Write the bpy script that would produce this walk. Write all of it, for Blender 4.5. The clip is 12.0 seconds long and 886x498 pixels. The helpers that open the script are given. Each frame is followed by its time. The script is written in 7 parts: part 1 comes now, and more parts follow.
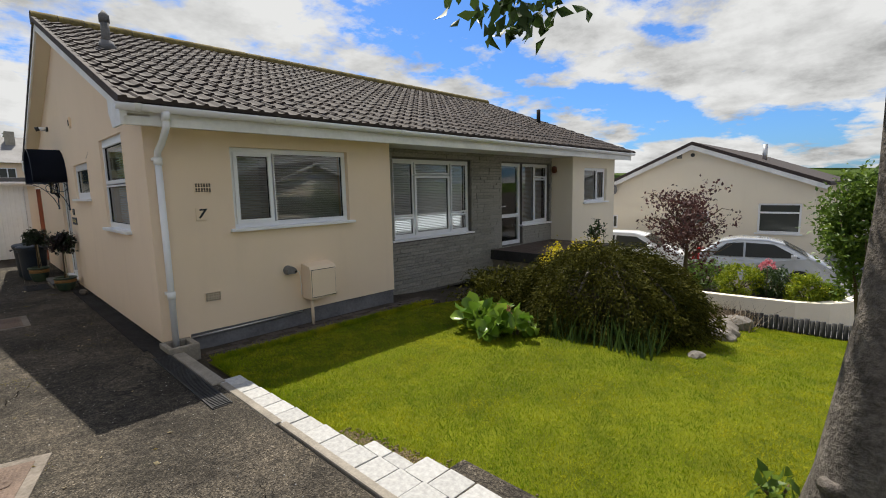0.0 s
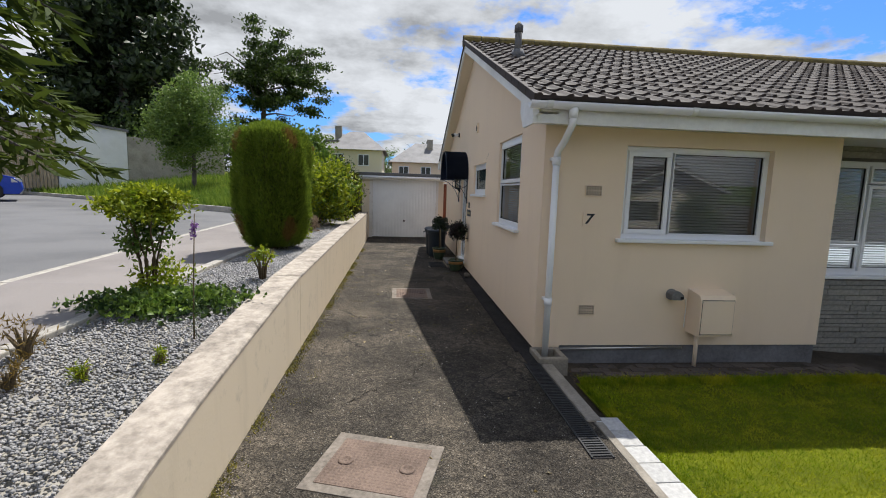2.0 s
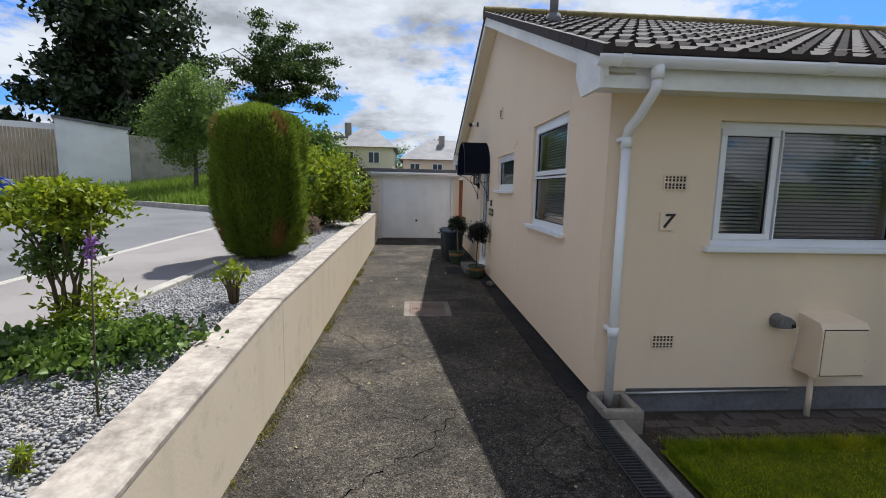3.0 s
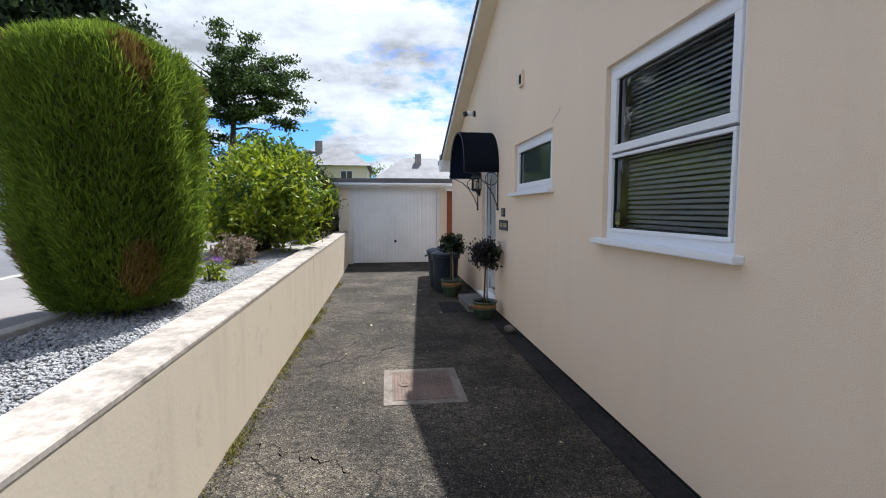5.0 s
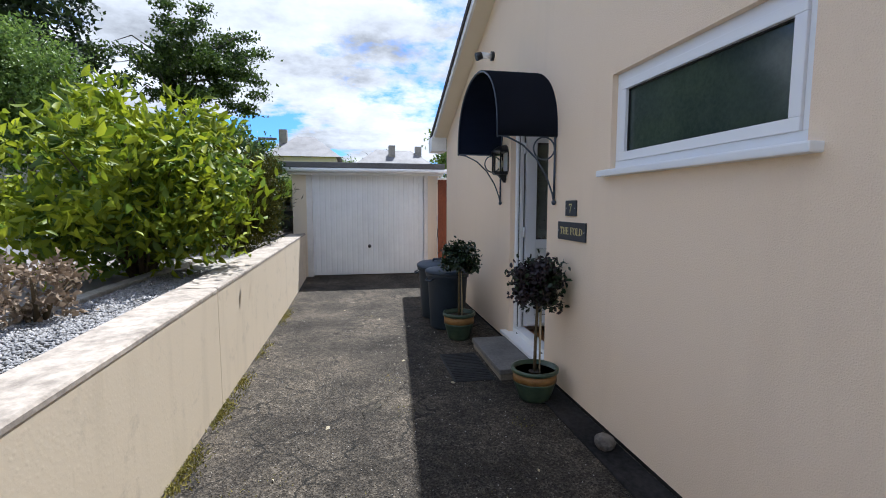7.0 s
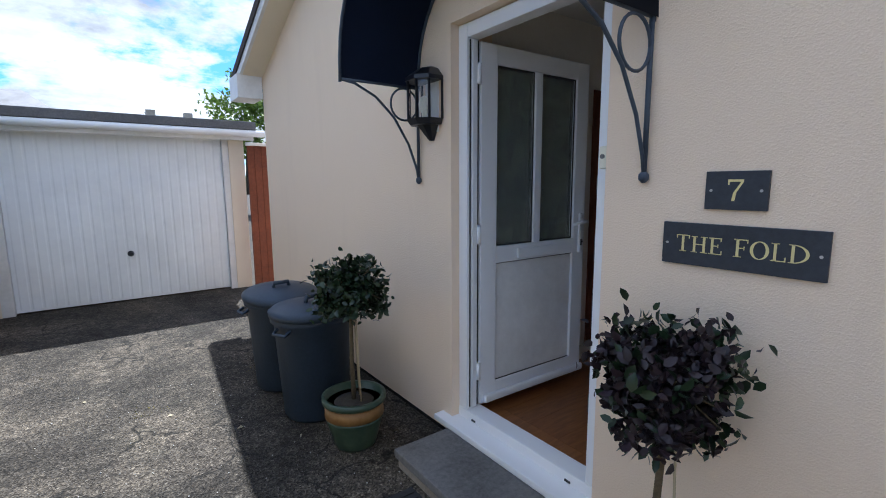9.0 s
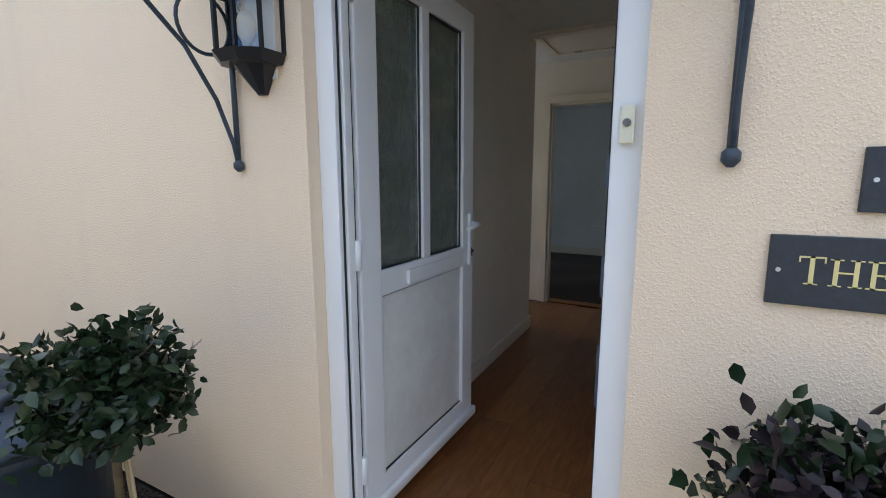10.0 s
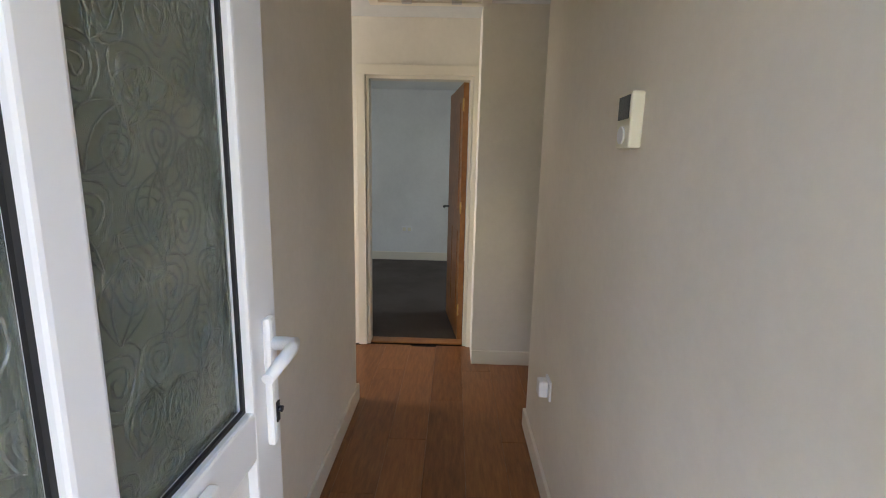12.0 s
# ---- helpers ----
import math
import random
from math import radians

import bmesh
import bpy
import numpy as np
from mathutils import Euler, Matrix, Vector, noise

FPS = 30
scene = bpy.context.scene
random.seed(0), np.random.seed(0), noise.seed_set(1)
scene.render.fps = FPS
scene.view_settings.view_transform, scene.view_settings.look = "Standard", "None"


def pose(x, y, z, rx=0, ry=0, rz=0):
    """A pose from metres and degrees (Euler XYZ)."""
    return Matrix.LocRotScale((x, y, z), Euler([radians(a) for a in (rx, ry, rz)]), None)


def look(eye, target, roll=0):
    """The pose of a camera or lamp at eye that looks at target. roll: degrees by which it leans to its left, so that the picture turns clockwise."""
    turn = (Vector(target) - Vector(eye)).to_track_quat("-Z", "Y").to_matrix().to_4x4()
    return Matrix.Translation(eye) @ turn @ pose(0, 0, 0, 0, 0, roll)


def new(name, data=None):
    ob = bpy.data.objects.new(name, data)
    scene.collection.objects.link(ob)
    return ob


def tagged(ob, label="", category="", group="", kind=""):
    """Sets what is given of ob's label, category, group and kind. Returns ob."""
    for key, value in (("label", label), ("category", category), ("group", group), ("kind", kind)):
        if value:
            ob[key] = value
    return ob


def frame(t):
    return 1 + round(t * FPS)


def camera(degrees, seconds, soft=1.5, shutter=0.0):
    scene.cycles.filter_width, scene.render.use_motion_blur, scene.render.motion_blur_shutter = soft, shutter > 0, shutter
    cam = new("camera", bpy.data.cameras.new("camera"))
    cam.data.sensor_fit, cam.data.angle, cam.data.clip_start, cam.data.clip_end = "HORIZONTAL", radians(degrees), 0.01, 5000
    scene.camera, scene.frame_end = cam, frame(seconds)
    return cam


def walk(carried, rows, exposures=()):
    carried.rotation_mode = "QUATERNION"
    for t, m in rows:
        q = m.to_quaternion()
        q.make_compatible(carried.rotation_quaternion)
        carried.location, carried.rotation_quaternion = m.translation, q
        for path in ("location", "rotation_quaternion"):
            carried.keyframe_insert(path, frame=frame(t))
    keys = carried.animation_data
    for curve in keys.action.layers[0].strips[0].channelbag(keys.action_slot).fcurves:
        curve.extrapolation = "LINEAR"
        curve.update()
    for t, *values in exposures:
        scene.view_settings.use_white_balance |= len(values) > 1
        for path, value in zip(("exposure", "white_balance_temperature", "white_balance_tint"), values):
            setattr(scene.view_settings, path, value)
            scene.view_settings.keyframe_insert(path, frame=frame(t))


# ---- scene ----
cam = camera(88.1, 12.0, soft=1.0)
PATH = [
    (0, (-1.374, -5.689, 1.678), (0.053, -4.311, 1.419), -1.3),
    (0.5, (-1.412, -5.636, 1.683), (-0.169, -4.092, 1.415), -0.7),
    (1, (-1.466, -5.482, 1.703), (-0.707, -3.655, 1.41), 0.5),
    (1.5, (-1.512, -5.168, 1.742), (-1.029, -3.252, 1.433), 0.0),
    (2, (-1.485, -4.685, 1.712), (-1.29, -2.711, 1.458), 1.8),
    (2.5, (-1.483, -4.105, 1.651), (-1.363, -2.125, 1.391), 2.4),
    (3, (-1.502, -3.466, 1.68), (-1.357, -1.489, 1.415), 1.2),
    (3.2, (-1.507, -3.216, 1.648), (-1.364, -1.238, 1.393), 1.1),
    (4.8, (-1.525, -1.193, 1.475), (-1.274, 0.784, 1.304), -0.1),
    (5, (-1.536, -0.924, 1.454), (-1.291, 1.054, 1.283), -0.0),
    (5.5, (-1.518, -0.216, 1.443), (-1.264, 1.76, 1.275), -0.1),
    (6, (-1.508, 0.493, 1.464), (-1.232, 2.467, 1.292), -0.3),
    (6.5, (-1.511, 1.221, 1.459), (-1.225, 3.193, 1.281), 0.3),
    (6.7, (-1.514, 1.49, 1.445), (-1.194, 3.456, 1.263), 0.3),
    (8.3, (-1.55, 3.56, 1.43), (-0.99, 5.468, 1.206), 0.2),
    (8.5, (-1.554, 3.808, 1.417), (-0.886, 5.68, 1.194), 0.3),
    (9, (-1.473, 4.404, 1.447), (-0.308, 6.005, 1.161), -0.4),
    (9.5, (-1.25, 4.912, 1.433), (0.236, 6.213, 1.115), -0.2),
    (10, (-1.055, 5.332, 1.426), (0.691, 6.254, 1.113), -0.1),
    (10.5, (-0.781, 5.605, 1.412), (1.136, 6.066, 1.076), 0.3),
    (11, (-0.431, 5.754, 1.437), (1.525, 5.999, 1.097), 1.3),
    (11.5, (-0.108, 5.845, 1.459), (1.857, 5.961, 1.104), 1.3),
    (12, (0.173, 5.917, 1.527), (2.139, 5.958, 1.159), 1.3),
]
EXPOSURES = [(0.0, 0.36, 6800, 8), (1.0, 0.36, 6800, 8), (2.0, 0.38, 6350, 9), (3.2, 0.48, 6000, 9), (5.0, 0.80, 5850, 9), (6.5, 0.80, 5800, 10), (8.5, 1.04, 5500, 9), (9.0, 1.12, 5450, 9), (9.5, 1.40, 5700, 8), (10.0, 1.82, 5850, 6), (10.5, 2.00, 5950, 6), (11.0, 2.24, 6100, 6), (11.5, 3.08, 6450, 8), (12.0, 3.55, 6600, 9)]
walk(cam, [(t, look(eye, target, roll)) for t, eye, target, roll in PATH], EXPOSURES)

# ---- daylight: a high sun behind the house, blue sky with broken cloud ----
SUN = Vector((0.62, 1.30, 2.60)).normalized()
sun = new("sun", bpy.data.lights.new("sun", "SUN"))
sun.data.energy, sun.data.angle, sun.data.color = 5.0, radians(0.55), (1.0, 0.95, 0.87)
sun.matrix_world = look(SUN * 60, (0, 0, 0))
# skylight entering the far room through its window
room_sky = new("window_skylight", bpy.data.lights.new("window_skylight", "AREA"))
room_sky.data.shape, room_sky.data.size, room_sky.data.size_y = "RECTANGLE", 2.0, 1.3
room_sky.data.energy, room_sky.data.color = 8.0, (0.86, 0.93, 1.0)
room_sky.matrix_world = look((4.92, 0.88, 1.57), (4.92, 4.0, 1.1))

world = bpy.data.worlds.new("sky")
scene.world = world
world.use_nodes = True
wn, wl = world.node_tree.nodes, world.node_tree.links
wn.clear()
w_out, w_bg = wn.new("ShaderNodeOutputWorld"), wn.new("ShaderNodeBackground")
w_bg.inputs["Strength"].default_value = 0.082
sky = wn.new("ShaderNodeTexSky")
sky.sky_type, sky.sun_disc = "NISHITA", False
sky.sun_elevation, sky.sun_rotation = math.asin(SUN.z), math.atan2(SUN.x, SUN.y)
tc = wn.new("ShaderNodeTexCoord")
sep = wn.new("ShaderNodeSeparateXYZ")
wl.new(tc.outputs["Generated"], sep.inputs[0])


def wmath(op, a, b=None, c=None):
    n = wn.new("ShaderNodeMath")
    n.operation = op
    for i, v in enumerate((a, b, c)):
        if v is None:
            continue
        if isinstance(v, (int, float)):
            n.inputs[i].default_value = v
        else:
            wl.new(v, n.inputs[i])
    return n.outputs[0]


up = wmath("ADD", wmath("MAXIMUM", sep.outputs["Z"], 0.0), 0.22)
comb = wn.new("ShaderNodeCombineXYZ")
wl.new(wmath("DIVIDE", sep.outputs["X"], up), comb.inputs[0])
wl.new(wmath("DIVIDE", sep.outputs["Y"], up), comb.inputs[1])


def wnoise(scale, detail, rough, shift):
    m = wn.new("ShaderNodeMapping")
    m.inputs["Location"].default_value = shift
    wl.new(comb.outputs[0], m.inputs[0])
    n = wn.new("ShaderNodeTexNoise")
    n.inputs["Scale"].default_value, n.inputs["Detail"].default_value = scale, detail
    n.inputs["Roughness"].default_value = rough
    wl.new(m.outputs[0], n.inputs["Vector"])
    return n.outputs[0]


def wramp(v, stops):
    r = wn.new("ShaderNodeValToRGB")
    while len(r.color_ramp.elements) < len(stops):
        r.color_ramp.elements.new(0.5)
    for e, (p, c) in zip(r.color_ramp.elements, stops):
        e.position, e.color = p, (c, c, c, 1)
    wl.new(v, r.inputs[0])
    return r.outputs[0]


cover = wramp(wnoise(1.25, 12, 0.60, (3.1, 1.7, 0)), [(0.435, 0.0), (0.468, 0.62), (0.50, 1.0)])
shade = wramp(wnoise(1.9, 8, 0.62, (7.3, 4.2, 0)), [(0.34, 0.46), (0.46, 0.78), (0.58, 1.0)])
cloud = wn.new("ShaderNodeMix")
cloud.data_type = "RGBA"
cloud.inputs["A"].default_value, cloud.inputs["B"].default_value = (0, 0, 0, 1), (7.5, 7.65, 7.95, 1)
wl.new(shade, cloud.inputs["Factor"])
mixer = wn.new("ShaderNodeMix")
mixer.data_type = "RGBA"
wl.new(cover, mixer.inputs["Factor"])
deep = wn.new("ShaderNodeMix")
deep.data_type, deep.blend_type = "RGBA", "MULTIPLY"
deep.inputs["Factor"].default_value, deep.inputs["B"].default_value = 1.0, (0.45, 0.85, 1.5, 1)
wl.new(sky.outputs[0], deep.inputs["A"])
wl.new(deep.outputs["Result"], mixer.inputs["A"])
wl.new(cloud.outputs["Result"], mixer.inputs["B"])
wl.new(mixer.outputs["Result"], w_bg.inputs["Color"])
wl.new(w_bg.outputs[0], w_out.inputs["Surface"])


# ---- materials ----
def material(name, base, rough=0.7, metal=0.0, spec=0.5):
    m = bpy.data.materials.new(name)
    m.use_nodes = True
    b = m.node_tree.nodes["Principled BSDF"]
    b.inputs["Base Color"].default_value = (*base, 1)
    b.inputs["Roughness"].default_value, b.inputs["Metallic"].default_value = rough, metal
    b.inputs["Specular IOR Level"].default_value = spec
    return m


def nd(m, kind, **vals):
    n = m.node_tree.nodes.new(kind)
    for k, v in vals.items():
        n.inputs[k.replace("_", " ")].default_value = v
    return n


def coords(m, scale=(1, 1, 1), rot=(0, 0, 0)):
    t, mp = nd(m, "ShaderNodeTexCoord"), nd(m, "ShaderNodeMapping")
    mp.inputs["Scale"].default_value, mp.inputs["Rotation"].default_value = scale, rot
    m.node_tree.links.new(t.outputs["Object"], mp.inputs[0])
    return mp.outputs[0]


def noisy(m, vec, scale, detail=6, rough=0.6):
    n = nd(m, "ShaderNodeTexNoise", Scale=scale, Detail=detail, Roughness=rough)
    m.node_tree.links.new(vec, n.inputs["Vector"])
    return n.outputs[0]


def ramp(m, v, stops):
    r = nd(m, "ShaderNodeValToRGB")
    while len(r.color_ramp.elements) < len(stops):
        r.color_ramp.elements.new(0.5)
    for e, (p, c) in zip(r.color_ramp.elements, stops):
        e.position, e.color = p, (*c, 1) if len(c) == 3 else c
    m.node_tree.links.new(v, r.inputs[0])
    return r.outputs[0]


def mixc(m, fac, a, b, mode="MIX"):
    n = nd(m, "ShaderNodeMix")
    n.data_type, n.blend_type = "RGBA", mode
    for key, v in (("Factor", fac), ("A", a), ("B", b)):
        if isinstance(v, (int, float)):
            n.inputs[key].default_value = v
        elif isinstance(v, tuple):
            n.inputs[key].default_value = (*v, 1)
        else:
            m.node_tree.links.new(v, n.inputs[key])
    return n.outputs["Result"]


def bump(m, h, strength=0.3, dist=0.01):
    b = nd(m, "ShaderNodeBump", Strength=strength, Distance=dist)
    m.node_tree.links.new(h, b.inputs["Height"])
    m.node_tree.links.new(b.outputs[0], m.node_tree.nodes["Principled BSDF"].inputs["Normal"])


def tint(m, colour):
    m.node_tree.links.new(colour, m.node_tree.nodes["Principled BSDF"].inputs["Base Color"])


def speckled(name, dark, light, rough=0.8, fine=60, broad=1.5, strength=0.3, dist=0.004, spec=0.4):
    """A surface with fine grain and broad stains between two colours."""
    m = material(name, light, rough, spec=spec)
    v = coords(m)
    a, b = noisy(m, v, fine, 4, 0.7), noisy(m, v, broad, 6, 0.6)
    c1 = ramp(m, a, [(0.35, dark), (0.65, light)])
    c2 = ramp(m, b, [(0.3, tuple(0.72 * q for q in dark)), (0.6, light)])
    tint(m, mixc(m, 0.5, c1, c2))
    bump(m, a, strength, dist)
    return m


def varied(name, dark, light, rough=0.8, fine=40, strength=0.3, dist=0.003):
    """Differs from piece to piece."""
    m = material(name, light, rough)
    v = coords(m)
    info = nd(m, "ShaderNodeObjectInfo")
    c = ramp(m, info.outputs["Random"], [(0.0, dark), (1.0, light)])
    a = noisy(m, v, fine, 5, 0.65)
    tint(m, mixc(m, 0.55, c, ramp(m, a, [(0.3, tuple(0.6 * q for q in dark)), (0.7, light)])))
    bump(m, a, strength, dist)
    return m


def island(name, dark, light, rough=0.6, trans=0.0, spec=0.4):
    """Differs from island to island of one mesh (leaves, stones, blades)."""
    m = material(name, light, rough, spec=spec)
    g = nd(m, "ShaderNodeNewGeometry")
    v = coords(m)
    c = ramp(m, g.outputs["Random Per Island"], [(0.0, dark), (0.55, tuple((p + q) / 2 for p, q in zip(dark, light))), (1.0, light)])
    tint(m, mixc(m, 0.3, c, ramp(m, noisy(m, v, 2.5, 3), [(0.35, dark), (0.65, light)])))
    if trans:
        nt = m.node_tree
        t = nd(m, "ShaderNodeBsdfTranslucent")
        nt.links.new(c, t.inputs["Color"])
        x = nd(m, "ShaderNodeMixShader", Fac=trans)
        nt.links.new(nt.nodes["Principled BSDF"].outputs[0], x.inputs[1])
        nt.links.new(t.outputs[0], x.inputs[2])
        nt.links.new(x.outputs[0], nt.nodes["Material Output"].inputs["Surface"])
    return m


def render_coat(name, base, stain, pits=92.0, strength=0.5):
    """Painted roughcast render with faint rain streaks."""
    m = material(name, base, 0.85, spec=0.3)
    v = coords(m)
    a, b = noisy(m, v, pits, 3, 0.55), noisy(m, coords(m, (2.2, 2.2, 0.35)), 1.6, 7, 0.62)
    d = noisy(m, v, 0.7, 5, 0.6)
    c = mixc(m, ramp(m, b, [(0.54, (0, 0, 0)), (0.80, (0.28, 0.28, 0.28))]), base, stain)
    tint(m, mixc(m, ramp(m, d, [(0.4, (0, 0, 0)), (0.7, (0.35, 0.35, 0.35))]), c, tuple(0.9 * q for q in base)))
    grain = nd(m, "ShaderNodeTexVoronoi", Scale=pits * 1.25)
    m.node_tree.links.new(v, grain.inputs["Vector"])
    pips = ramp(m, grain.outputs["Distance"], [(0.08, (1, 1, 1)), (0.46, (0, 0, 0))])
    pips = mixc(m, ramp(m, grain.outputs["Color"], [(0.30, (0, 0, 0)), (0.62, (1, 1, 1))]), (0, 0, 0), pips)
    bump(m, mixc(m, 0.5, pips, ramp(m, a, [(0.44, (0, 0, 0)), (0.74, (1, 1, 1))])), strength, 0.004)
    return m


M = {}
M["cream"] = render_coat("cream_render", (0.86, 0.695, 0.520), (0.68, 0.54, 0.395), 140.0, 0.65)
M["cream2"] = render_coat("pale_render", (0.80, 0.72, 0.58), (0.66, 0.58, 0.46))
M["wall_paint"] = render_coat("weathered_wall_paint", (0.68, 0.575, 0.43), (0.30, 0.25, 0.18), 38, 0.12)
if True:
    m = M["wall_paint"]
    nt = m.node_tree
    src = nt.nodes["Principled BSDF"].inputs["Base Color"].links[0].from_socket
    runs = noisy(m, coords(m, (3.0, 3.0, 0.35)), 3.1, 9, 0.75)
    blot = noisy(m, coords(m), 5.0, 9, 0.72)
    c = mixc(m, ramp(m, runs, [(0.60, (0, 0, 0)), (0.80, (0.45, 0.45, 0.45))]), src, (0.36, 0.30, 0.21))
    tint(m, mixc(m, ramp(m, blot, [(0.56, (0, 0, 0)), (0.70, (0.48, 0.48, 0.48))]), c, (0.40, 0.34, 0.26)))
M["coping"] = speckled("weathered_coping", (0.20, 0.17, 0.14), (0.47, 0.41, 0.345), 0.9, 14, 3.5, 0.35, 0.004)
M["plinth"] = speckled("bitumen_plinth", (0.010, 0.010, 0.011), (0.038, 0.036, 0.036), 0.9, 30, 2, spec=0.12)
M["plinth_grey"] = speckled("grey_plinth", (0.10, 0.10, 0.105), (0.20, 0.20, 0.21), 0.8, 30, 2)
M["white"] = material("white_upvc", (0.81, 0.82, 0.84), 0.30)
M["white_matt"] = speckled("white_gloss_paint", (0.74, 0.74, 0.73), (0.85, 0.85, 0.84), 0.4, 20, 1.5, 0.05)
M["gasket"] = material("black_gasket", (0.012, 0.012, 0.013), 0.6)
M["asphalt"] = material("worn_tarmac", (0.1, 0.1, 0.1), 0.85, spec=0.18)
if True:
    m = M["asphalt"]
    v = coords(m)
    vor = nd(m, "ShaderNodeTexVoronoi", Scale=115.0)
    m.node_tree.links.new(v, vor.inputs["Vector"])
    stones = ramp(m, vor.outputs["Color"], [(0.0, (0.009, 0.008, 0.007)), (0.55, (0.066, 0.059, 0.051)), (0.85, (0.125, 0.113, 0.097)), (1.0, (0.23, 0.207, 0.177))])
    broad = ramp(m, noisy(m, v, 1.1, 8, 0.65), [(0.30, (0.30, 0.29, 0.28)), (0.48, (0.80, 0.77, 0.73)), (0.66, (1.6, 1.5, 1.36))])
    mossy = ramp(m, noisy(m, v, 2.6, 7, 0.7), [(0.60, (0, 0, 0)), (0.74, (0.6, 0.6, 0.6))])
    mids = ramp(m, noisy(m, v, 16.0, 5, 0.7), [(0.33, (0.55, 0.55, 0.55)), (0.66, (1.35, 1.33, 1.28))])
    c = mixc(m, 1.0, mixc(m, 1.0, stones, broad, "MULTIPLY"), mids, "MULTIPLY")
    c = mixc(m, mossy, c, (0.040, 0.040, 0.026))
    # fine crazing where the surface has broken up
    wob = nd(m, "ShaderNodeTexNoise", Scale=3.0, Detail=6.0)
    m.node_tree.links.new(v, wob.inputs["Vector"])
    net = nd(m, "ShaderNodeTexVoronoi", Scale=2.1)
    net.feature = "DISTANCE_TO_EDGE"
    m.node_tree.links.new(mixc(m, 0.45, v, wob.outputs["Color"], "ADD"), net.inputs["Vector"])
    seam = ramp(m, net.outputs["Distance"], [(0.006, (1, 1, 1)), (0.022, (0, 0, 0))])
    where = ramp(m, noisy(m, v, 0.55, 3), [(0.47, (0, 0, 0)), (0.56, (0.85, 0.85, 0.85))])
    tint(m, mixc(m, mixc(m, 1.0, seam, where, "MULTIPLY"), c, (0.010, 0.010, 0.009)))
    bump(m, vor.outputs["Distance"], 0.8, 0.008)
M["road"] = speckled("pale_road_tarmac", (0.085, 0.085, 0.09), (0.17, 0.167, 0.168), 0.9, 90, 0.5, 0.3)
M["pavement"] = speckled("pink_grey_pavement", (0.16, 0.14, 0.132), (0.26, 0.235, 0.222), 0.9, 110, 0.6, 0.3)
M["kerb"] = speckled("concrete_kerb", (0.24, 0.22, 0.19), (0.46, 0.43, 0.38), 0.9, 45, 3)
# dark earth, and the shade colour inside the two conifers
M["soil"] = speckled("dark_soil_and_shade", (0.02, 0.016, 0.012), (0.07, 0.055, 0.04), 0.95, 40, 3, 0.6, 0.01)
M["turf"] = speckled("lawn_turf", (0.030, 0.048, 0.004), (0.15, 0.165, 0.009), 0.95, 60, 1.4, 0.5, 0.01, 0.1)
M["grass"] = island("grass_blades", (0.09, 0.165, 0.005), (0.37, 0.43, 0.012), 0.6, 0.35, 0.12)
if True:
    m = M["grass"]
    src = m.node_tree.nodes["Principled BSDF"].inputs["Base Color"].links[0].from_socket
    v = coords(m)
    c = mixc(m, ramp(m, noisy(m, v, 1.6, 6, 0.65), [(0.42, (0, 0, 0)), (0.62, (0.9, 0.9, 0.9))]), src, (0.52, 0.45, 0.025))
    tint(m, mixc(m, ramp(m, noisy(m, v, 5.0, 5, 0.7), [(0.46, (0, 0, 0)), (0.60, (0.85, 0.85, 0.85))]), c, (0.045, 0.12, 0.005)))
M["verge"] = island("long_grass", (0.07, 0.14, 0.015), (0.26, 0.34, 0.05), 0.6, 0.35, 0.15)
M["gravel"] = island("grey_gravel", (0.13, 0.13, 0.135), (0.42, 0.405, 0.395), 0.85)
M["tile"] = varied("brown_roof_tile", (0.022, 0.016, 0.015), (0.064, 0.046, 0.041), 0.82, 45, 0.4)
M["moss"] = speckled("mossy_ridge", (0.06, 0.045, 0.03), (0.22, 0.17, 0.05), 0.95, 30, 4, 0.6, 0.01)
M["stone"] = varied("split_stone", (0.20, 0.195, 0.18), (0.36, 0.34, 0.30), 0.9, 30, 0.5, 0.006)
M["mortar"] = speckled("dark_mortar", (0.08, 0.076, 0.07), (0.15, 0.14, 0.13), 0.95)
M["brick"] = varied("dark_path_brick", (0.055, 0.045, 0.04), (0.13, 0.105, 0.09), 0.9, 35, 0.4)
M["paver"] = varied("pale_paver", (0.34, 0.335, 0.325), (0.50, 0.49, 0.475), 0.9, 40, 0.3)
M["step"] = speckled("slate_step", (0.09, 0.088, 0.086), (0.20, 0.195, 0.19), 0.75, 40, 3)
M["cover"] = speckled("manhole_concrete", (0.075, 0.052, 0.040), (0.21, 0.150, 0.118), 0.9, 70, 2.5)
M["mh_mortar"] = speckled("worn_mortar", (0.10, 0.085, 0.07), (0.25, 0.215, 0.18), 0.95, 35, 5)
M["haunch"] = speckled("old_mortar", (0.17, 0.15, 0.12), (0.32, 0.285, 0.24), 0.95, 55, 3)
M["navy"] = speckled("navy_canvas", (0.012, 0.018, 0.038), (0.020, 0.030, 0.062), 0.55, 300, 1.2, 0.15, 0.001)
M["iron"] = speckled("blue_grey_iron", (0.03, 0.04, 0.06), (0.06, 0.08, 0.11), 0.5, 40, 4, 0.2)
M["black"] = material("black_paint", (0.010, 0.012, 0.018), 0.35)
M["slate"] = speckled("slate_plate", (0.022, 0.026, 0.034), (0.040, 0.046, 0.058), 0.55, 60, 3, 0.2)
M["gold"] = material("gold_lettering", (0.72, 0.62, 0.28), 0.5)
M["steel"] = material("dull_steel", (0.55, 0.55, 0.55), 0.4, 1.0)
M["brass"] = material("brass", (0.62, 0.45, 0.18), 0.35, 1.0)
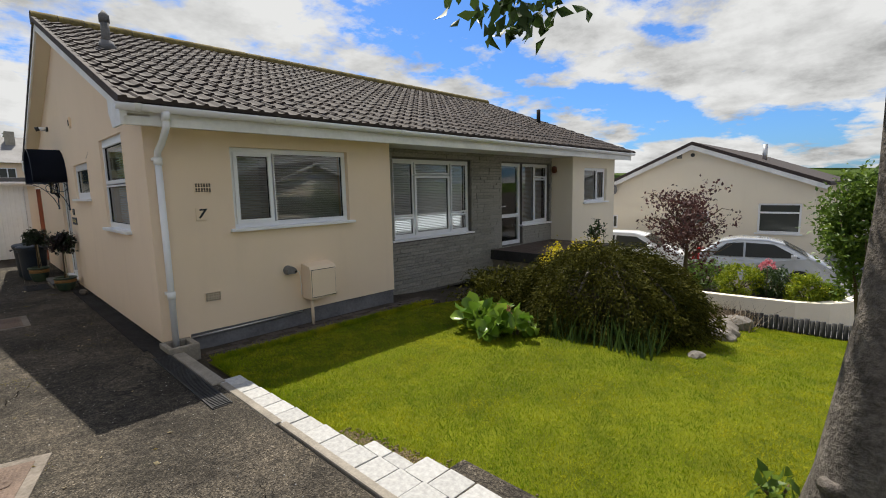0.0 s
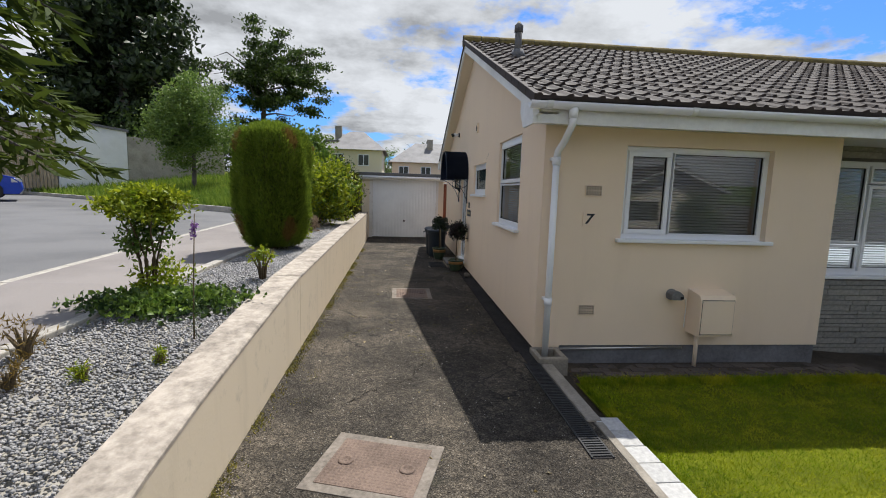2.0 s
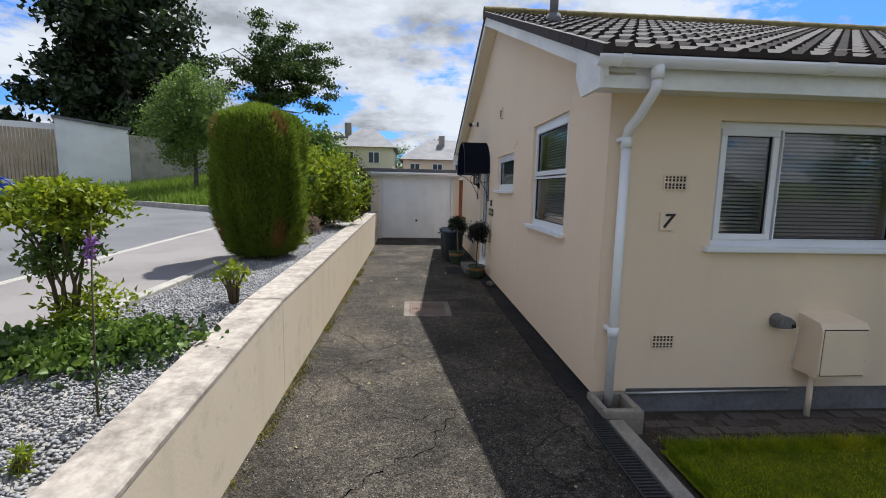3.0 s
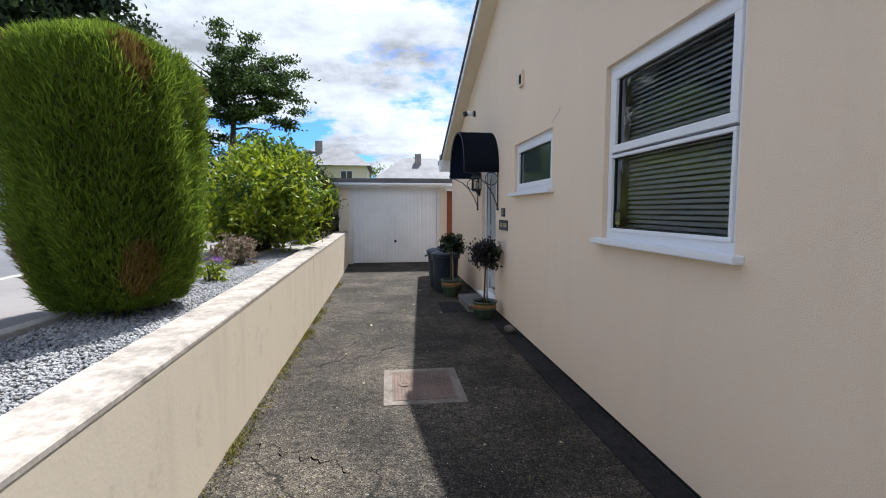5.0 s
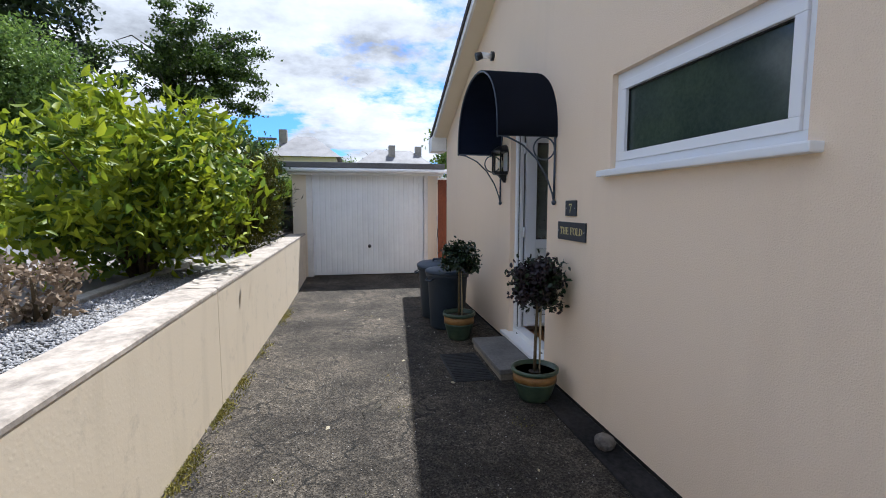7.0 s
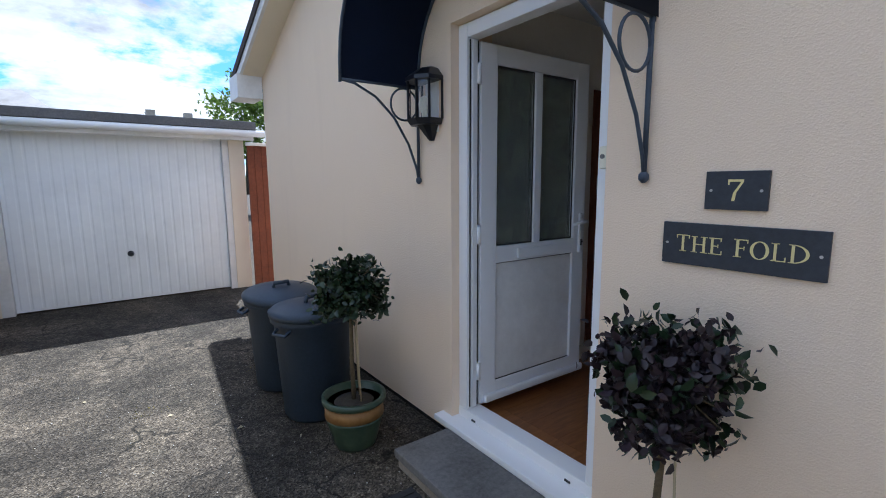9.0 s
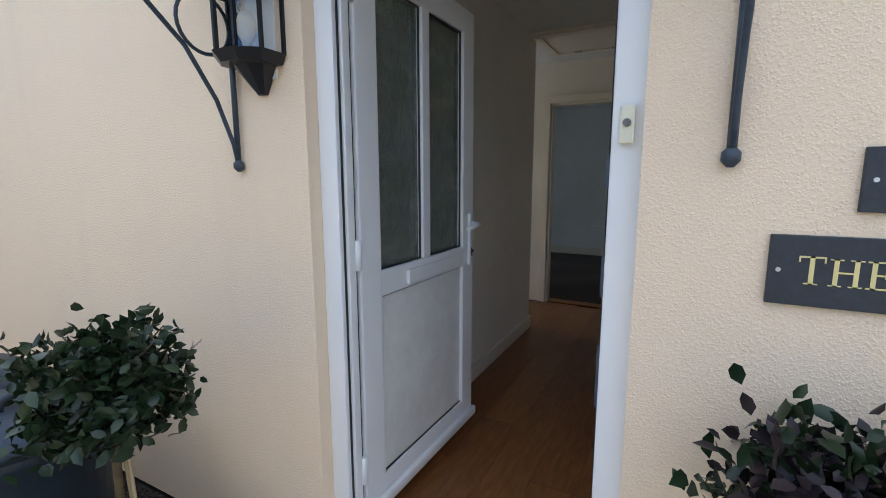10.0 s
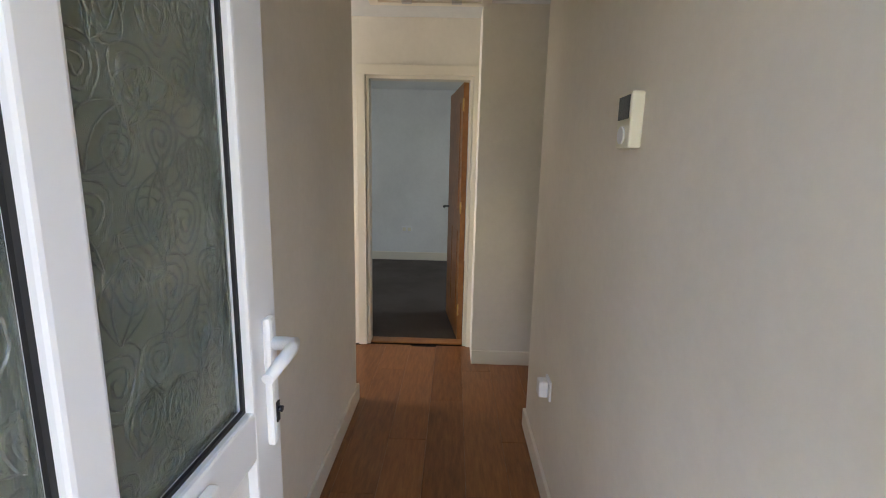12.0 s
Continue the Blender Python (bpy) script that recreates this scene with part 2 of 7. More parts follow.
M["bin"] = speckled("grey_bin_plastic", (0.020, 0.032, 0.050), (0.036, 0.052, 0.076), 0.5, 60, 2, 0.1)
M["glaze"] = speckled("green_glaze", (0.02, 0.045, 0.035), (0.07, 0.10, 0.06), 0.3, 12, 4, 0.15)
M["terracotta"] = speckled("banded_terracotta", (0.20, 0.10, 0.03), (0.36, 0.20, 0.07), 0.5, 25, 4)
M["bark"] = speckled("grey_bark", (0.022, 0.018, 0.015), (0.19, 0.165, 0.145), 0.95, 26, 5, 1.0, 0.03)
M["stem"] = speckled("brown_stem", (0.06, 0.045, 0.025), (0.15, 0.11, 0.06), 0.9)
M["cane"] = material("pale_cane", (0.45, 0.36, 0.22), 0.7)
M["timber"] = speckled("oak_door", (0.22, 0.085, 0.022), (0.40, 0.18, 0.06), 0.4, 14, 2, 0.1)
M["redwood"] = speckled("red_stained_fence", (0.10, 0.028, 0.014), (0.19, 0.055, 0.028), 0.8, 25, 2)
M["laminate"] = material("laminate_floor", (0.25, 0.1, 0.04), 0.32)
if True:
    m = M["laminate"]
    v = coords(m, (1.2, 9.0, 1))
    info = nd(m, "ShaderNodeObjectInfo")
    g = noisy(m, v, 5.0, 8, 0.65)
    c = ramp(m, g, [(0.3, (0.11, 0.038, 0.010)), (0.5, (0.22, 0.082, 0.024)), (0.72, (0.33, 0.14, 0.044))])
    tint(m, mixc(m, 0.35, c, ramp(m, info.outputs["Random"], [(0, (0.13, 0.046, 0.014)), (1, (0.29, 0.118, 0.038))])))
M["carpet"] = speckled("brown_carpet", (0.06, 0.048, 0.042), (0.11, 0.09, 0.08), 0.98, 180, 2, 0.5, 0.004)
M["plaster"] = speckled("magnolia_wall", (0.80, 0.75, 0.66), (0.85, 0.80, 0.71), 0.8, 30, 0.8, 0.06, 0.002)
M["plaster_white"] = speckled("white_wall", (0.72, 0.73, 0.72), (0.78, 0.79, 0.78), 0.8, 30, 0.8, 0.06, 0.002)
M["skirting"] = material("cream_gloss", (0.78, 0.73, 0.62), 0.35)
M["ivory"] = material("ivory_plastic", (0.78, 0.75, 0.60), 0.4)
M["screen"] = material("dark_display", (0.05, 0.055, 0.05), 0.2)
M["slat"] = material("blind_slats", (0.80, 0.82, 0.82), 0.5)
M["garage_white"] = speckled("white_steel", (0.82, 0.85, 0.89), (0.87, 0.90, 0.93), 0.38, 15, 0.8, 0.04)
M["felt"] = speckled("grey_roof_felt", (0.09, 0.09, 0.095), (0.17, 0.17, 0.175), 0.9)
M["block"] = speckled("concrete_block", (0.24, 0.22, 0.19), (0.42, 0.39, 0.34), 0.95, 30, 2)
M["slate_roof"] = speckled("pale_slate_roof", (0.12, 0.117, 0.12), (0.23, 0.225, 0.23), 0.7, 18, 1.0, 0.2)
M["leaf_yellow"] = island("yellow_green_leaves", (0.085, 0.145, 0.009), (0.38, 0.42, 0.022), 0.5, 0.4, 0.3)
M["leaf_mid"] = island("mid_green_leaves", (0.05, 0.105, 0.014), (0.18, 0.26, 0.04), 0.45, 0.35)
M["leaf_birch"] = island("light_birch_leaves", (0.07, 0.13, 0.025), (0.22, 0.31, 0.06), 0.5, 0.35)
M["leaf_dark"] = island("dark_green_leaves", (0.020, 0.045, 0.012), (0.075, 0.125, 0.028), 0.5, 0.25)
# far foliage twice: sunlit tone put into leaf_far, shade put into leaf_shade
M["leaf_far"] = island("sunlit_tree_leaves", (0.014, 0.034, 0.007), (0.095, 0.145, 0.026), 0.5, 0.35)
M["leaf_shade"] = island("deep_green_shaded_leaves", (0.008, 0.018, 0.006), (0.045, 0.072, 0.018), 0.5, 0.15)
M["leaf_broad"] = island("glossy_broad_leaves", (0.06, 0.14, 0.012), (0.24, 0.36, 0.045), 0.28, 0.35)
M["leaf_bay"] = island("glossy_bay_leaves", (0.008, 0.018, 0.009), (0.028, 0.052, 0.021), 0.34, 0.08)
M["leaf_purple"] = island("purple_leaves", (0.010, 0.008, 0.010), (0.034, 0.020, 0.026), 0.4, 0.10)
M["leaf_copper"] = island("copper_leaves", (0.035, 0.014, 0.014), (0.14, 0.06, 0.05), 0.45, 0.3)
M["needle"] = island("conifer_sprays", (0.065, 0.11, 0.014), (0.25, 0.33, 0.035), 0.65, 0.48, 0.12)
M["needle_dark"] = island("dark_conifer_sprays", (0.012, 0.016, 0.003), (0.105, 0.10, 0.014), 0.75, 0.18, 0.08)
M["needle_brown"] = island("brown_sprays", (0.13, 0.085, 0.022), (0.26, 0.18, 0.05), 0.7, 0.25, 0.1)
M["fir"] = island("fir_needles", (0.020, 0.036, 0.007), (0.11, 0.145, 0.022), 0.7, 0.3, 0.1)
M["gold_leaf"] = island("golden_leaves", (0.45, 0.38, 0.01), (0.75, 0.62, 0.03), 0.5, 0.3)
M["bloom"] = island("pink_blooms", (0.45, 0.06, 0.09), (0.75, 0.30, 0.35), 0.6, 0.3)
M["bloom_purple"] = island("purple_blooms", (0.20, 0.08, 0.28), (0.40, 0.22, 0.50), 0.6, 0.3)
M["dry"] = island("dried_heads", (0.16, 0.11, 0.07), (0.36, 0.28, 0.20), 0.8, 0.2)
M["dry_moss"] = island("yellow_moss", (0.07, 0.075, 0.012), (0.26, 0.21, 0.04), 0.9, 0.2)
M["crumbs"] = island("brown_earth_crumbs", (0.06, 0.04, 0.022), (0.22, 0.16, 0.10), 0.95)
M["grit"] = island("pale_grit", (0.20, 0.19, 0.18), (0.60, 0.57, 0.52), 0.9)
M["fallen"] = island("fallen_leaf", (0.30, 0.22, 0.08), (0.66, 0.60, 0.46), 0.8, 0.2)
M["rock"] = speckled("garden_rock", (0.07, 0.062, 0.054), (0.28, 0.25, 0.22), 0.9, 14, 2, 0.7, 0.02)
M["silver"] = material("silver_car_paint", (0.62, 0.64, 0.66), 0.25, 0.6)
M["blue"] = material("blue_car_paint", (0.02, 0.06, 0.42), 0.2, 0.3)
M["tyre"] = material("tyre_rubber", (0.015, 0.015, 0.015), 0.8)
M["alloy"] = material("alloy_wheel", (0.35, 0.35, 0.36), 0.35, 0.9)
M["lamp_red"] = material("red_lens", (0.45, 0.01, 0.01), 0.2)
M["fence"] = speckled("weathered_fence", (0.26, 0.20, 0.13), (0.44, 0.36, 0.25), 0.9, 20, 2)
M["deckwood"] = speckled("dark_decking", (0.045, 0.030, 0.024), (0.11, 0.078, 0.062), 0.7, 20, 3)
M["log"] = speckled("dark_log_edging", (0.012, 0.012, 0.013), (0.04, 0.04, 0.042), 0.8, 25, 3)
M["yellow"] = material("yellow_sticker", (0.62, 0.58, 0.22), 0.5)


def glass(name, tone=(1, 1, 1), rough=0.0, clear=0.86):
    """Thin clear pane: sees through, with a mirror's share of reflection."""
    m = bpy.data.materials.new(name)
    m.use_nodes = True
    nt = m.node_tree
    nt.nodes.clear()
    o, x = nt.nodes.new("ShaderNodeOutputMaterial"), nt.nodes.new("ShaderNodeMixShader")
    t, g = nt.nodes.new("ShaderNodeBsdfTransparent"), nt.nodes.new("ShaderNodeBsdfGlossy")
    f = nt.nodes.new("ShaderNodeFresnel")
    f.inputs["IOR"].default_value = 1.9
    t.inputs["Color"].default_value = (*[clear * q for q in tone], 1)
    g.inputs["Roughness"].default_value = rough
    nt.links.new(f.outputs[0], x.inputs[0])
    nt.links.new(t.outputs[0], x.inputs[1])
    nt.links.new(g.outputs[0], x.inputs[2])
    nt.links.new(x.outputs[0], o.inputs["Surface"])
    return m


M["glass"] = glass("window_glass")
M["frosted"] = speckled("dark_frosted_glass", (0.030, 0.045, 0.040), (0.055, 0.075, 0.066), 0.10, 45, 2, 0.04, 0.001, 0.6)
M["obscure"] = material("patterned_obscure_glass", (0.42, 0.50, 0.46), 0.12)
if True:
    m = M["obscure"]
    b = m.node_tree.nodes["Principled BSDF"]
    b.inputs["Transmission Weight"].default_value, b.inputs["IOR"].default_value = 0.75, 1.45
    v = coords(m)
    ham = noisy(m, v, 55.0, 3, 0.6)
    bump(m, ham, 0.5, 0.004)
    tint(m, ramp(m, noisy(m, v, 6.0, 3), [(0.35, (0.36, 0.42, 0.37)), (0.65, (0.50, 0.55, 0.49))]))



# ---- shaping helpers ----
def box(bm, x0, y0, z0, x1, y1, z1, bevel=0.0, m=None):
    r = bmesh.ops.create_cube(bm, size=1, matrix=Matrix.Translation(((x0 + x1) / 2, (y0 + y1) / 2, (z0 + z1) / 2)) @ Matrix.Diagonal((x1 - x0, y1 - y0, z1 - z0, 1)))
    vs = r["verts"]
    if bevel:
        e = bmesh.ops.bevel(bm, geom=list({q for w in vs for q in w.link_edges}), offset=bevel, segments=2, affect="EDGES", profile=0.6)
        vs = list({*e["verts"], *[w for w in vs if w.is_valid]})
    if m is not None:
        bmesh.ops.transform(bm, matrix=m, verts=[w for w in vs if w.is_valid])
    return bm


def tube(bm, pts, radii, n=8, caps=True):
    """A round bar through pts; radii one number or one for each point."""
    pts = [Vector(p) for p in pts]
    if isinstance(radii, (int, float)):
        radii = [radii] * len(pts)
    rings = []
    side = None
    for i, p in enumerate(pts):
        d = (pts[min(i + 1, len(pts) - 1)] - pts[max(i - 1, 0)]).normalized()
        if side is None:
            side = d.orthogonal().normalized()
        side = (side - d * side.dot(d)).normalized()
        w = d.cross(side)
        rings.append([bm.verts.new(p + radii[i] * (side * math.cos(math.tau * k / n) + w * math.sin(math.tau * k / n))) for k in range(n)])
    for a, b in zip(rings, rings[1:]):
        for k in range(n):
            f = bm.faces.new((a[k], a[(k + 1) % n], b[(k + 1) % n], b[k]))
            f.smooth = n > 4
    if caps:
        bm.faces.new(rings[0][::-1])
        bm.faces.new(rings[-1])
    return bm


def lathe(bm, profile, centre=(0, 0, 0), n=28):
    """Turns a list of (radius, height) about the upright axis."""
    rings = [[bm.verts.new((centre[0] + r * math.cos(math.tau * k / n), centre[1] + r * math.sin(math.tau * k / n), centre[2] + h)) for k in range(n)] for r, h in profile]
    for a, b in zip(rings, rings[1:]):
        for k in range(n):
            f = bm.faces.new((a[k], a[(k + 1) % n], b[(k + 1) % n], b[k]))
            f.smooth = True
    bm.faces.new(rings[0][::-1])
    bm.faces.new(rings[-1])
    return bm


def prism(bm, outline, depth_axis, a, b):
    """Extrudes a flat outline of (u, v) between a and b along an axis."""
    def place(u, v, w):
        return {"x": (w, u, v), "y": (u, w, v), "z": (u, v, w)}[depth_axis]
    lo, hi = [bm.verts.new(place(u, v, a)) for u, v in outline], [bm.verts.new(place(u, v, b)) for u, v in outline]
    bm.faces.new(lo)
    bm.faces.new(hi[::-1])
    for i in range(len(outline)):
        j = (i + 1) % len(outline)
        bm.faces.new((lo[j], lo[i], hi[i], hi[j]))
    bmesh.ops.recalc_face_normals(bm, faces=bm.faces)
    return bm


def mesh_of(bm, name, mat):
    me = bpy.data.meshes.new(name)
    bm.to_mesh(me)
    bm.free()
    me.materials.append(M[mat])
    return me


def part(name, bm, mat, parent=None, label=""):
    ob = new(name, mesh_of(bm, name, mat))
    ob.parent = parent
    return tagged(ob, label)


def thing(name, label, category, kind="", at=(0, 0, 0), group=""):
    ob = new(name)
    ob.location = at
    ob.empty_display_size = 0.1
    return tagged(ob, label, category, group, kind)


def solid(name, bm, mat, label, category, kind="", group=""):
    return tagged(part(name, bm, mat), label, category, group, kind)


def B():
    return bmesh.new()


def soup(name, verts, faces, mat, parent=None, smooth=False):
    me = bpy.data.meshes.new(name)
    nv, nf, k = len(verts), len(faces), faces.shape[1]
    me.vertices.add(nv)
    me.vertices.foreach_set("co", np.asarray(verts, np.float32).ravel())
    me.loops.add(nf * k)
    me.loops.foreach_set("vertex_index", np.asarray(faces, np.int32).ravel())
    me.polygons.add(nf)
    me.polygons.foreach_set("loop_start", np.arange(0, nf * k, k, dtype=np.int32))
    me.update(calc_edges=True)
    me.validate()
    if smooth:
        me.polygons.foreach_set("use_smooth", np.ones(nf, bool))
    me.materials.append(M[mat])
    ob = new(name, me)
    ob.parent = parent
    return ob


def frames_for(rng, n, lift, axis=None, spread=1.0):
    """n random leaf frames: along, across, normal."""
    d = rng.normal(size=(n, 3)) * spread
    d[:, 2] += lift
    if axis is not None:
        d += axis
    d /= np.linalg.norm(d, axis=1, keepdims=True) + 1e-9
    o = rng.normal(size=(n, 3))
    s = np.cross(d, o)
    s /= np.linalg.norm(s, axis=1, keepdims=True) + 1e-9
    return d, s, np.cross(s, d)


def leaves(name, centres, mat, length, width, parent=None, seed=1, lift=0.2, axis=None, fold=0.25, spread=1.0, rounded=False):
    """Folded leaves, one at every centre, pointed or with a rounded outline."""
    rng = np.random.default_rng(seed)
    c = np.asarray(centres, float)
    n = len(c)
    d, s, w = frames_for(rng, n, lift, axis, spread)
    k = rng.uniform(0.65, 1.25, (n, 1))
    L, W = length * k, width * k
    tip = c + d * L - w * L * 0.12
    if rounded:
        m1, m2 = c + d * L * 0.3 + w * L * 0.03, c + d * L * 0.68 - w * L * 0.02
        rim = [q + sg * s * W * k_ + w * W * fold for q, k_ in ((m1, 0.46), (m2, 0.42)) for sg in (1, -1)]
        v = np.stack([c, m1, m2, tip, *rim], 1).reshape(-1, 3)
        f = np.array([[0, 1, 4], [1, 2, 6], [1, 6, 4], [2, 3, 6], [0, 5, 1], [1, 5, 7], [1, 7, 2], [2, 7, 3]])
        return soup(name, v, (f[None] + 8 * np.arange(n)[:, None, None]).reshape(-1, 3), mat, parent, True)
    mid, base = c + d * L * 0.5, c
    left, right = mid + s * W / 2 + w * W * fold, mid - s * W / 2 + w * W * fold
    v = np.stack([base, left, tip, right, mid], 1).reshape(-1, 3)
    f = np.array([[0, 4, 1], [1, 4, 2], [0, 3, 4], [3, 2, 4]])
    return soup(name, v, (f[None] + 5 * np.arange(n)[:, None, None]).reshape(-1, 3), mat, parent)


def blades(name, roots, mat, height, width, parent=None, seed=1, lean=0.5):
    rng = np.random.default_rng(seed)
    c = np.asarray(roots, float)
    n = len(c)
    a = rng.uniform(0, math.tau, n)
    s = np.stack([np.cos(a), np.sin(a), 0 * a], 1) * width * rng.uniform(0.6, 1.3, (n, 1)) / 2
    h = height * rng.uniform(0.45, 1.2, (n, 1))
    bend = np.concatenate([rng.normal(size=(n, 2)) * lean, np.ones((n, 1))], 1) * h
    v = np.stack([c - s, c + s, c + bend], 1).reshape(-1, 3)
    return soup(name, v, np.arange(3 * n).reshape(-1, 3), mat, parent)


def cloud(seed, n, centre, radii, clumps=40, tight=0.16, shell=0.55, flat=1.0, lo=-1.0):
    """Points in clumps through the outer part of an ellipsoid with a ragged outline."""
    rng = np.random.default_rng(seed)
    u = rng.normal(size=(clumps, 3))
    u /= np.linalg.norm(u, axis=1, keepdims=True)
    u[:, 2] = np.maximum(u[:, 2], lo)
    cc = u * rng.uniform(shell, 1.0, (clumps, 1))
    p = cc[rng.integers(0, clumps, n)] + rng.normal(size=(n, 3)) * tight * np.array([1, 1, flat])
    return p * np.array(radii) + np.array(centre)


def stones(name, centres, sizes, mat, parent=None, seed=1):
    """Small uneven pebbles (octahedra pushed about)."""
    rng = np.random.default_rng(seed)
    c = np.asarray(centres, float)
    n = len(c)
    o = np.array([[1, 0, 0], [0, 1, 0], [-1, 0, 0], [0, -1, 0], [0, 0, 0.7], [0, 0, -0.7]], float)
    a = rng.uniform(0, math.tau, n)
    R = np.zeros((n, 3, 3))
    R[:, 0, 0], R[:, 0, 1], R[:, 1, 0], R[:, 1, 1], R[:, 2, 2] = np.cos(a), -np.sin(a), np.sin(a), np.cos(a), 1
    v = np.einsum("nij,kj->nki", R, o) * np.asarray(sizes).reshape(-1, 1, 1) * rng.uniform(0.55, 1.25, (n, 6, 3))
    v = (v + c[:, None]).reshape(-1, 3)
    f = np.array([[0, 1, 4], [1, 2, 4], [2, 3, 4], [3, 0, 4], [1, 0, 5], [2, 1, 5], [3, 2, 5], [0, 3, 5]])
    return soup(name, v, (f[None] + 6 * np.arange(n)[:, None, None]).reshape(-1, 3), mat, parent)


def pierced(bm, axis, a0, a1, u0, u1, z0, z1, holes):
    """A wall between a0 and a1 across its thickness, from u0 to u1 along it, with openings (u, u, z, z) through it."""
    us = sorted({u0, u1, *[h[0] for h in holes], *[h[1] for h in holes]})
    zs = sorted({z0, z1, *[h[2] for h in holes], *[h[3] for h in holes]})
    us, zs = [u for u in us if u0 <= u <= u1], [z for z in zs if z0 <= z <= z1]

    def full(i, j):
        if not (0 <= i < len(us) - 1 and 0 <= j < len(zs) - 1):
            return False
        u, z = (us[i] + us[i + 1]) / 2, (zs[j] + zs[j + 1]) / 2
        return not any(h[0] < u < h[1] and h[2] < z < h[3] for h in holes)

    def pt(a, u, z):
        return bm.verts.new((a, u, z) if axis == "x" else (u, a, z))

    def quad(*q):
        bm.faces.new([pt(*p) for p in q])

    for i in range(len(us) - 1):
        for j in range(len(zs) - 1):
            if not full(i, j):
                continue
            u, U, z, Z = us[i], us[i + 1], zs[j], zs[j + 1]
            quad((a0, u, z), (a0, U, z), (a0, U, Z), (a0, u, Z))
            quad((a1, u, z), (a1, u, Z), (a1, U, Z), (a1, U, z))
            if not full(i - 1, j):
                quad((a0, u, z), (a0, u, Z), (a1, u, Z), (a1, u, z))
            if not full(i + 1, j):
                quad((a0, U, z), (a1, U, z), (a1, U, Z), (a0, U, Z))
            if not full(i, j - 1):
                quad((a0, u, z), (a1, u, z), (a1, U, z), (a0, U, z))
            if not full(i, j + 1):
                quad((a0, u, Z), (a0, U, Z), (a1, U, Z), (a1, u, Z))
    bmesh.ops.remove_doubles(bm, verts=bm.verts, dist=1e-5)
    bmesh.ops.recalc_face_normals(bm, faces=bm.faces)
    return bm


def sheet(bm, xs, ys, height):
    """A ground sheet over the lines xs, ys with a height for each point."""
    grid = [[bm.verts.new((x, y, height(x, y))) for y in ys] for x in xs]
    for i in range(len(xs) - 1):
        for j in range(len(ys) - 1):
            bm.faces.new((grid[i][j], grid[i + 1][j], grid[i + 1][j + 1], grid[i][j + 1])).smooth = True
    return bm


def lettering(name, body, size, mat, m, parent, depth=0.001, shear=0.0, thin=-0.0012):
    cu = bpy.data.curves.new(name, "FONT")
    cu.body, cu.size, cu.extrude, cu.align_x, cu.align_y, cu.shear, cu.offset = body, size, depth, "CENTER", "CENTER", shear, thin
    cu.materials.append(M[mat])
    ob = new(name, cu)
    ob.parent = parent
    ob.matrix_local = m
    return ob


# ---- lie of the land ----
def top_of_wall(y):
    return float(np.interp(y, [-6, -3.6, -2.7, -2.0, -1.08, 0, 4.7, 10.4], [0.05, 0.36, 0.54, 0.61, 0.685, 0.775, 0.85, 0.905]))


def bank(y):
    return float(np.interp(y, [-8, -6, -3.6, -2.7, -2.0, -1.08, 0, 4.7, 11, 60], [-0.1, -0.05, 0.29, 0.46, 0.53, 0.605, 0.70, 0.775, 0.83, 1.1]))


def lawn(x, y=0):
    return float(np.interp(x, [0, 3.2, 5.5, 8.5, 12, 60], [-0.09, -0.09, -0.30, -0.85, -1.35, -1.6]))


def land(x, y):
    return (bank(y) - 0.05) if x < -2.7 else (-0.12 if x < 0.2 else lawn(x) - 0.05)


xs = [-400, -120, -60, -40, -30, -22, -16, -12, -9, -7, -5, -4, -3.2, -2.71, -2.69, -1, 0.19, 0.5, 2, 3.2, 4.3, 5.5, 7, 8.5, 10, 12, 20, 40, 100, 400]
ys = [-400, -100, -40, -20, -10, -8, -6, -4.5, -3.2, -2.1, -1.08, 0, 2, 4.7, 8, 11, 20, 35, 60, 120, 400]
solid("ground", sheet(B(), xs, ys, land), "soil", "bare earth lying under the gardens and street", "ground", "structure")

# ---- drive ----
drive = solid("driveway", box(B(), -2.56, -9.0, -0.2, 0.02, 8.2, 0.0), "asphalt", "cracked and patched dark tarmac driveway beside the bungalow", "driveway", "structure")
part("ramp", prism(B(), [(8.2, -0.2), (8.2, 0.0), (9.4, 0.025), (10.95, 0.078), (10.95, -0.2)], "x", -2.56, 0.02), "asphalt", drive)
solid("apron", box(B(), 0.02, -9.0, -0.2, 0.62, -3.9, -0.004), "asphalt", "tarmac widening at the mouth of the driveway", "driveway", "structure")


def crack(seed, a, b, width):
    """A thin open crack, sunk strip that wanders from a to b."""
    rng = random.Random(seed)
    bm = B()
    n = 26
    d = Vector((b[0] - a[0], b[1] - a[1], 0))
    s = Vector((-d.y, d.x, 0)).normalized()
    off = 0.0
    prev = None
    for i in range(n + 1):
        off = off * 0.8 + rng.uniform(-0.05, 0.05)
        p = Vector((a[0], a[1], 0.004)) + d * i / n + s * off
        w = 0.32 * width * rng.uniform(0.3, 1.4) * (0.3 if i in (0, n) else 1)
        pair = (bm.verts.new(p - s * w), bm.verts.new(p + s * w))
        if prev:
            bm.faces.new((prev[0], prev[1], pair[1], pair[0]))
        prev = pair
    bmesh.ops.solidify(bm, geom=list(bm.faces), thickness=0.003)
    return bm


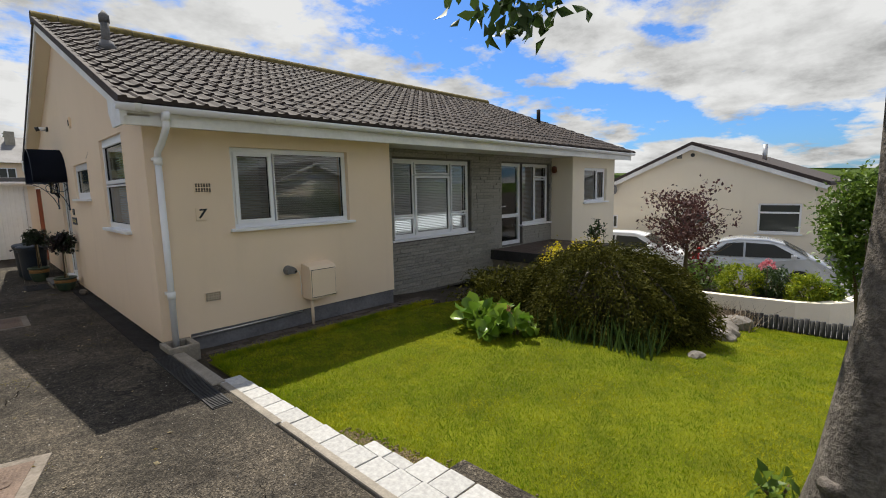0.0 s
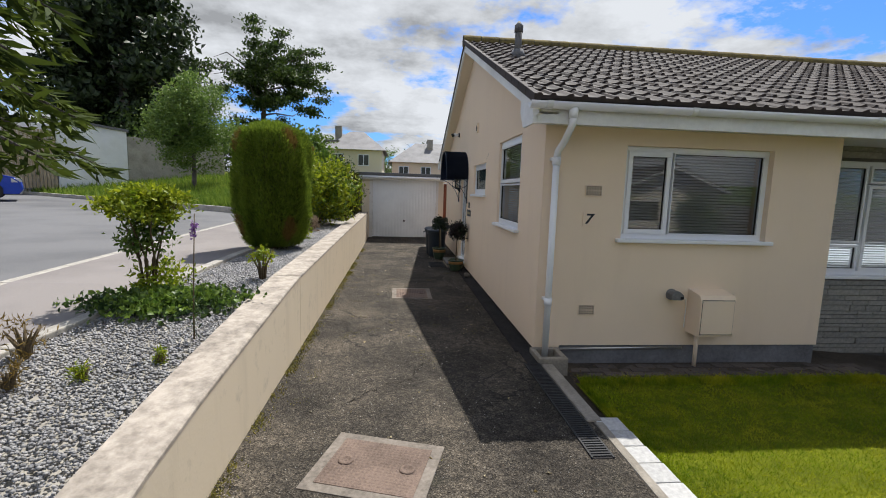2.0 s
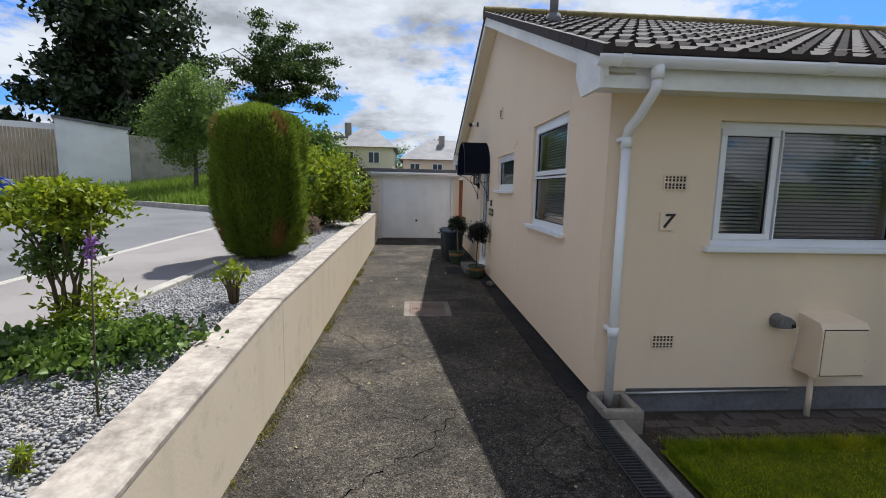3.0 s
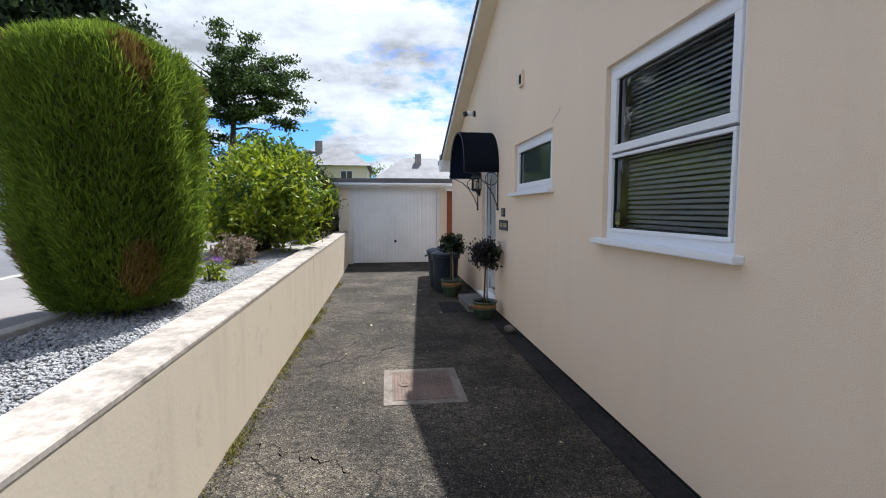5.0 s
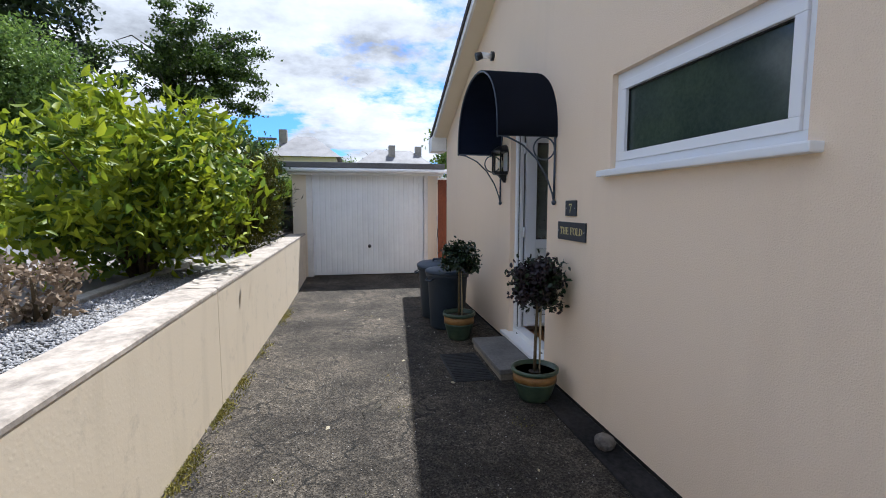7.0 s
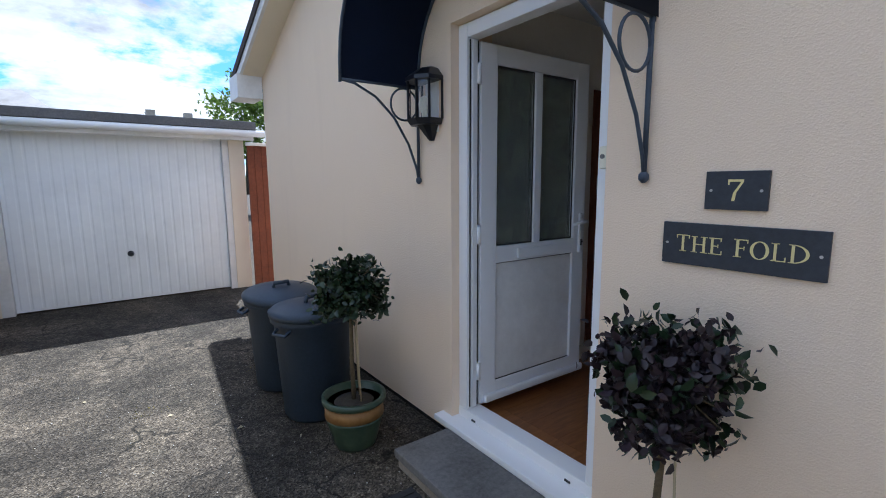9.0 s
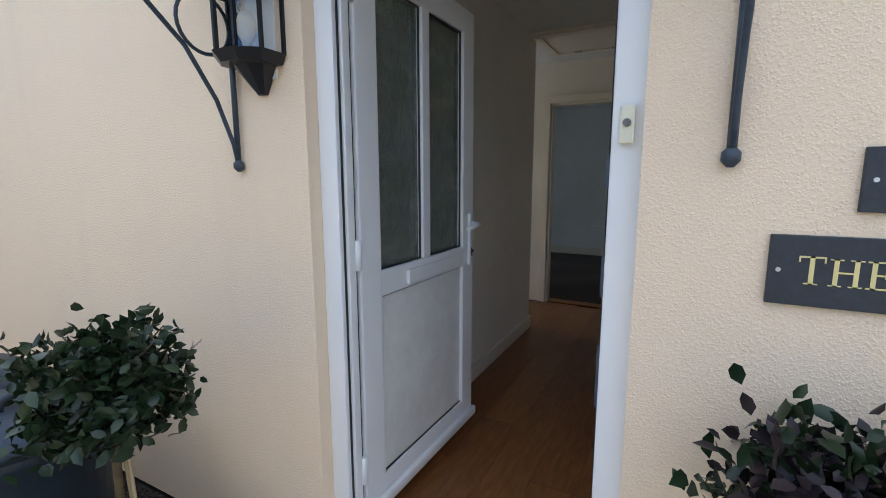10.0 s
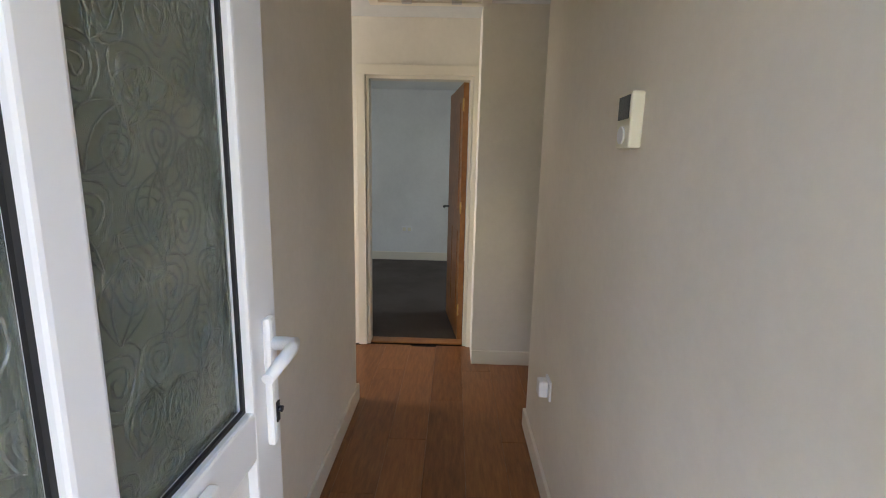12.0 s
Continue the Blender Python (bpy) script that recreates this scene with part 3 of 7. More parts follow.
for i, (a, b, w) in enumerate([((-2.3, 0.6), (-0.9, 1.1), 0.010), ((-1.9, -1.2), (-1.1, -0.3), 0.010), ((-2.2, 3.3), (-1.3, 3.9), 0.012), ((-2.5, -3.3), (-1.7, -2.6), 0.012),
                               ((-1.6, 4.9), (-0.9, 5.6), 0.008), ((-2.4, 1.9), (-1.7, 1.6), 0.010), ((-0.9, -4.1), (-0.3, -3.2), 0.008), ((-1.7, -0.3), (-0.7, 0.0), 0.008)]):
    part("crack", crack(i, a, b, w), "plinth", drive)

# ---- garden wall along the drive ----
wall_garden = thing("wall_garden", "low cream-painted rendered garden wall with weathered coping", "wall", "structure")
for a, b in ((-5.8, 0.146), (0.154, 5.296), (5.304, 10.80)):
    bm, n = B(), 10
    rows = []
    for i in range(n + 1):
        y = a + (b - a) * i / n
        rows.append([bm.verts.new((x, y, z)) for x, z in ((-2.50, -0.15), (-2.50, top_of_wall(y)), (-2.79, top_of_wall(y) - 0.01), (-2.79, -0.15))])
    for p, q in zip(rows, rows[1:]):
        for k in range(3):
            bm.faces.new((p[k], p[k + 1], q[k + 1], q[k]))
    bm.faces.new(rows[0])
    bm.faces.new(rows[-1][::-1])
    bmesh.ops.recalc_face_normals(bm, faces=bm.faces)
    bmesh.ops.bevel(bm, geom=[e for e in bm.edges if all(v.co.z > -0.1 for v in e.verts) and abs(e.verts[0].co.x - e.verts[1].co.x) < 0.01], offset=0.012, segments=2, affect="EDGES", clamp_overlap=True)
    part("section", bm, "wall_paint", wall_garden)
    bm = B()
    rows = []
    for i in range(n + 1):
        y = a + 0.006 + (b - a - 0.012) * i / n
        rows.append([bm.verts.new((x, y, top_of_wall(y) + z)) for x, z in ((-2.4975, -0.022), (-2.4985, -0.004), (-2.508, 0.006), (-2.78, 0.004), (-2.792, -0.012))])
    for p, q in zip(rows, rows[1:]):
        for k in range(4):
            bm.faces.new((p[k], p[k + 1], q[k + 1], q[k]))
    bmesh.ops.recalc_face_normals(bm, faces=bm.faces)
    part("coping", bm, "coping", wall_garden, "worn bare coping")

# ---- house walls ----
WT = 2.66
side_holes = [(0.93, 2.20, 1.25, 2.44), (3.23, 4.49, 1.65, 2.22), (5.42, 6.35, 0.10, 2.24)]
wall_side = thing("wall_side", "cream roughcast gable wall with windows and the front door", "wall", "structure")
part("render", pierced(B(), "x", 0.0, 0.28, 0.0, 9.75, 0.035, WT, side_holes), "cream", wall_side)
part("gable", prism(B(), [(0.0, WT), (9.75, WT), (4.85, 4.50)], "x", 0.0, 0.28), "cream", wall_side)
part("plinth", box(B(), 0.012, 0.012, -0.25, 0.26, 5.40, 0.035), "plinth", wall_side, "black bitumen plinth")
part("plinth", box(B(), 0.012, 6.37, -0.25, 0.26, 9.74, 0.035), "plinth", wall_side)
part("crack", tube(B(), [(0.0, 3.24, 2.262), (0.0, 3.20, 2.285), (0.0, 3.17, 2.28), (0.0, 3.13, 2.315), (0.0, 3.10, 2.31), (0.0, 3.05, 2.36)], 0.0022, 4), "rock", wall_side)
wall_front = thing("wall_front", "cream rendered front wall with a wide window", "wall", "structure")
part("render", pierced(B(), "y", 0.0, 0.28, 0.28, 3.35, 0.075, WT, [(0.885, 2.555, 1.255, 2.24)]), "cream", wall_front)
part("corner", box(B(), 0.0, -0.003, 0.06, 0.282, 0.003, WT), "cream", wall_front)
part("plinth", box(B(), 0.03, 0.02, -0.35, 3.34, 0.26, 0.075), "plinth_grey", wall_front, "grey rendered plinth")
part("return", box(B(), 3.09, 0.28, 0.05, 3.348, 0.68, WT), "cream", wall_front)
wall_stone = thing("wall_stone", "grey split-stone wall set back under the eaves", "wall", "structure")
stone_holes = [(3.90, 6.03, 0.78, 2.24), (7.09, 7.93, 0.34, 2.24), (7.94, 9.17, 0.78, 2.24)]
part("backing", pierced(B(), "y", 0.62, 0.86, 3.35, 9.30, -0.30, WT, stone_holes), "mortar", wall_stone)
wall_end = thing("wall_end", "pale cream rendered end bay with a small window", "wall", "structure")
part("render", pierced(B(), "y", 0.0, 0.28, 9.25, 11.70, -0.2, WT, [(9.87, 11.20, 1.25, 2.15)]), "cream2", wall_end)
part("return", box(B(), 9.25, 0.28, -0.2, 9.50, 0.86, WT), "cream2", wall_end)
part("flank", box(B(), 11.44, 0.28, -1.4, 11.70, 9.75, WT), "cream2", wall_end)
part("base", box(B(), 9.27, 0.02, -1.4, 11.68, 0.26, -0.2), "plinth", wall_end)
# the hole is for the added, unseen passage window
solid("wall_back", pierced(B(), "y", 9.47, 9.75, 0.28, 11.44, -0.2, WT, [(2.62, 3.48, 0.95, 2.2)]), "cream", "cream rendered back wall", "wall", "structure")
gable_end = prism(B(), [(0.0, WT), (9.75, WT), (4.85, 4.50)], "x", 11.44, 11.70)
solid("wall_gable_end", gable_end, "cream2", "pale rendered far gable", "wall", "structure")

# ---- roof ----
PITCH = math.atan2(4.68 - 2.60, 4.85 + 0.42)
roof = thing("roof", "brown interlocking concrete tile roof with a mossy ridge", "roof", "structure")
dirv = Vector((0, math.cos(PITCH), math.sin(PITCH)))
nrm = Vector((0, -math.sin(PITCH), math.cos(PITCH)))
SL = (4.85 + 0.42) / math.cos(PITCH)
bm = B()
box(bm, -0.20, 0.0, -0.10, 11.95, SL, -0.035)
bmesh.ops.transform(bm, matrix=Matrix.Translation((0, -0.42, 2.60)) @ Matrix.Rotation(PITCH, 4, "X"), verts=bm.verts)
part("front_deck", bm, "tile", roof)
bm = B()
box(bm, -0.25, 0.0, -0.08, 11.97, SL, 0.0)
bmesh.ops.transform(bm, matrix=Matrix.Translation((0, 10.12, 2.60)) @ Matrix.Rotation(math.pi, 4, "Z") @ Matrix.Translation((-11.72, 0, 0)) @ Matrix.Rotation(PITCH, 4, "X"), verts=bm.verts)
part("back_slope", bm, "tile", roof)
bm = B()
tube(bm, [(-0.26, 4.85, 4.67), (11.98, 4.85, 4.67)], 0.10, 12)
part("ridge", bm, "mortar", roof)

# eaves, barge boards, gutter and downpipe
eaves = thing("trim_eaves", "white painted fascia and soffit boards", "trim", "structure")
part("fascia", box(B(), -0.26, -0.36, 2.37, 11.97, -0.335, 2.56, 0.004), "white_matt", eaves)
part("soffit", box(B(), -0.24, -0.335, 2.41, 11.96, -0.004, 2.43), "white_matt", eaves)
part("soffit", box(B(), 3.355, -0.003, 2.41, 9.245, 0.615, 2.43), "white_matt", eaves)
part("box_end", prism(B(), [(-0.40, 2.36), (-0.40, 2.60), (0.06, 2.78), (0.06, 2.52), (-0.06, 2.36)], "x", -0.262, -0.235), "white_matt", eaves)
bm = B()
prism(bm, [(-0.40, 2.44), (-0.40, 2.585), (4.85, 4.655), (4.85, 4.48)], "x", -0.235, -0.205)
part("barge_board", bm, "white_matt", eaves)
bm = B()
prism(bm, [(10.10, 2.44), (10.10, 2.585), (4.85, 4.655), (4.85, 4.48)], "x", -0.235, -0.205)
part("barge_board", bm, "white_matt", eaves)
part("verge_soffit", prism(B(), [(-0.36, 2.455), (-0.36, 2.475), (4.85, 4.53), (4.85, 4.51)], "x", -0.205, 0.0), "cream2", eaves)
part("verge_soffit", prism(B(), [(10.06, 2.455), (10.06, 2.475), (4.85, 4.53), (4.85, 4.51)], "x", -0.205, 0.0), "cream2", eaves)
part("box_end", box(B(), -0.262, 9.72, 2.36, -0.01, 10.08, 2.60), "white_matt", eaves)
gutter = thing("gutter", "white half-round plastic gutter along the eaves", "gutter")
bm = B()
n = 10
rows = []
for x in (-0.30, 11.98):
    ring = [(math.cos(math.pi + math.pi * k / n), math.sin(math.pi + math.pi * k / n)) for k in range(n + 1)]
    rows.append([bm.verts.new((x, -0.42 + 0.06 * c, 2.555 + 0.062 * s)) for c, s in ring] + [bm.verts.new((x, -0.42 + 0.053 * c, 2.556 + 0.055 * s)) for c, s in ring[::-1]])
for k in range(len(rows[0])):
    j = (k + 1) % len(rows[0])
    bm.faces.new((rows[0][k], rows[0][j], rows[1][j], rows[1][k])).smooth = True
bm.faces.new(rows[0])
bm.faces.new(rows[1])
bmesh.ops.recalc_face_normals(bm, faces=bm.faces)
part("channel", bm, "white", gutter)
for x in (-0.15, 1.26, 3.2, 5.3, 7.4, 9.5, 11.6):
    bm = B()
    rr = [(0.068 * math.cos(math.pi + math.pi * k / 8), 0.070 * math.sin(math.pi + math.pi * k / 8)) for k in range(9)]
    prism(bm, [(-0.42 + a, 2.558 + b) for a, b in rr], "x", x, x + 0.055)
    part("union", bm, "white", gutter)
pipe = thing("downpipe", "white plastic rainwater pipe at the house corner", "downpipe")
part("outlet", tube(B(), [(0.12, -0.42, 2.51), (0.12, -0.42, 2.42)], [0.045, 0.04], 14), "white", pipe)
part("offset", tube(B(), [(0.12, -0.42, 2.43), (0.12, -0.41, 2.36), (0.11, -0.25, 2.22), (0.10, -0.11, 2.14), (0.10, -0.085, 2.06)], 0.034, 14), "white", pipe)
part("pipe", tube(B(), [(0.10, -0.085, 2.10), (0.10, -0.085, -0.02)], 0.034, 16), "white", pipe)
for z in (2.08, 0.62):
    part("socket", tube(B(), [(0.10, -0.085, z), (0.10, -0.085, z - 0.08)], 0.042, 16), "white", pipe)
    part("clip", box(B(), 0.055, -0.09, z - 0.03, 0.145, 0.0, z, 0.004), "white", pipe)
gully = thing("gully", "concrete gully surround catching the downpipe", "gully")
for a in ((-0.05, -0.36, 0.26, -0.30), (-0.05, -0.06, 0.26, -0.01), (-0.05, -0.30, 0.0, -0.06), (0.20, -0.30, 0.26, -0.06)):
    part("kerb", box(B(), a[0], a[1], -0.2, a[2], a[3], 0.06, 0.012), "haunch", gully)
part("floor", box(B(), 0.0, -0.30, -0.2, 0.20, -0.06, -0.07), "plinth", gully)


# ---- windows ----
def window(name, label, axis, at, u0, u1, z0, z1, bars, sill=True, depth=0.07, out=-1, slats=True, sillw=0.06, pane="glass"):
    """A white frame with panes in the wall plane; bars: list of (u, u, z, z) panes as fractions, with a sash frame each."""
    w = thing(name, label, "window", "structure")

    def bx(bm, u, U, z, Z, d0, d1, bev=0.004):
        lo, hi = sorted((at + d0, at + d1))
        if axis == "x":
            return box(bm, lo, u, z, hi, U, Z, bev)
        return box(bm, u, lo, z, U, hi, Z, bev)
    F = 0.055
    fr = B()
    bx(fr, u0, u1, z0, z0 + F, depth, depth + 0.07)
    bx(fr, u0, u1, z1 - F, z1, depth, depth + 0.07)
    bx(fr, u0, u0 + F, z0 + F, z1 - F, depth + 0.001, depth + 0.069)
    bx(fr, u1 - F, u1, z0 + F, z1 - F, depth + 0.001, depth + 0.069)
    part("frame", fr, "white", w)
    iu0, iu1, iz0, iz1 = u0 + F, u1 - F, z0 + F, z1 - F
    for a, b, c, d, s in bars:
        ua, ub, za, zb = iu0 + a * (iu1 - iu0), iu0 + b * (iu1 - iu0), iz0 + c * (iz1 - iz0), iz0 + d * (iz1 - iz0)
        sash = B()
        bx(sash, ua, ub, za, za + s, depth - 0.012, depth + 0.06)
        bx(sash, ua, ub, zb - s, zb, depth - 0.012, depth + 0.06)
        bx(sash, ua, ua + s, za + s, zb - s, depth - 0.011, depth + 0.059)
        bx(sash, ub - s, ub, za + s, zb - s, depth - 0.011, depth + 0.059)
        so = part("sash", sash, "white", w)
        g = B()
        t = 0.006
        bx(g, ua + s - t, ub - s + t, za + s - t, za + s + t, depth + 0.008, depth + 0.03, 0)
        bx(g, ua + s - t, ub - s + t, zb - s - t, zb - s + t, depth + 0.008, depth + 0.03, 0)
        bx(g, ua + s - t, ua + s + t, za + s, zb - s, depth + 0.009, depth + 0.029, 0)
        bx(g, ub - s - t, ub - s + t, za + s, zb - s, depth + 0.009, depth + 0.029, 0)
        part("gasket", g, "gasket", so)
        pb = B()
        q = [(ua + s, za + s), (ub - s, za + s), (ub - s, zb - s), (ua + s, zb - s)]
        pb.faces.new([pb.verts.new((at + depth + 0.019, a_, b_) if axis == "x" else (a_, at + depth + 0.019, b_)) for a_, b_ in (q[::-1] if axis == "x" else q)])
        p = part("pane", pb, pane, so)
        p.visible_shadow = False
    if sill:
        s = B()
        if axis == "x":
            box(s, at - sillw, u0 - 0.06, z0 - 0.035, at + depth + 0.05, u1 + 0.06, z0 + 0.004, 0.008)
        else:
            box(s, u0 - 0.06, at - sillw, z0 - 0.035, u1 + 0.06, at + depth + 0.05, z0 + 0.004, 0.008)
        part("sill", s, "white", w)
    if slats:
        bl = thing("venetian_blind", "pale horizontal slatted blind drawn behind a window", "blind", group="window blinds")
        zz, k = z0 + 0.06, 0
        while zz < z1 - 0.07:
            s = B()
            if axis == "x":
                box(s, -0.0128, u0 + 0.05, -0.0008, 0.0128, u1 - 0.05, 0.0008)
                bmesh.ops.transform(s, matrix=Matrix.Translation((at + depth + 0.13, 0, zz)) @ Matrix.Rotation(radians(-56), 4, "Y"), verts=s.verts)
            else:
                box(s, u0 + 0.05, -0.0128, -0.0008, u1 - 0.05, 0.0128, 0.0008)
                bmesh.ops.transform(s, matrix=Matrix.Translation((0, at + depth + 0.13, zz)) @ Matrix.Rotation(radians(48), 4, "X"), verts=s.verts)
            part("slat", s, "slat", bl)
            zz += 0.032
        h = B()
        if axis == "x":
            box(h, at + depth + 0.11, u0 + 0.05, z1 - 0.07, at + depth + 0.15, u1 - 0.05, z1 - 0.035)
        else:
            box(h, u0 + 0.05, at + depth + 0.11, z1 - 0.07, u1 - 0.05, at + depth + 0.15, z1 - 0.035)
        part("headrail", h, "white", bl)
    return w


window("window_1", "white two-light window with drawn blinds in the front wall", "y", 0.0, 0.885, 2.555, 1.255, 2.24, [(0, 0.312, 0, 1, 0.05), (0.327, 1, 0, 1, 0.012)])
window("window_2", "large white five-pane window with blinds in the stone wall", "y", 0.62, 3.90, 6.03, 0.78, 2.24,
       [(0, 0.25, 0.27, 1, 0.03), (0, 0.25, 0, 0.25, 0.03), (0.27, 0.74, 0, 0.82, 0.045), (0.27, 0.74, 0.84, 1, 0.03), (0.76, 1, 0.27, 1, 0.03), (0.76, 1, 0, 0.25, 0.03)])
window("window_3", "white window beside the glazed patio door", "y", 0.62, 7.94, 9.17, 0.78, 2.24, [(0, 0.48, 0, 1, 0.012), (0.5, 1, 0, 0.78, 0.045), (0.5, 1, 0.8, 1, 0.03)])
window("window_4", "small white window in the pale end bay", "y", 0.0, 9.87, 11.20, 1.25, 2.15, [(0, 0.60, 0, 1, 0.012), (0.62, 1, 0, 1, 0.045)])
window("window_5", "white side window with a top-hung light over a fixed pane", "x", 0.0, 0.93, 2.20, 1.25, 2.44, [(0, 1, 0.50, 1, 0.05), (0, 1, 0, 0.485, 0.022)], depth=0.035)
window("window_6", "small white top-hung window in the gable wall", "x", 0.0, 3.23, 4.49, 1.65, 2.22, [(0, 1, 0, 1, 0.05)], slats=False, depth=0.035, pane="frosted")

# ---- hall ----
FZ = 0.14
CZ = 2.50
hall = thing("floor_hall", "brown wood-effect laminate floor of the hall", "floor", "structure")
part("screed", box(B(), 0.28, 4.0, FZ - 0.12, 3.62, 9.47, FZ - 0.014), "plinth", hall)
solid("floor_room", box(B(), 3.62, 0.86, FZ - 0.1, 6.65, 7.4, FZ + 0.006), "carpet", "dark brown fitted carpet in the room beyond", "floor", "structure")
solid("ceiling", box(B(), 0.28, 0.28, CZ, 11.4, 9.47, CZ + 0.1), "plaster_white", "white plastered ceiling", "ceiling", "structure")
solid("floor_rooms", box(B(), 0.28, 0.28, -0.1, 3.05, 4.0, FZ - 0.01), "carpet", "carpet of the front rooms", "floor", "structure")
wall_r = thing("wall_hall_right", "magnolia painted hall wall", "wall", "structure")
part("plaster", prism(B(), [(0.131, 5.422), (0.281, 5.422), (0.281, 5.38), (2.44, 5.38), (2.44, 5.50), (0.131, 5.50)], "z", FZ - 0.01, 2.235), "plaster", wall_r)
part("plaster_head", box(B(), 0.282, 5.38, 2.235, 2.44, 5.50, CZ), "plaster", wall_r)
part("skirting", box(B(), 0.30, 5.50, FZ, 2.44, 5.516, FZ + 0.10, 0.005), "skirting", wall_r)
part("skirting", box(B(), 2.44, 5.38, FZ, 2.456, 5.516, FZ + 0.10, 0.005), "skirting", wall_r)
wall_l = thing("wall_hall_left", "magnolia painted hall wall behind the open door", "wall", "structure")
part("plaster", box(B(), 0.28, 6.46, FZ, 2.66, 6.58, CZ), "plaster", wall_l)
part("skirting", box(B(), 0.30, 6.444, FZ, 2.66, 6.46, FZ + 0.10, 0.005), "skirting", wall_l)
part("skirting", box(B(), 2.66, 6.444, FZ, 2.676, 6.58, FZ + 0.10, 0.005), "skirting", wall_l)
wall_f = thing("wall_hall_end", "magnolia wall at the end of the hall with a doorway", "wall", "structure")
part("plaster", pierced(B(), "x", 3.52, 3.62, 4.0, 9.47, FZ, CZ, [(5.805, 6.55, FZ, 2.12)]), "plaster", wall_f)
part("boxing", box(B(), 3.22, 4.0, FZ, 3.519, 5.765, CZ - 0.002), "plaster", wall_f)
part("skirting", box(B(), 3.204, 4.1, FZ, 3.22, 5.765, FZ + 0.10, 0.005), "skirting", wall_f)
part("door_lining", box(B(), 1.33, 6.446, FZ, 1.40, 6.462, 2.08, 0.004), "redwood", wall_l, "oak lining of a side doorway")
solid("wall_hall_north", box(B(), 2.48, 6.58, FZ, 2.60, 9.47, CZ), "plaster", "magnolia wall along the side passage", "wall", "structure")
# unseen window and area lamp, both added to bring more light into the hall
wb = thing("unseen_window", "unseen white window added to light the hall from the side passage", "window", "structure")
for a in ((2.62, 0.95, 2.68, 2.2), (3.42, 0.95, 3.48, 2.2), (2.68, 0.95, 3.42, 1.01), (2.68, 2.14, 3.42, 2.2), (3.02, 1.01, 3.08, 2.14)):
    part("frame", box(B(), a[0], 9.60, a[1], a[2], 9.66, a[3], 0.004), "white", wb)
lamp_back = new("passage_fill_lamp", bpy.data.lights.new("passage_fill_lamp", "AREA"))
lamp_back.data.shape, lamp_back.data.size, lamp_back.data.size_y = "RECTANGLE", 0.8, 1.15
lamp_back.data.energy, lamp_back.data.color = 4.0, (0.95, 0.97, 1.0)
lamp_back.matrix_world = look((3.05, 9.55, 1.57), (3.05, 6.0, 1.3))
solid("wall_hall_south", box(B(), 0.28, 4.0, FZ, 3.6, 4.1, CZ), "plaster", "magnolia wall closing the other passage", "wall", "structure")
solid("wall_room_divide", box(B(), 3.05, 0.86, FZ, 3.15, 4.0, CZ), "plaster_white", "wall between the front rooms", "wall", "structure")
solid("wall_room_far", box(B(), 6.65, 0.86, FZ, 6.75, 7.5, CZ), "plaster_white", "white painted wall of the far room", "wall", "structure")
solid("wall_room_north", box(B(), 3.62, 7.4, FZ, 6.65, 7.5, CZ), "plaster_white", "white painted side wall of the far room", "wall", "structure")
solid("baseboard_room", box(B(), 6.63, 0.9, FZ, 6.65, 7.4, FZ + 0.12, 0.004), "skirting", "cream skirting of the far room", "baseboard", "structure")
arch = thing("trim_doorway", "cream painted door lining and architrave", "trim", "structure")
for y0, y1 in ((5.735, 5.80), (6.555, 6.62)):
    part("architrave", box(B(), 3.50, y0, FZ, 3.52, y1, 2.18, 0.004), "skirting", arch)
part("architrave", box(B(), 3.499, 5.735, 2.122, 3.519, 6.62, 2.19, 0.004), "skirting", arch)
part("lining", box(B(), 3.52, 5.80, FZ, 3.62, 5.822, 2.12), "skirting", arch)
part("lining", box(B(), 3.52, 6.533, FZ, 3.62, 6.555, 2.12), "skirting", arch)
part("lining", box(B(), 3.521, 5.822, 2.10, 3.619, 6.533, 2.121), "skirting", arch)
part("threshold", box(B(), 3.54, 5.822, FZ, 3.64, 6.533, FZ + 0.012, 0.004), "timber", arch)
hatch = thing("loft_hatch", "cream loft hatch in the hall ceiling", "loft hatch")
part("panel", box(B(), 2.58, 5.78, CZ - 0.02, 3.14, 6.40, CZ - 0.001), "plaster", hatch)
for a in ((2.52, 5.72, 2.58, 6.46), (3.14, 5.72, 3.20, 6.46), (2.58, 5.72, 3.14, 5.78), (2.58, 6.40, 3.14, 6.46)):
    part("trim", box(B(), a[0], a[1], CZ - 0.03, a[2], a[3], CZ, 0.004), "skirting", hatch)
for y in (5.9, 6.2):
    part("hinge", box(B(), 3.12, y, CZ - 0.034, 3.15, y + 0.06, CZ - 0.02), "steel", hatch)
oak = thing("oak_door", "open oak-veneer panel door with a dark handle", "door")
od = B()
box(od, 0, -0.02, 0, 0.72, 0.02, 1.95, 0.002)
oleaf = part("leaf", od, "timber", oak)
for x0, x1, z0, z1 in ((0.10, 0.32, 0.22, 0.86), (0.40, 0.62, 0.22, 0.86), (0.10, 0.62, 1.02, 1.82)):
    part("panel", box(B(), x0, 0.014, z0, x1, 0.026, z1, 0.006), "timber", oleaf)
    part("panel", box(B(), x0, -0.026, z0, x1, -0.014, z1, 0.006), "timber", oleaf)
for s in (-1, 1):
    part("handle", tube(B(), [(0.66, 0.02 * s, 1.0), (0.66, 0.07 * s, 1.0), (0.56, 0.075 * s, 1.0)], 0.009, 8), "black", oleaf)
for z in (0.2, 1.0, 1.75):
    part("hinge", tube(B(), [(0, 0.02, z), (0, 0.02, z + 0.09)], 0.007, 8), "brass", oleaf)
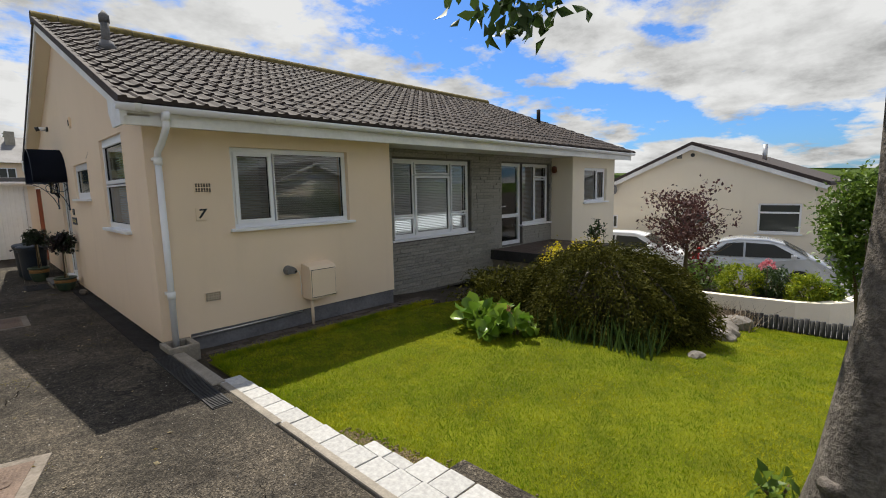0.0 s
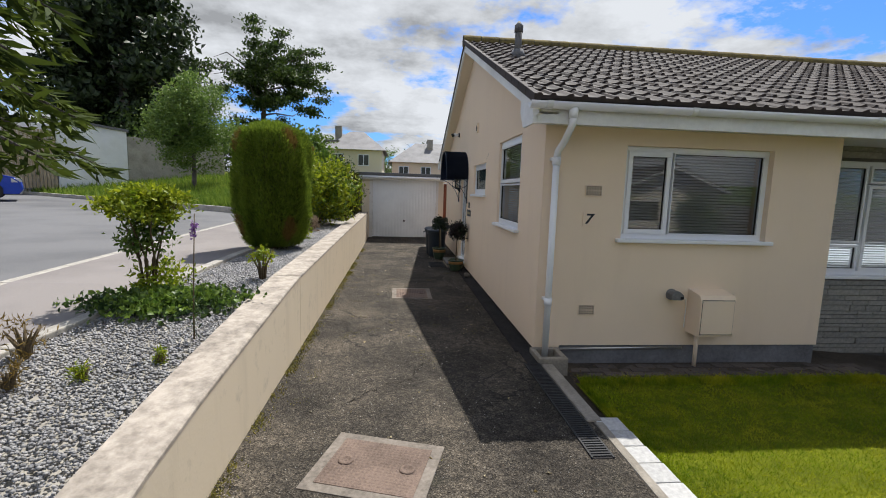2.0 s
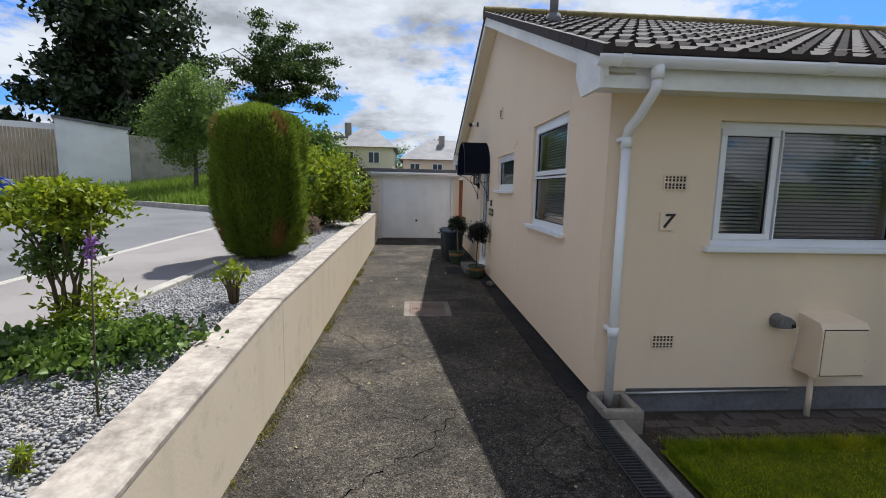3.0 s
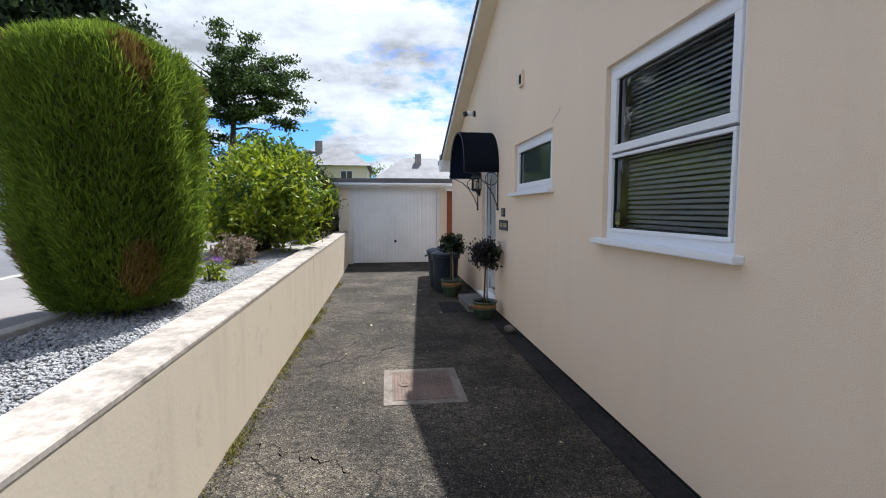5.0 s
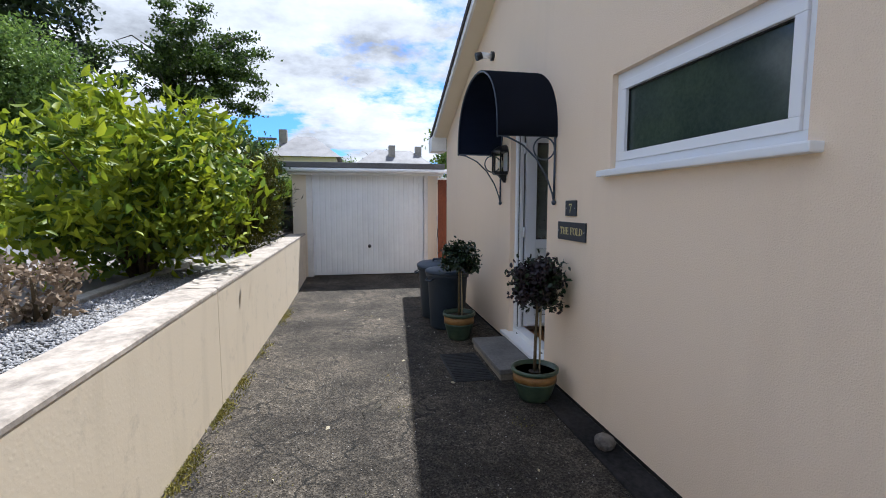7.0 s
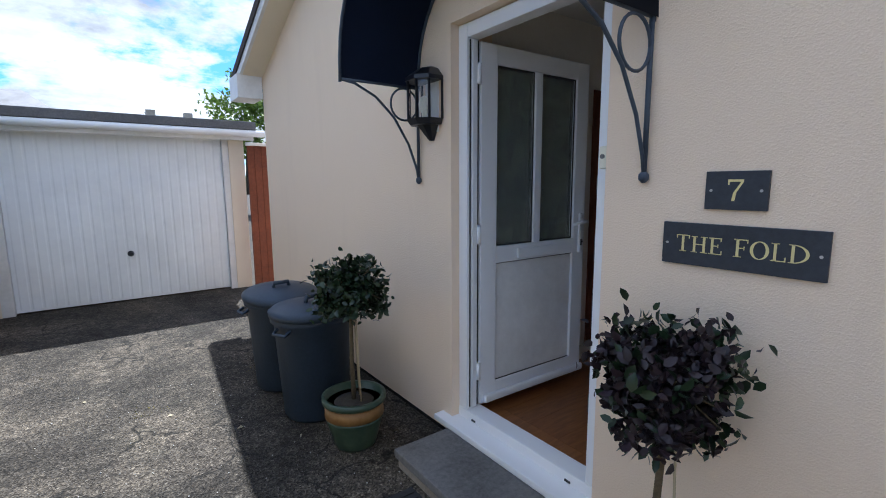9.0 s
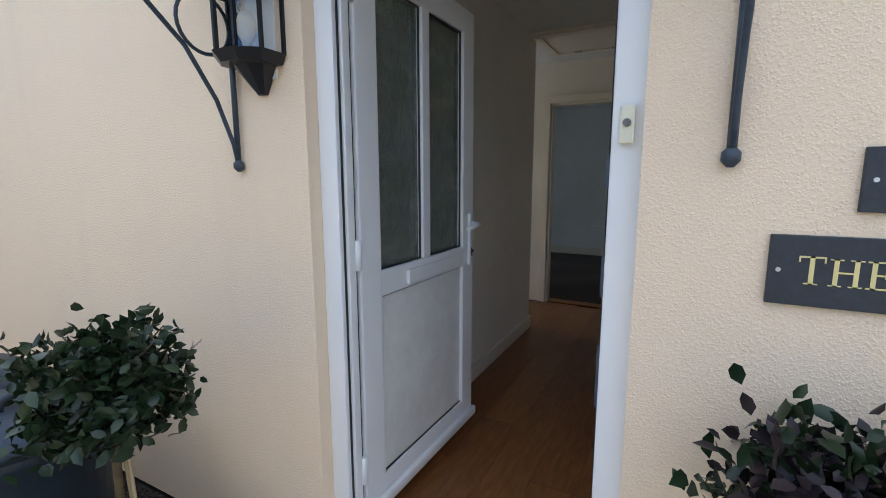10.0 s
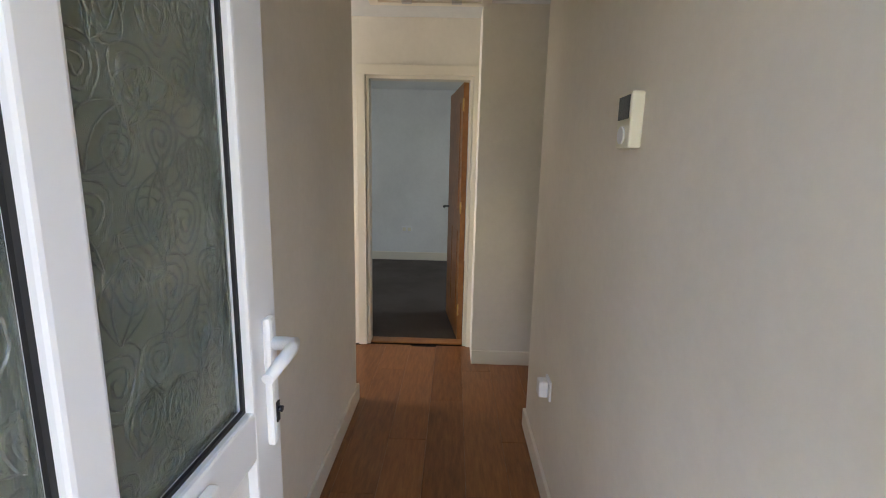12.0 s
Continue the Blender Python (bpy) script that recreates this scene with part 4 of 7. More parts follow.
oak.matrix_world = pose(3.63, 5.845, FZ + 0.012, 0, 0, 8)
sock = thing("wall_socket", "white double socket low on the far wall", "socket")
part("plate", box(B(), 6.635, 6.50, 0.545, 6.65, 6.65, 0.635, 0.004), "white", sock)
for y in (6.515, 6.59):
    part("insert", box(B(), 6.632, y, 0.565, 6.636, y + 0.045, 0.615), "ivory", sock)
swt = thing("light_switch", "white single light switch on the hall wall", "switch")
part("plate", box(B(), 0.452, 5.50, 1.297, 0.534, 5.518, 1.379, 0.006), "white", swt)
part("rocker", box(B(), 0.480, 5.517, 1.322, 0.505, 5.523, 1.354, 0.003), "white", swt)
for x in (0.463, 0.523):
    part("screw", tube(B(), [(x, 5.517, 1.338), (x, 5.520, 1.338)], 0.004, 8), "steel", swt)
th = thing("thermostat", "cream wall thermostat with a dark display", "thermostat")
part("body", box(B(), 1.235, 5.50, 1.570, 1.320, 5.53, 1.695, 0.006), "ivory", th)
part("display", box(B(), 1.245, 5.529, 1.635, 1.310, 5.532, 1.687), "screen", th)
part("dial", tube(B(), [(1.278, 5.529, 1.60), (1.278, 5.535, 1.60)], 0.02, 16), "white", th)
pl = thing("plug_in_unit", "small white plug-in unit low on the hall wall", "plug")
part("plate", box(B(), 1.90, 5.50, 0.58, 1.985, 5.51, 0.665, 0.004), "white", pl)
part("body", box(B(), 1.915, 5.51, 0.59, 1.97, 5.55, 0.66, 0.01), "white", pl)

# ---- front door ----
door = thing("door_1", "open white plastic front door with patterned glass", "door", "structure")
fr = B()
box(fr, 0.05, 5.42, 0.17, 0.13, 5.49, 2.235, 0.005)
box(fr, 0.05, 6.28, 0.17, 0.13, 6.35, 2.235, 0.005)
box(fr, 0.051, 5.49, 2.165, 0.129, 6.28, 2.234, 0.005)
box(fr, 0.045, 5.42, 0.13, 0.15, 6.35, 0.19, 0.006)
dframe = part("door_frame", fr, "white", door)
for x in (0.066, 0.118):
    part("frame_groove", box(B(), x, 6.2755, 0.20, x + 0.006, 6.284, 2.16), "gasket", dframe)
part("frame_rebate", box(B(), 0.078, 6.268, 0.20, 0.112, 6.283, 2.16, 0.004), "white", dframe)
part("weather_seal", box(B(), 0.060, 5.487, 0.20, 0.067, 5.494, 2.16), "gasket", dframe)
for z, h in ((1.40, 0.07), (1.14, 0.10), (0.86, 0.16), (0.5, 0.08)):
    part("lock_keep", box(B(), 0.058, 5.489, z, 0.082, 5.498, z + h, 0.002), "iron", dframe)
part("door_sill", box(B(), -0.065, 5.36, 0.10, 0.10, 6.44, 0.135, 0.008), "white", door)
for y in (5.56, 6.2):
    part("drain_slot", box(B(), 0.041, y, 0.145, 0.046, y + 0.03, 0.155), "gasket", door)
leaf = thing("leaf", "", "")
leaf.parent = door
LW, LH = 0.865, 1.96
lf = B()
box(lf, 0, -0.035, 0, 0.115, 0.035, LH, 0.006)
box(lf, LW - 0.108, -0.035, 0, LW, 0.035, LH, 0.006)
box(lf, 0.095, -0.034, LH - 0.10, LW - 0.095, 0.034, LH, 0.006)
box(lf, 0.095, -0.034, 0, LW - 0.095, 0.034, 0.11, 0.006)
box(lf, 0.095, -0.034, 0.80, LW - 0.095, 0.034, 0.895, 0.006)
box(lf, 0.404, -0.033, 0.895, 0.460, 0.033, LH - 0.10, 0.006)
part("stile_frame", lf, "white", leaf)
part("lower_panel", box(B(), 0.095, -0.018, 0.11, LW - 0.095, 0.018, 0.80), "white_matt", leaf)
for a, b in ((0.115, 0.404), (0.460, LW - 0.108)):
    part("glass", box(B(), a, -0.006, 0.895, b, 0.006, LH - 0.10), "obscure", leaf, "swirl-patterned obscure glass")
    g = B()
    rose = random.Random(int(a * 1000))
    rl = B()
    for i in range(4):
        for j in range(12):
            cx, cz = a + 0.035 + i * 0.082 + (0.04 if j % 2 else 0.0) + rose.uniform(-0.012, 0.012), 0.925 + j * 0.082 + rose.uniform(-0.015, 0.015)
            turn0, big = rose.uniform(0, 6.28), rose.uniform(0.032, 0.044)
            pts = []
            for k in range(64):
                th_ = turn0 + k * 0.30
                r_ = big * (0.12 + 0.88 * k / 63) * (1 + 0.10 * math.sin(3 * th_))
                px_, pz_ = cx + r_ * math.cos(th_), cz + 1.15 * r_ * math.sin(th_)
                if a + 0.009 < px_ < b - 0.009 and 0.907 < pz_ < LH - 0.112:
                    pts.append((px_, -0.0065, pz_))
            if len(pts) > 6:
                tube(rl, pts, 0.0017, 4)
            # a leaf and stem beside each bloom
            ang, ln = rose.uniform(0, 6.28), rose.uniform(0.06, 0.10)
            for bow in (-0.4, -0.15, 0.2, 0.4):
                pts = []
                for k in range(9):
                    q = k / 8
                    px_ = cx + math.cos(ang) * (big + ln * q) - math.sin(ang) * bow * ln * math.sin(math.pi * q)
                    pz_ = cz + math.sin(ang) * (big + ln * q) + math.cos(ang) * bow * ln * math.sin(math.pi * q)
                    if a + 0.009 < px_ < b - 0.009 and 0.907 < pz_ < LH - 0.112:
                        pts.append((px_, -0.0065, pz_))
                if len(pts) > 4:
                    tube(rl, pts, 0.0014, 4)
    part("rose_relief", rl, "obscure", leaf, "raised rose and leaf lines on the glass")
    for s in (-0.02, 0.014):
        box(g, a, s, 0.895, a + 0.007, s + 0.006, LH - 0.10)
        box(g, b - 0.007, s, 0.895, b, s + 0.006, LH - 0.10)
        box(g, a + 0.007, s, 0.895, b - 0.007, s + 0.006, 0.902)
        box(g, a + 0.007, s, LH - 0.107, b - 0.007, s + 0.006, LH - 0.10)
    part("gasket", g, "gasket", leaf)
g = B()
for s in (-0.024, 0.018):
    for x0, z0, x1, z1 in ((0.095, 0.11, 0.101, 0.80), (LW - 0.101, 0.11, LW - 0.095, 0.80), (0.101, 0.11, LW - 0.101, 0.114), (0.101, 0.796, LW - 0.101, 0.80)):
        box(g, x0, s, z0, x1, s + 0.006, z1)
part("panel_seal", g, "gasket", leaf)
lb = B()
box(lb, 0.27, -0.052, 0.815, 0.61, -0.035, 0.872, 0.005)
part("letter_plate", lb, "white", leaf)
part("weather_bar", box(B(), 0.02, -0.062, 0.005, LW, -0.034, 0.05, 0.012), "white", leaf)
part("drip_bar", box(B(), -0.02, 0.034, 0.0, LW, 0.05, 0.04, 0.006), "white", leaf)
for s in (-1, 1):
    pl_ = B()
    box(pl_, LW - 0.062, s * 0.042 - 0.008, 0.80, LW - 0.032, s * 0.042 + 0.008, 1.05, 0.008)
    hp_ = part("handle_plate", pl_, "white", leaf)
    hb = B()
    tube(hb, [(LW - 0.047, s * 0.045, 1.0), (LW - 0.047, s * 0.088, 1.0), (LW - 0.075, s * 0.092, 1.0), (LW - 0.16, s * 0.085, 0.985)], [0.013, 0.012, 0.012, 0.010], 10)
    part("lever", hb, "white", hp_)
    part("keyhole", box(B(), LW - 0.053, s * 0.0505 - 0.002, 0.845, LW - 0.041, s * 0.0505 + 0.002, 0.885), "black", hp_)
part("key_stub", tube(B(), [(LW - 0.047, -0.05, 0.87), (LW - 0.047, -0.060, 0.87)], 0.006, 8), "black", leaf)
for z in (0.15, 0.92, 1.75):
    part("hinge", tube(B(), [(-0.012, -0.034, z), (-0.012, -0.034, z + 0.10)], 0.013, 12), "white", leaf)
leaf.matrix_local = pose(0.135, 6.303, 0.20, 0, 0, -1.2)
bell = thing("doorbell", "cream plastic doorbell push on the door frame", "doorbell")
part("body", box(B(), 0.030, 5.440, 1.495, 0.05, 5.472, 1.578, 0.006), "ivory", bell)
part("button", tube(B(), [(0.031, 5.456, 1.54), (0.025, 5.456, 1.54)], 0.0085, 16), "step", bell)

step = thing("doorstep", "worn grey stone step below the front door", "step")
part("tread", box(B(), -0.40, 5.38, 0.052, -0.012, 6.32, 0.098, 0.010), "step", step)
part("riser", box(B(), -0.385, 5.40, -0.02, -0.014, 6.30, 0.052), "haunch", step)
mat_ = thing("doormat", "black ribbed rubber doormat on the tarmac", "mat")
part("pad", box(B(), -0.77, 5.42, 0.0, -0.42, 6.12, 0.010, 0.004), "log", mat_)
for k in range(17):
    part("rib", box(B(), -0.755, 5.435 + k * 0.04, 0.010, -0.435, 5.453 + k * 0.04, 0.016), "log", mat_)

# ---- canopy over the door ----
can = thing("door_canopy", "navy canvas barrel canopy over the front door", "canopy")
bm = B()
prof = [(5.95 - 0.70 * math.cos(math.pi * k / 24), 1.965 + 0.63 * math.sin(math.pi * k / 24) ** 0.8) for k in range(25)]
outer = [(bm.verts.new((0.0, y, z)), bm.verts.new((-0.48, y, z))) for y, z in prof]
for a, b in zip(outer, outer[1:]):
    bm.faces.new((a[0], b[0], b[1], a[1])).smooth = True
bmesh.ops.solidify(bm, geom=list(bm.faces), thickness=0.006)
part("cover", bm, "navy", can)
for x in (-0.478, -0.01):
    part("hoop", tube(B(), [(x, 5.95 + (y - 5.95) * 0.985, z - 0.012) for y, z in prof], 0.008, 8), "iron", can)
for y in (5.262, 6.638):
    br = B()
    tube(br, [(-0.016, y, 1.97), (-0.016, y, 1.47)], 0.009, 8)
    tube(br, [(-0.47, y, 1.965), (-0.40, y, 1.955), (-0.28, y, 1.90), (-0.17, y, 1.80), (-0.08, y, 1.66), (-0.03, y, 1.53), (-0.018, y, 1.47)], 0.007, 8)
    tube(br, [(-0.105 + 0.085 * math.cos(math.tau * k / 24), y, 1.875 + 0.085 * math.sin(math.tau * k / 24)) for k in range(25)], 0.006, 6)
    tube(br, [(-0.47, y, 1.968), (-0.01, y, 1.968)], 0.007, 8)
    lathe(br, [(0.006, -0.02), (0.017, -0.008), (0.017, 0.008), (0.006, 0.02)], (-0.016, y, 1.462), 12)
    part("bracket", br, "iron", can, "scrolled blue-grey iron bracket")

# ---- lantern ----
lan = thing("wall_lantern", "black half lantern with glass panes beside the door", "lantern")
LY = 6.515
hexa = [(-0.005, -0.098), (-0.090, -0.098), (-0.135, -0.042), (-0.135, 0.042), (-0.090, 0.098), (-0.005, 0.098)]
def hexslab(bm, z0, z1, s0, s1):
    lo = [bm.verts.new((x * s0, LY + y * s0, z0)) for x, y in hexa]
    hi = [bm.verts.new((x * s1, LY + y * s1, z1)) for x, y in hexa]
    bm.faces.new(lo[::-1]); bm.faces.new(hi)
    for i in range(6):
        bm.faces.new((lo[i], lo[(i + 1) % 6], hi[(i + 1) % 6], hi[i]))
    return bm
cap = hexslab(B(), 1.98, 2.00, 1.08, 1.08)
hexslab(cap, 2.00, 2.045, 1.05, 0.6)
hexslab(cap, 2.045, 2.06, 0.6, 0.25)
part("roof", cap, "black", lan)
bot = hexslab(B(), 1.755, 1.785, 0.9, 1.06)
hexslab(bot, 1.70, 1.755, 0.30, 0.62)
hexslab(bot, 1.675, 1.70, 0.15, 0.30)
part("base", bot, "black", lan)
for x, y in hexa:
    part("bar", box(B(), x * 0.97 - 0.005, LY + y * 0.97 - 0.005, 1.784, x * 0.97 + 0.005, LY + y * 0.97 + 0.005, 1.981), "black", lan)
for i in range(1, 4):
    (xa, ya), (xb, yb) = hexa[i], hexa[i + 1]
    g = B()
    g.faces.new([g.verts.new((x * 0.93, LY + y * 0.93, z)) for x, y, z in ((xa, ya, 1.786), (xb, yb, 1.786), (xb, yb, 1.979), (xa, ya, 1.979))])
    bmesh.ops.solidify(g, geom=list(g.faces), thickness=0.003)
    p = part("pane", g, "glass", lan)
    p.visible_shadow = False
part("back_plate", box(B(), -0.006, LY - 0.06, 1.72, 0.0, LY + 0.06, 2.03, 0.002), "white", lan)
part("bulb", lathe(B(), [(0.012, 0.0), (0.014, 0.03), (0.028, 0.06), (0.030, 0.085), (0.018, 0.115), (0.004, 0.122)], (-0.055, LY, 1.786), 14), "ivory", lan)

# ---- name plates ----
SIDE = Matrix(((0, 0, -1, 0), (-1, 0, 0, 0), (0, 1, 0, 0), (0, 0, 0, 1)))
GLYPH = {
    "T": (0.80, [(0.33, 0, 0.47, 1), (0.02, 0.94, 0.78, 1), (0.02, 0.78, 0.07, 0.94), (0.73, 0.78, 0.78, 0.94), (0.2, 0, 0.6, 0.045)]),
    "H": (0.95, [(0.12, 0, 0.26, 1), (0.69, 0, 0.83, 1), (0.26, 0.48, 0.69, 0.54), (0, 0, 0.38, 0.045), (0.57, 0, 0.95, 0.045), (0, 0.955, 0.38, 1), (0.57, 0.955, 0.95, 1)]),
    "E": (0.76, [(0.12, 0, 0.26, 1), (0, 0.945, 0.7, 1), (0.26, 0.48, 0.54, 0.54), (0, 0, 0.74, 0.055), (0.65, 0.8, 0.7, 0.945), (0.69, 0.055, 0.74, 0.24), (0.49, 0.41, 0.54, 0.62)]),
    "F": (0.72, [(0.12, 0, 0.26, 1), (0, 0.945, 0.7, 1), (0.26, 0.48, 0.54, 0.54), (0, 0, 0.4, 0.045), (0.65, 0.8, 0.7, 0.945), (0.49, 0.41, 0.54, 0.62)]),
    "L": (0.72, [(0.12, 0, 0.26, 1), (0, 0.955, 0.38, 1), (0, 0, 0.7, 0.055), (0.65, 0.055, 0.7, 0.26)]),
    "D": (0.94, [(0.12, 0, 0.26, 1), (0, 0, 0.26, 0.045), (0, 0.955, 0.26, 1)]),
    "O": (0.94, []),
    "7": (0.74, [(0.04, 0.89, 0.70, 1), (0.04, 0.74, 0.10, 0.89)]),
}


def capital(ch, tall, y, z, parent):
    """One serifed gold letter on the wall face, running from y towards the south; gives back its width."""
    wide, bars = GLYPH[ch]
    b = B()
    x0, x1 = -0.0135, -0.0121

    def slab(outline):
        prism(b, [(y - u * tall, z + v * tall) for u, v in outline], "x", x0, x1)
    for u0, v0, u1, v1 in bars:
        slab([(u0, v0), (u1, v0), (u1, v1), (u0, v1)])
    if ch in "OD":
        n, cu, ro, ri, vo, vi = (28, 0.47, 0.47, 0.31, 0.52, 0.47) if ch == "O" else (15, 0.22, 0.70, 0.55, 0.50, 0.45)
        arc = [math.tau * k / n for k in range(n + 1)] if ch == "O" else [math.pi * (k / n - 0.5) for k in range(n + 1)]
        for p, q in zip(arc, arc[1:]):
            slab([(cu + ro * math.cos(p), 0.5 + vo * math.sin(p)), (cu + ro * math.cos(q), 0.5 + vo * math.sin(q)), (cu + ri * math.cos(q), 0.5 + vi * math.sin(q)), (cu + ri * math.cos(p), 0.5 + vi * math.sin(p))])
    if ch == "7":
        slab([(0.60, 0.89), (0.70, 0.89), (0.42, 0.40), (0.36, 0.0), (0.22, 0.0), (0.30, 0.40)])
    part("letter" if ch != "7" else "numeral", b, "gold", parent)
    return wide * tall


p7 = thing("number_plate", "slate house-number plate with a gold seven", "sign")
part("plate", box(B(), -0.012, 4.898, 1.363, 0.0, 5.064, 1.475, 0.002), "slate", p7)
capital("7", 0.062, 4.981 + 0.023, 1.389, p7)
for y in (4.915, 5.047):
    part("screw", tube(B(), [(-0.011, y, 1.419), (-0.014, y, 1.419)], 0.0042, 10), "steel", p7)
pf = thing("name_plate", "slate name plate with gold capitals", "sign")
part("plate", box(B(), -0.012, 4.752, 1.186, 0.0, 5.185, 1.318, 0.002), "slate", pf)
along = 5.140
for ch in "THE FOLD":
    if ch == " ":
        along -= 0.026
        continue
    tall = 0.0525 if ch in "TF" else 0.050
    along -= capital(ch, tall, along, 1.228, pf) + 0.0045
for y in (4.768, 5.169):
    part("screw", tube(B(), [(-0.011, y, 1.252), (-0.014, y, 1.252)], 0.0042, 10), "steel", pf)

nt_ = thing("window_notice", "small yellow and black notice stuck inside the side window", "sign")
part("card", box(B(), 0.0555, 2.050, 1.345, 0.0575, 2.118, 1.450), "yellow", nt_)
part("band", box(B(), 0.0545, 2.050, 1.434, 0.0558, 2.118, 1.450), "black", nt_)
part("band", box(B(), 0.0545, 2.050, 1.345, 0.0558, 2.118, 1.352), "black", nt_)
for word, z, sz in (("NO", 1.420, 0.022), ("COLD", 1.399, 0.022), ("CALLERS", 1.380, 0.0135)):
    lettering("word", word, sz, "black", Matrix.Translation((0.0544, 2.084, z)) @ SIDE, nt_, 0.0003, 0.0, 0.0)

# ---- garage ----
gar = thing("garage", "flat-roofed garage with white up-and-over door", "garage")
GX0, GX1, GY = -2.72, 0.02, 10.86
part("wall", pierced(B(), "y", GY, GY + 0.2, GX0, GX1, 0.0, 2.12, [(-2.47, -0.165, -0.01, 2.08)]), "cream2", gar)
part("wall", box(B(), GX0, GY + 0.2, -0.1, GX0 + 0.2, 15.8, 2.12), "block", gar)
part("wall", box(B(), GX1 - 0.2, GY + 0.2, -0.1, GX1, 15.8, 2.12), "block", gar)
part("wall", box(B(), GX0, 15.8, -0.1, GX1, 16.0, 2.12), "block", gar)
part("roof", box(B(), GX0 - 0.12, GY - 0.20, 2.13, GX1 + 0.12, 16.1, 2.23, 0.01), "felt", gar)
part("fascia", box(B(), GX0 - 0.10, GY - 0.13, 2.0, GX1 + 0.10, GY - 0.101, 2.128, 0.004), "white_matt", gar)
part("gutter", tube(B(), [(GX0 - 0.12, GY - 0.18, 2.085), (GX1 + 0.22, GY - 0.18, 2.085)], 0.042, 14), "white", gar)
fr = B()
box(fr, -2.47, GY + 0.01, 0.05, -2.368, GY + 0.09, 2.08, 0.004)
box(fr, -0.239, GY + 0.01, 0.05, -0.165, GY + 0.09, 2.08, 0.004)
box(fr, -2.368, GY + 0.011, 2.025, -0.239, GY + 0.089, 2.08, 0.004)
part("door_frame", fr, "white_matt", gar)
gd = part("door", box(B(), -2.364, GY + 0.055, 0.095, -0.243, GY + 0.08, 2.02, 0.003), "garage_white", gar, "ribbed white steel door")
for k in range(21):
    x = -2.33 + k * 0.0995
    part("rib", prism(B(), [(x, GY + 0.055), (x + 0.012, GY + 0.050), (x + 0.075, GY + 0.050), (x + 0.087, GY + 0.055)], "z", 0.12, 1.99), "garage_white", gd)
kn = B()
lathe(kn, [(0.03, -0.008), (0.034, 0.0), (0.012, 0.006), (0.012, 0.03), (0.024, 0.04), (0.018, 0.052)], (0, 0, 0), 16)
bmesh.ops.transform(kn, matrix=Matrix.Translation((-1.306, GY + 0.04, 0.645)) @ Matrix.Rotation(radians(90), 4, "X"), verts=kn.verts)
part("handle", kn, "black", gd)
gp = thing("timber_gate", "red-brown stained closeboard gate beside the garage", "gate")
for k in range(4):
    part("board", box(B(), -0.02 + k * 0.085, 10.52, 0.02, 0.062 + k * 0.085, 10.545, 1.92, 0.003), "redwood", gp)
part("capping", box(B(), -0.03, 10.50, 1.92, 0.33, 10.56, 1.96, 0.004), "white_matt", gp)

# ---- dustbins ----
def dustbin(x, y, turn, tilt):
    t = thing("dustbin", "grey plastic dustbin with a clip-on lid", "dustbin", group="dustbins by the wall", at=(x, y, 0))
    b = B()
    lathe(b, [(0.19, 0.0), (0.20, 0.02), (0.235, 0.60), (0.255, 0.615), (0.255, 0.655), (0.245, 0.66)], n=32)
    part("body", b, "bin", t)
    l = B()
    lathe(l, [(0.262, 0.0), (0.266, 0.03), (0.24, 0.05), (0.10, 0.075), (0.0101, 0.078)], n=32)
    lid = part("lid", l, "bin", t)
    lid.matrix_local = pose(0, 0, 0.645, tilt, 0, 0)
    part("grip", tube(B(), [(-0.055, 0, 0.07), (-0.05, 0, 0.105), (0.05, 0, 0.105), (0.055, 0, 0.07)], 0.014, 8), "bin", lid)
    for s in (-1, 1):
        part("handle", tube(B(), [(s * 0.25, -0.05, 0.60), (s * 0.29, -0.045, 0.58), (s * 0.29, 0.045, 0.58), (s * 0.25, 0.05, 0.60)], 0.010, 8), "bin", t)
    t.rotation_euler = (0, 0, turn)
    return t


dustbin(-0.49, 7.16, 0.5, 0)
dustbin(-0.52, 7.70, 0.1, 5)


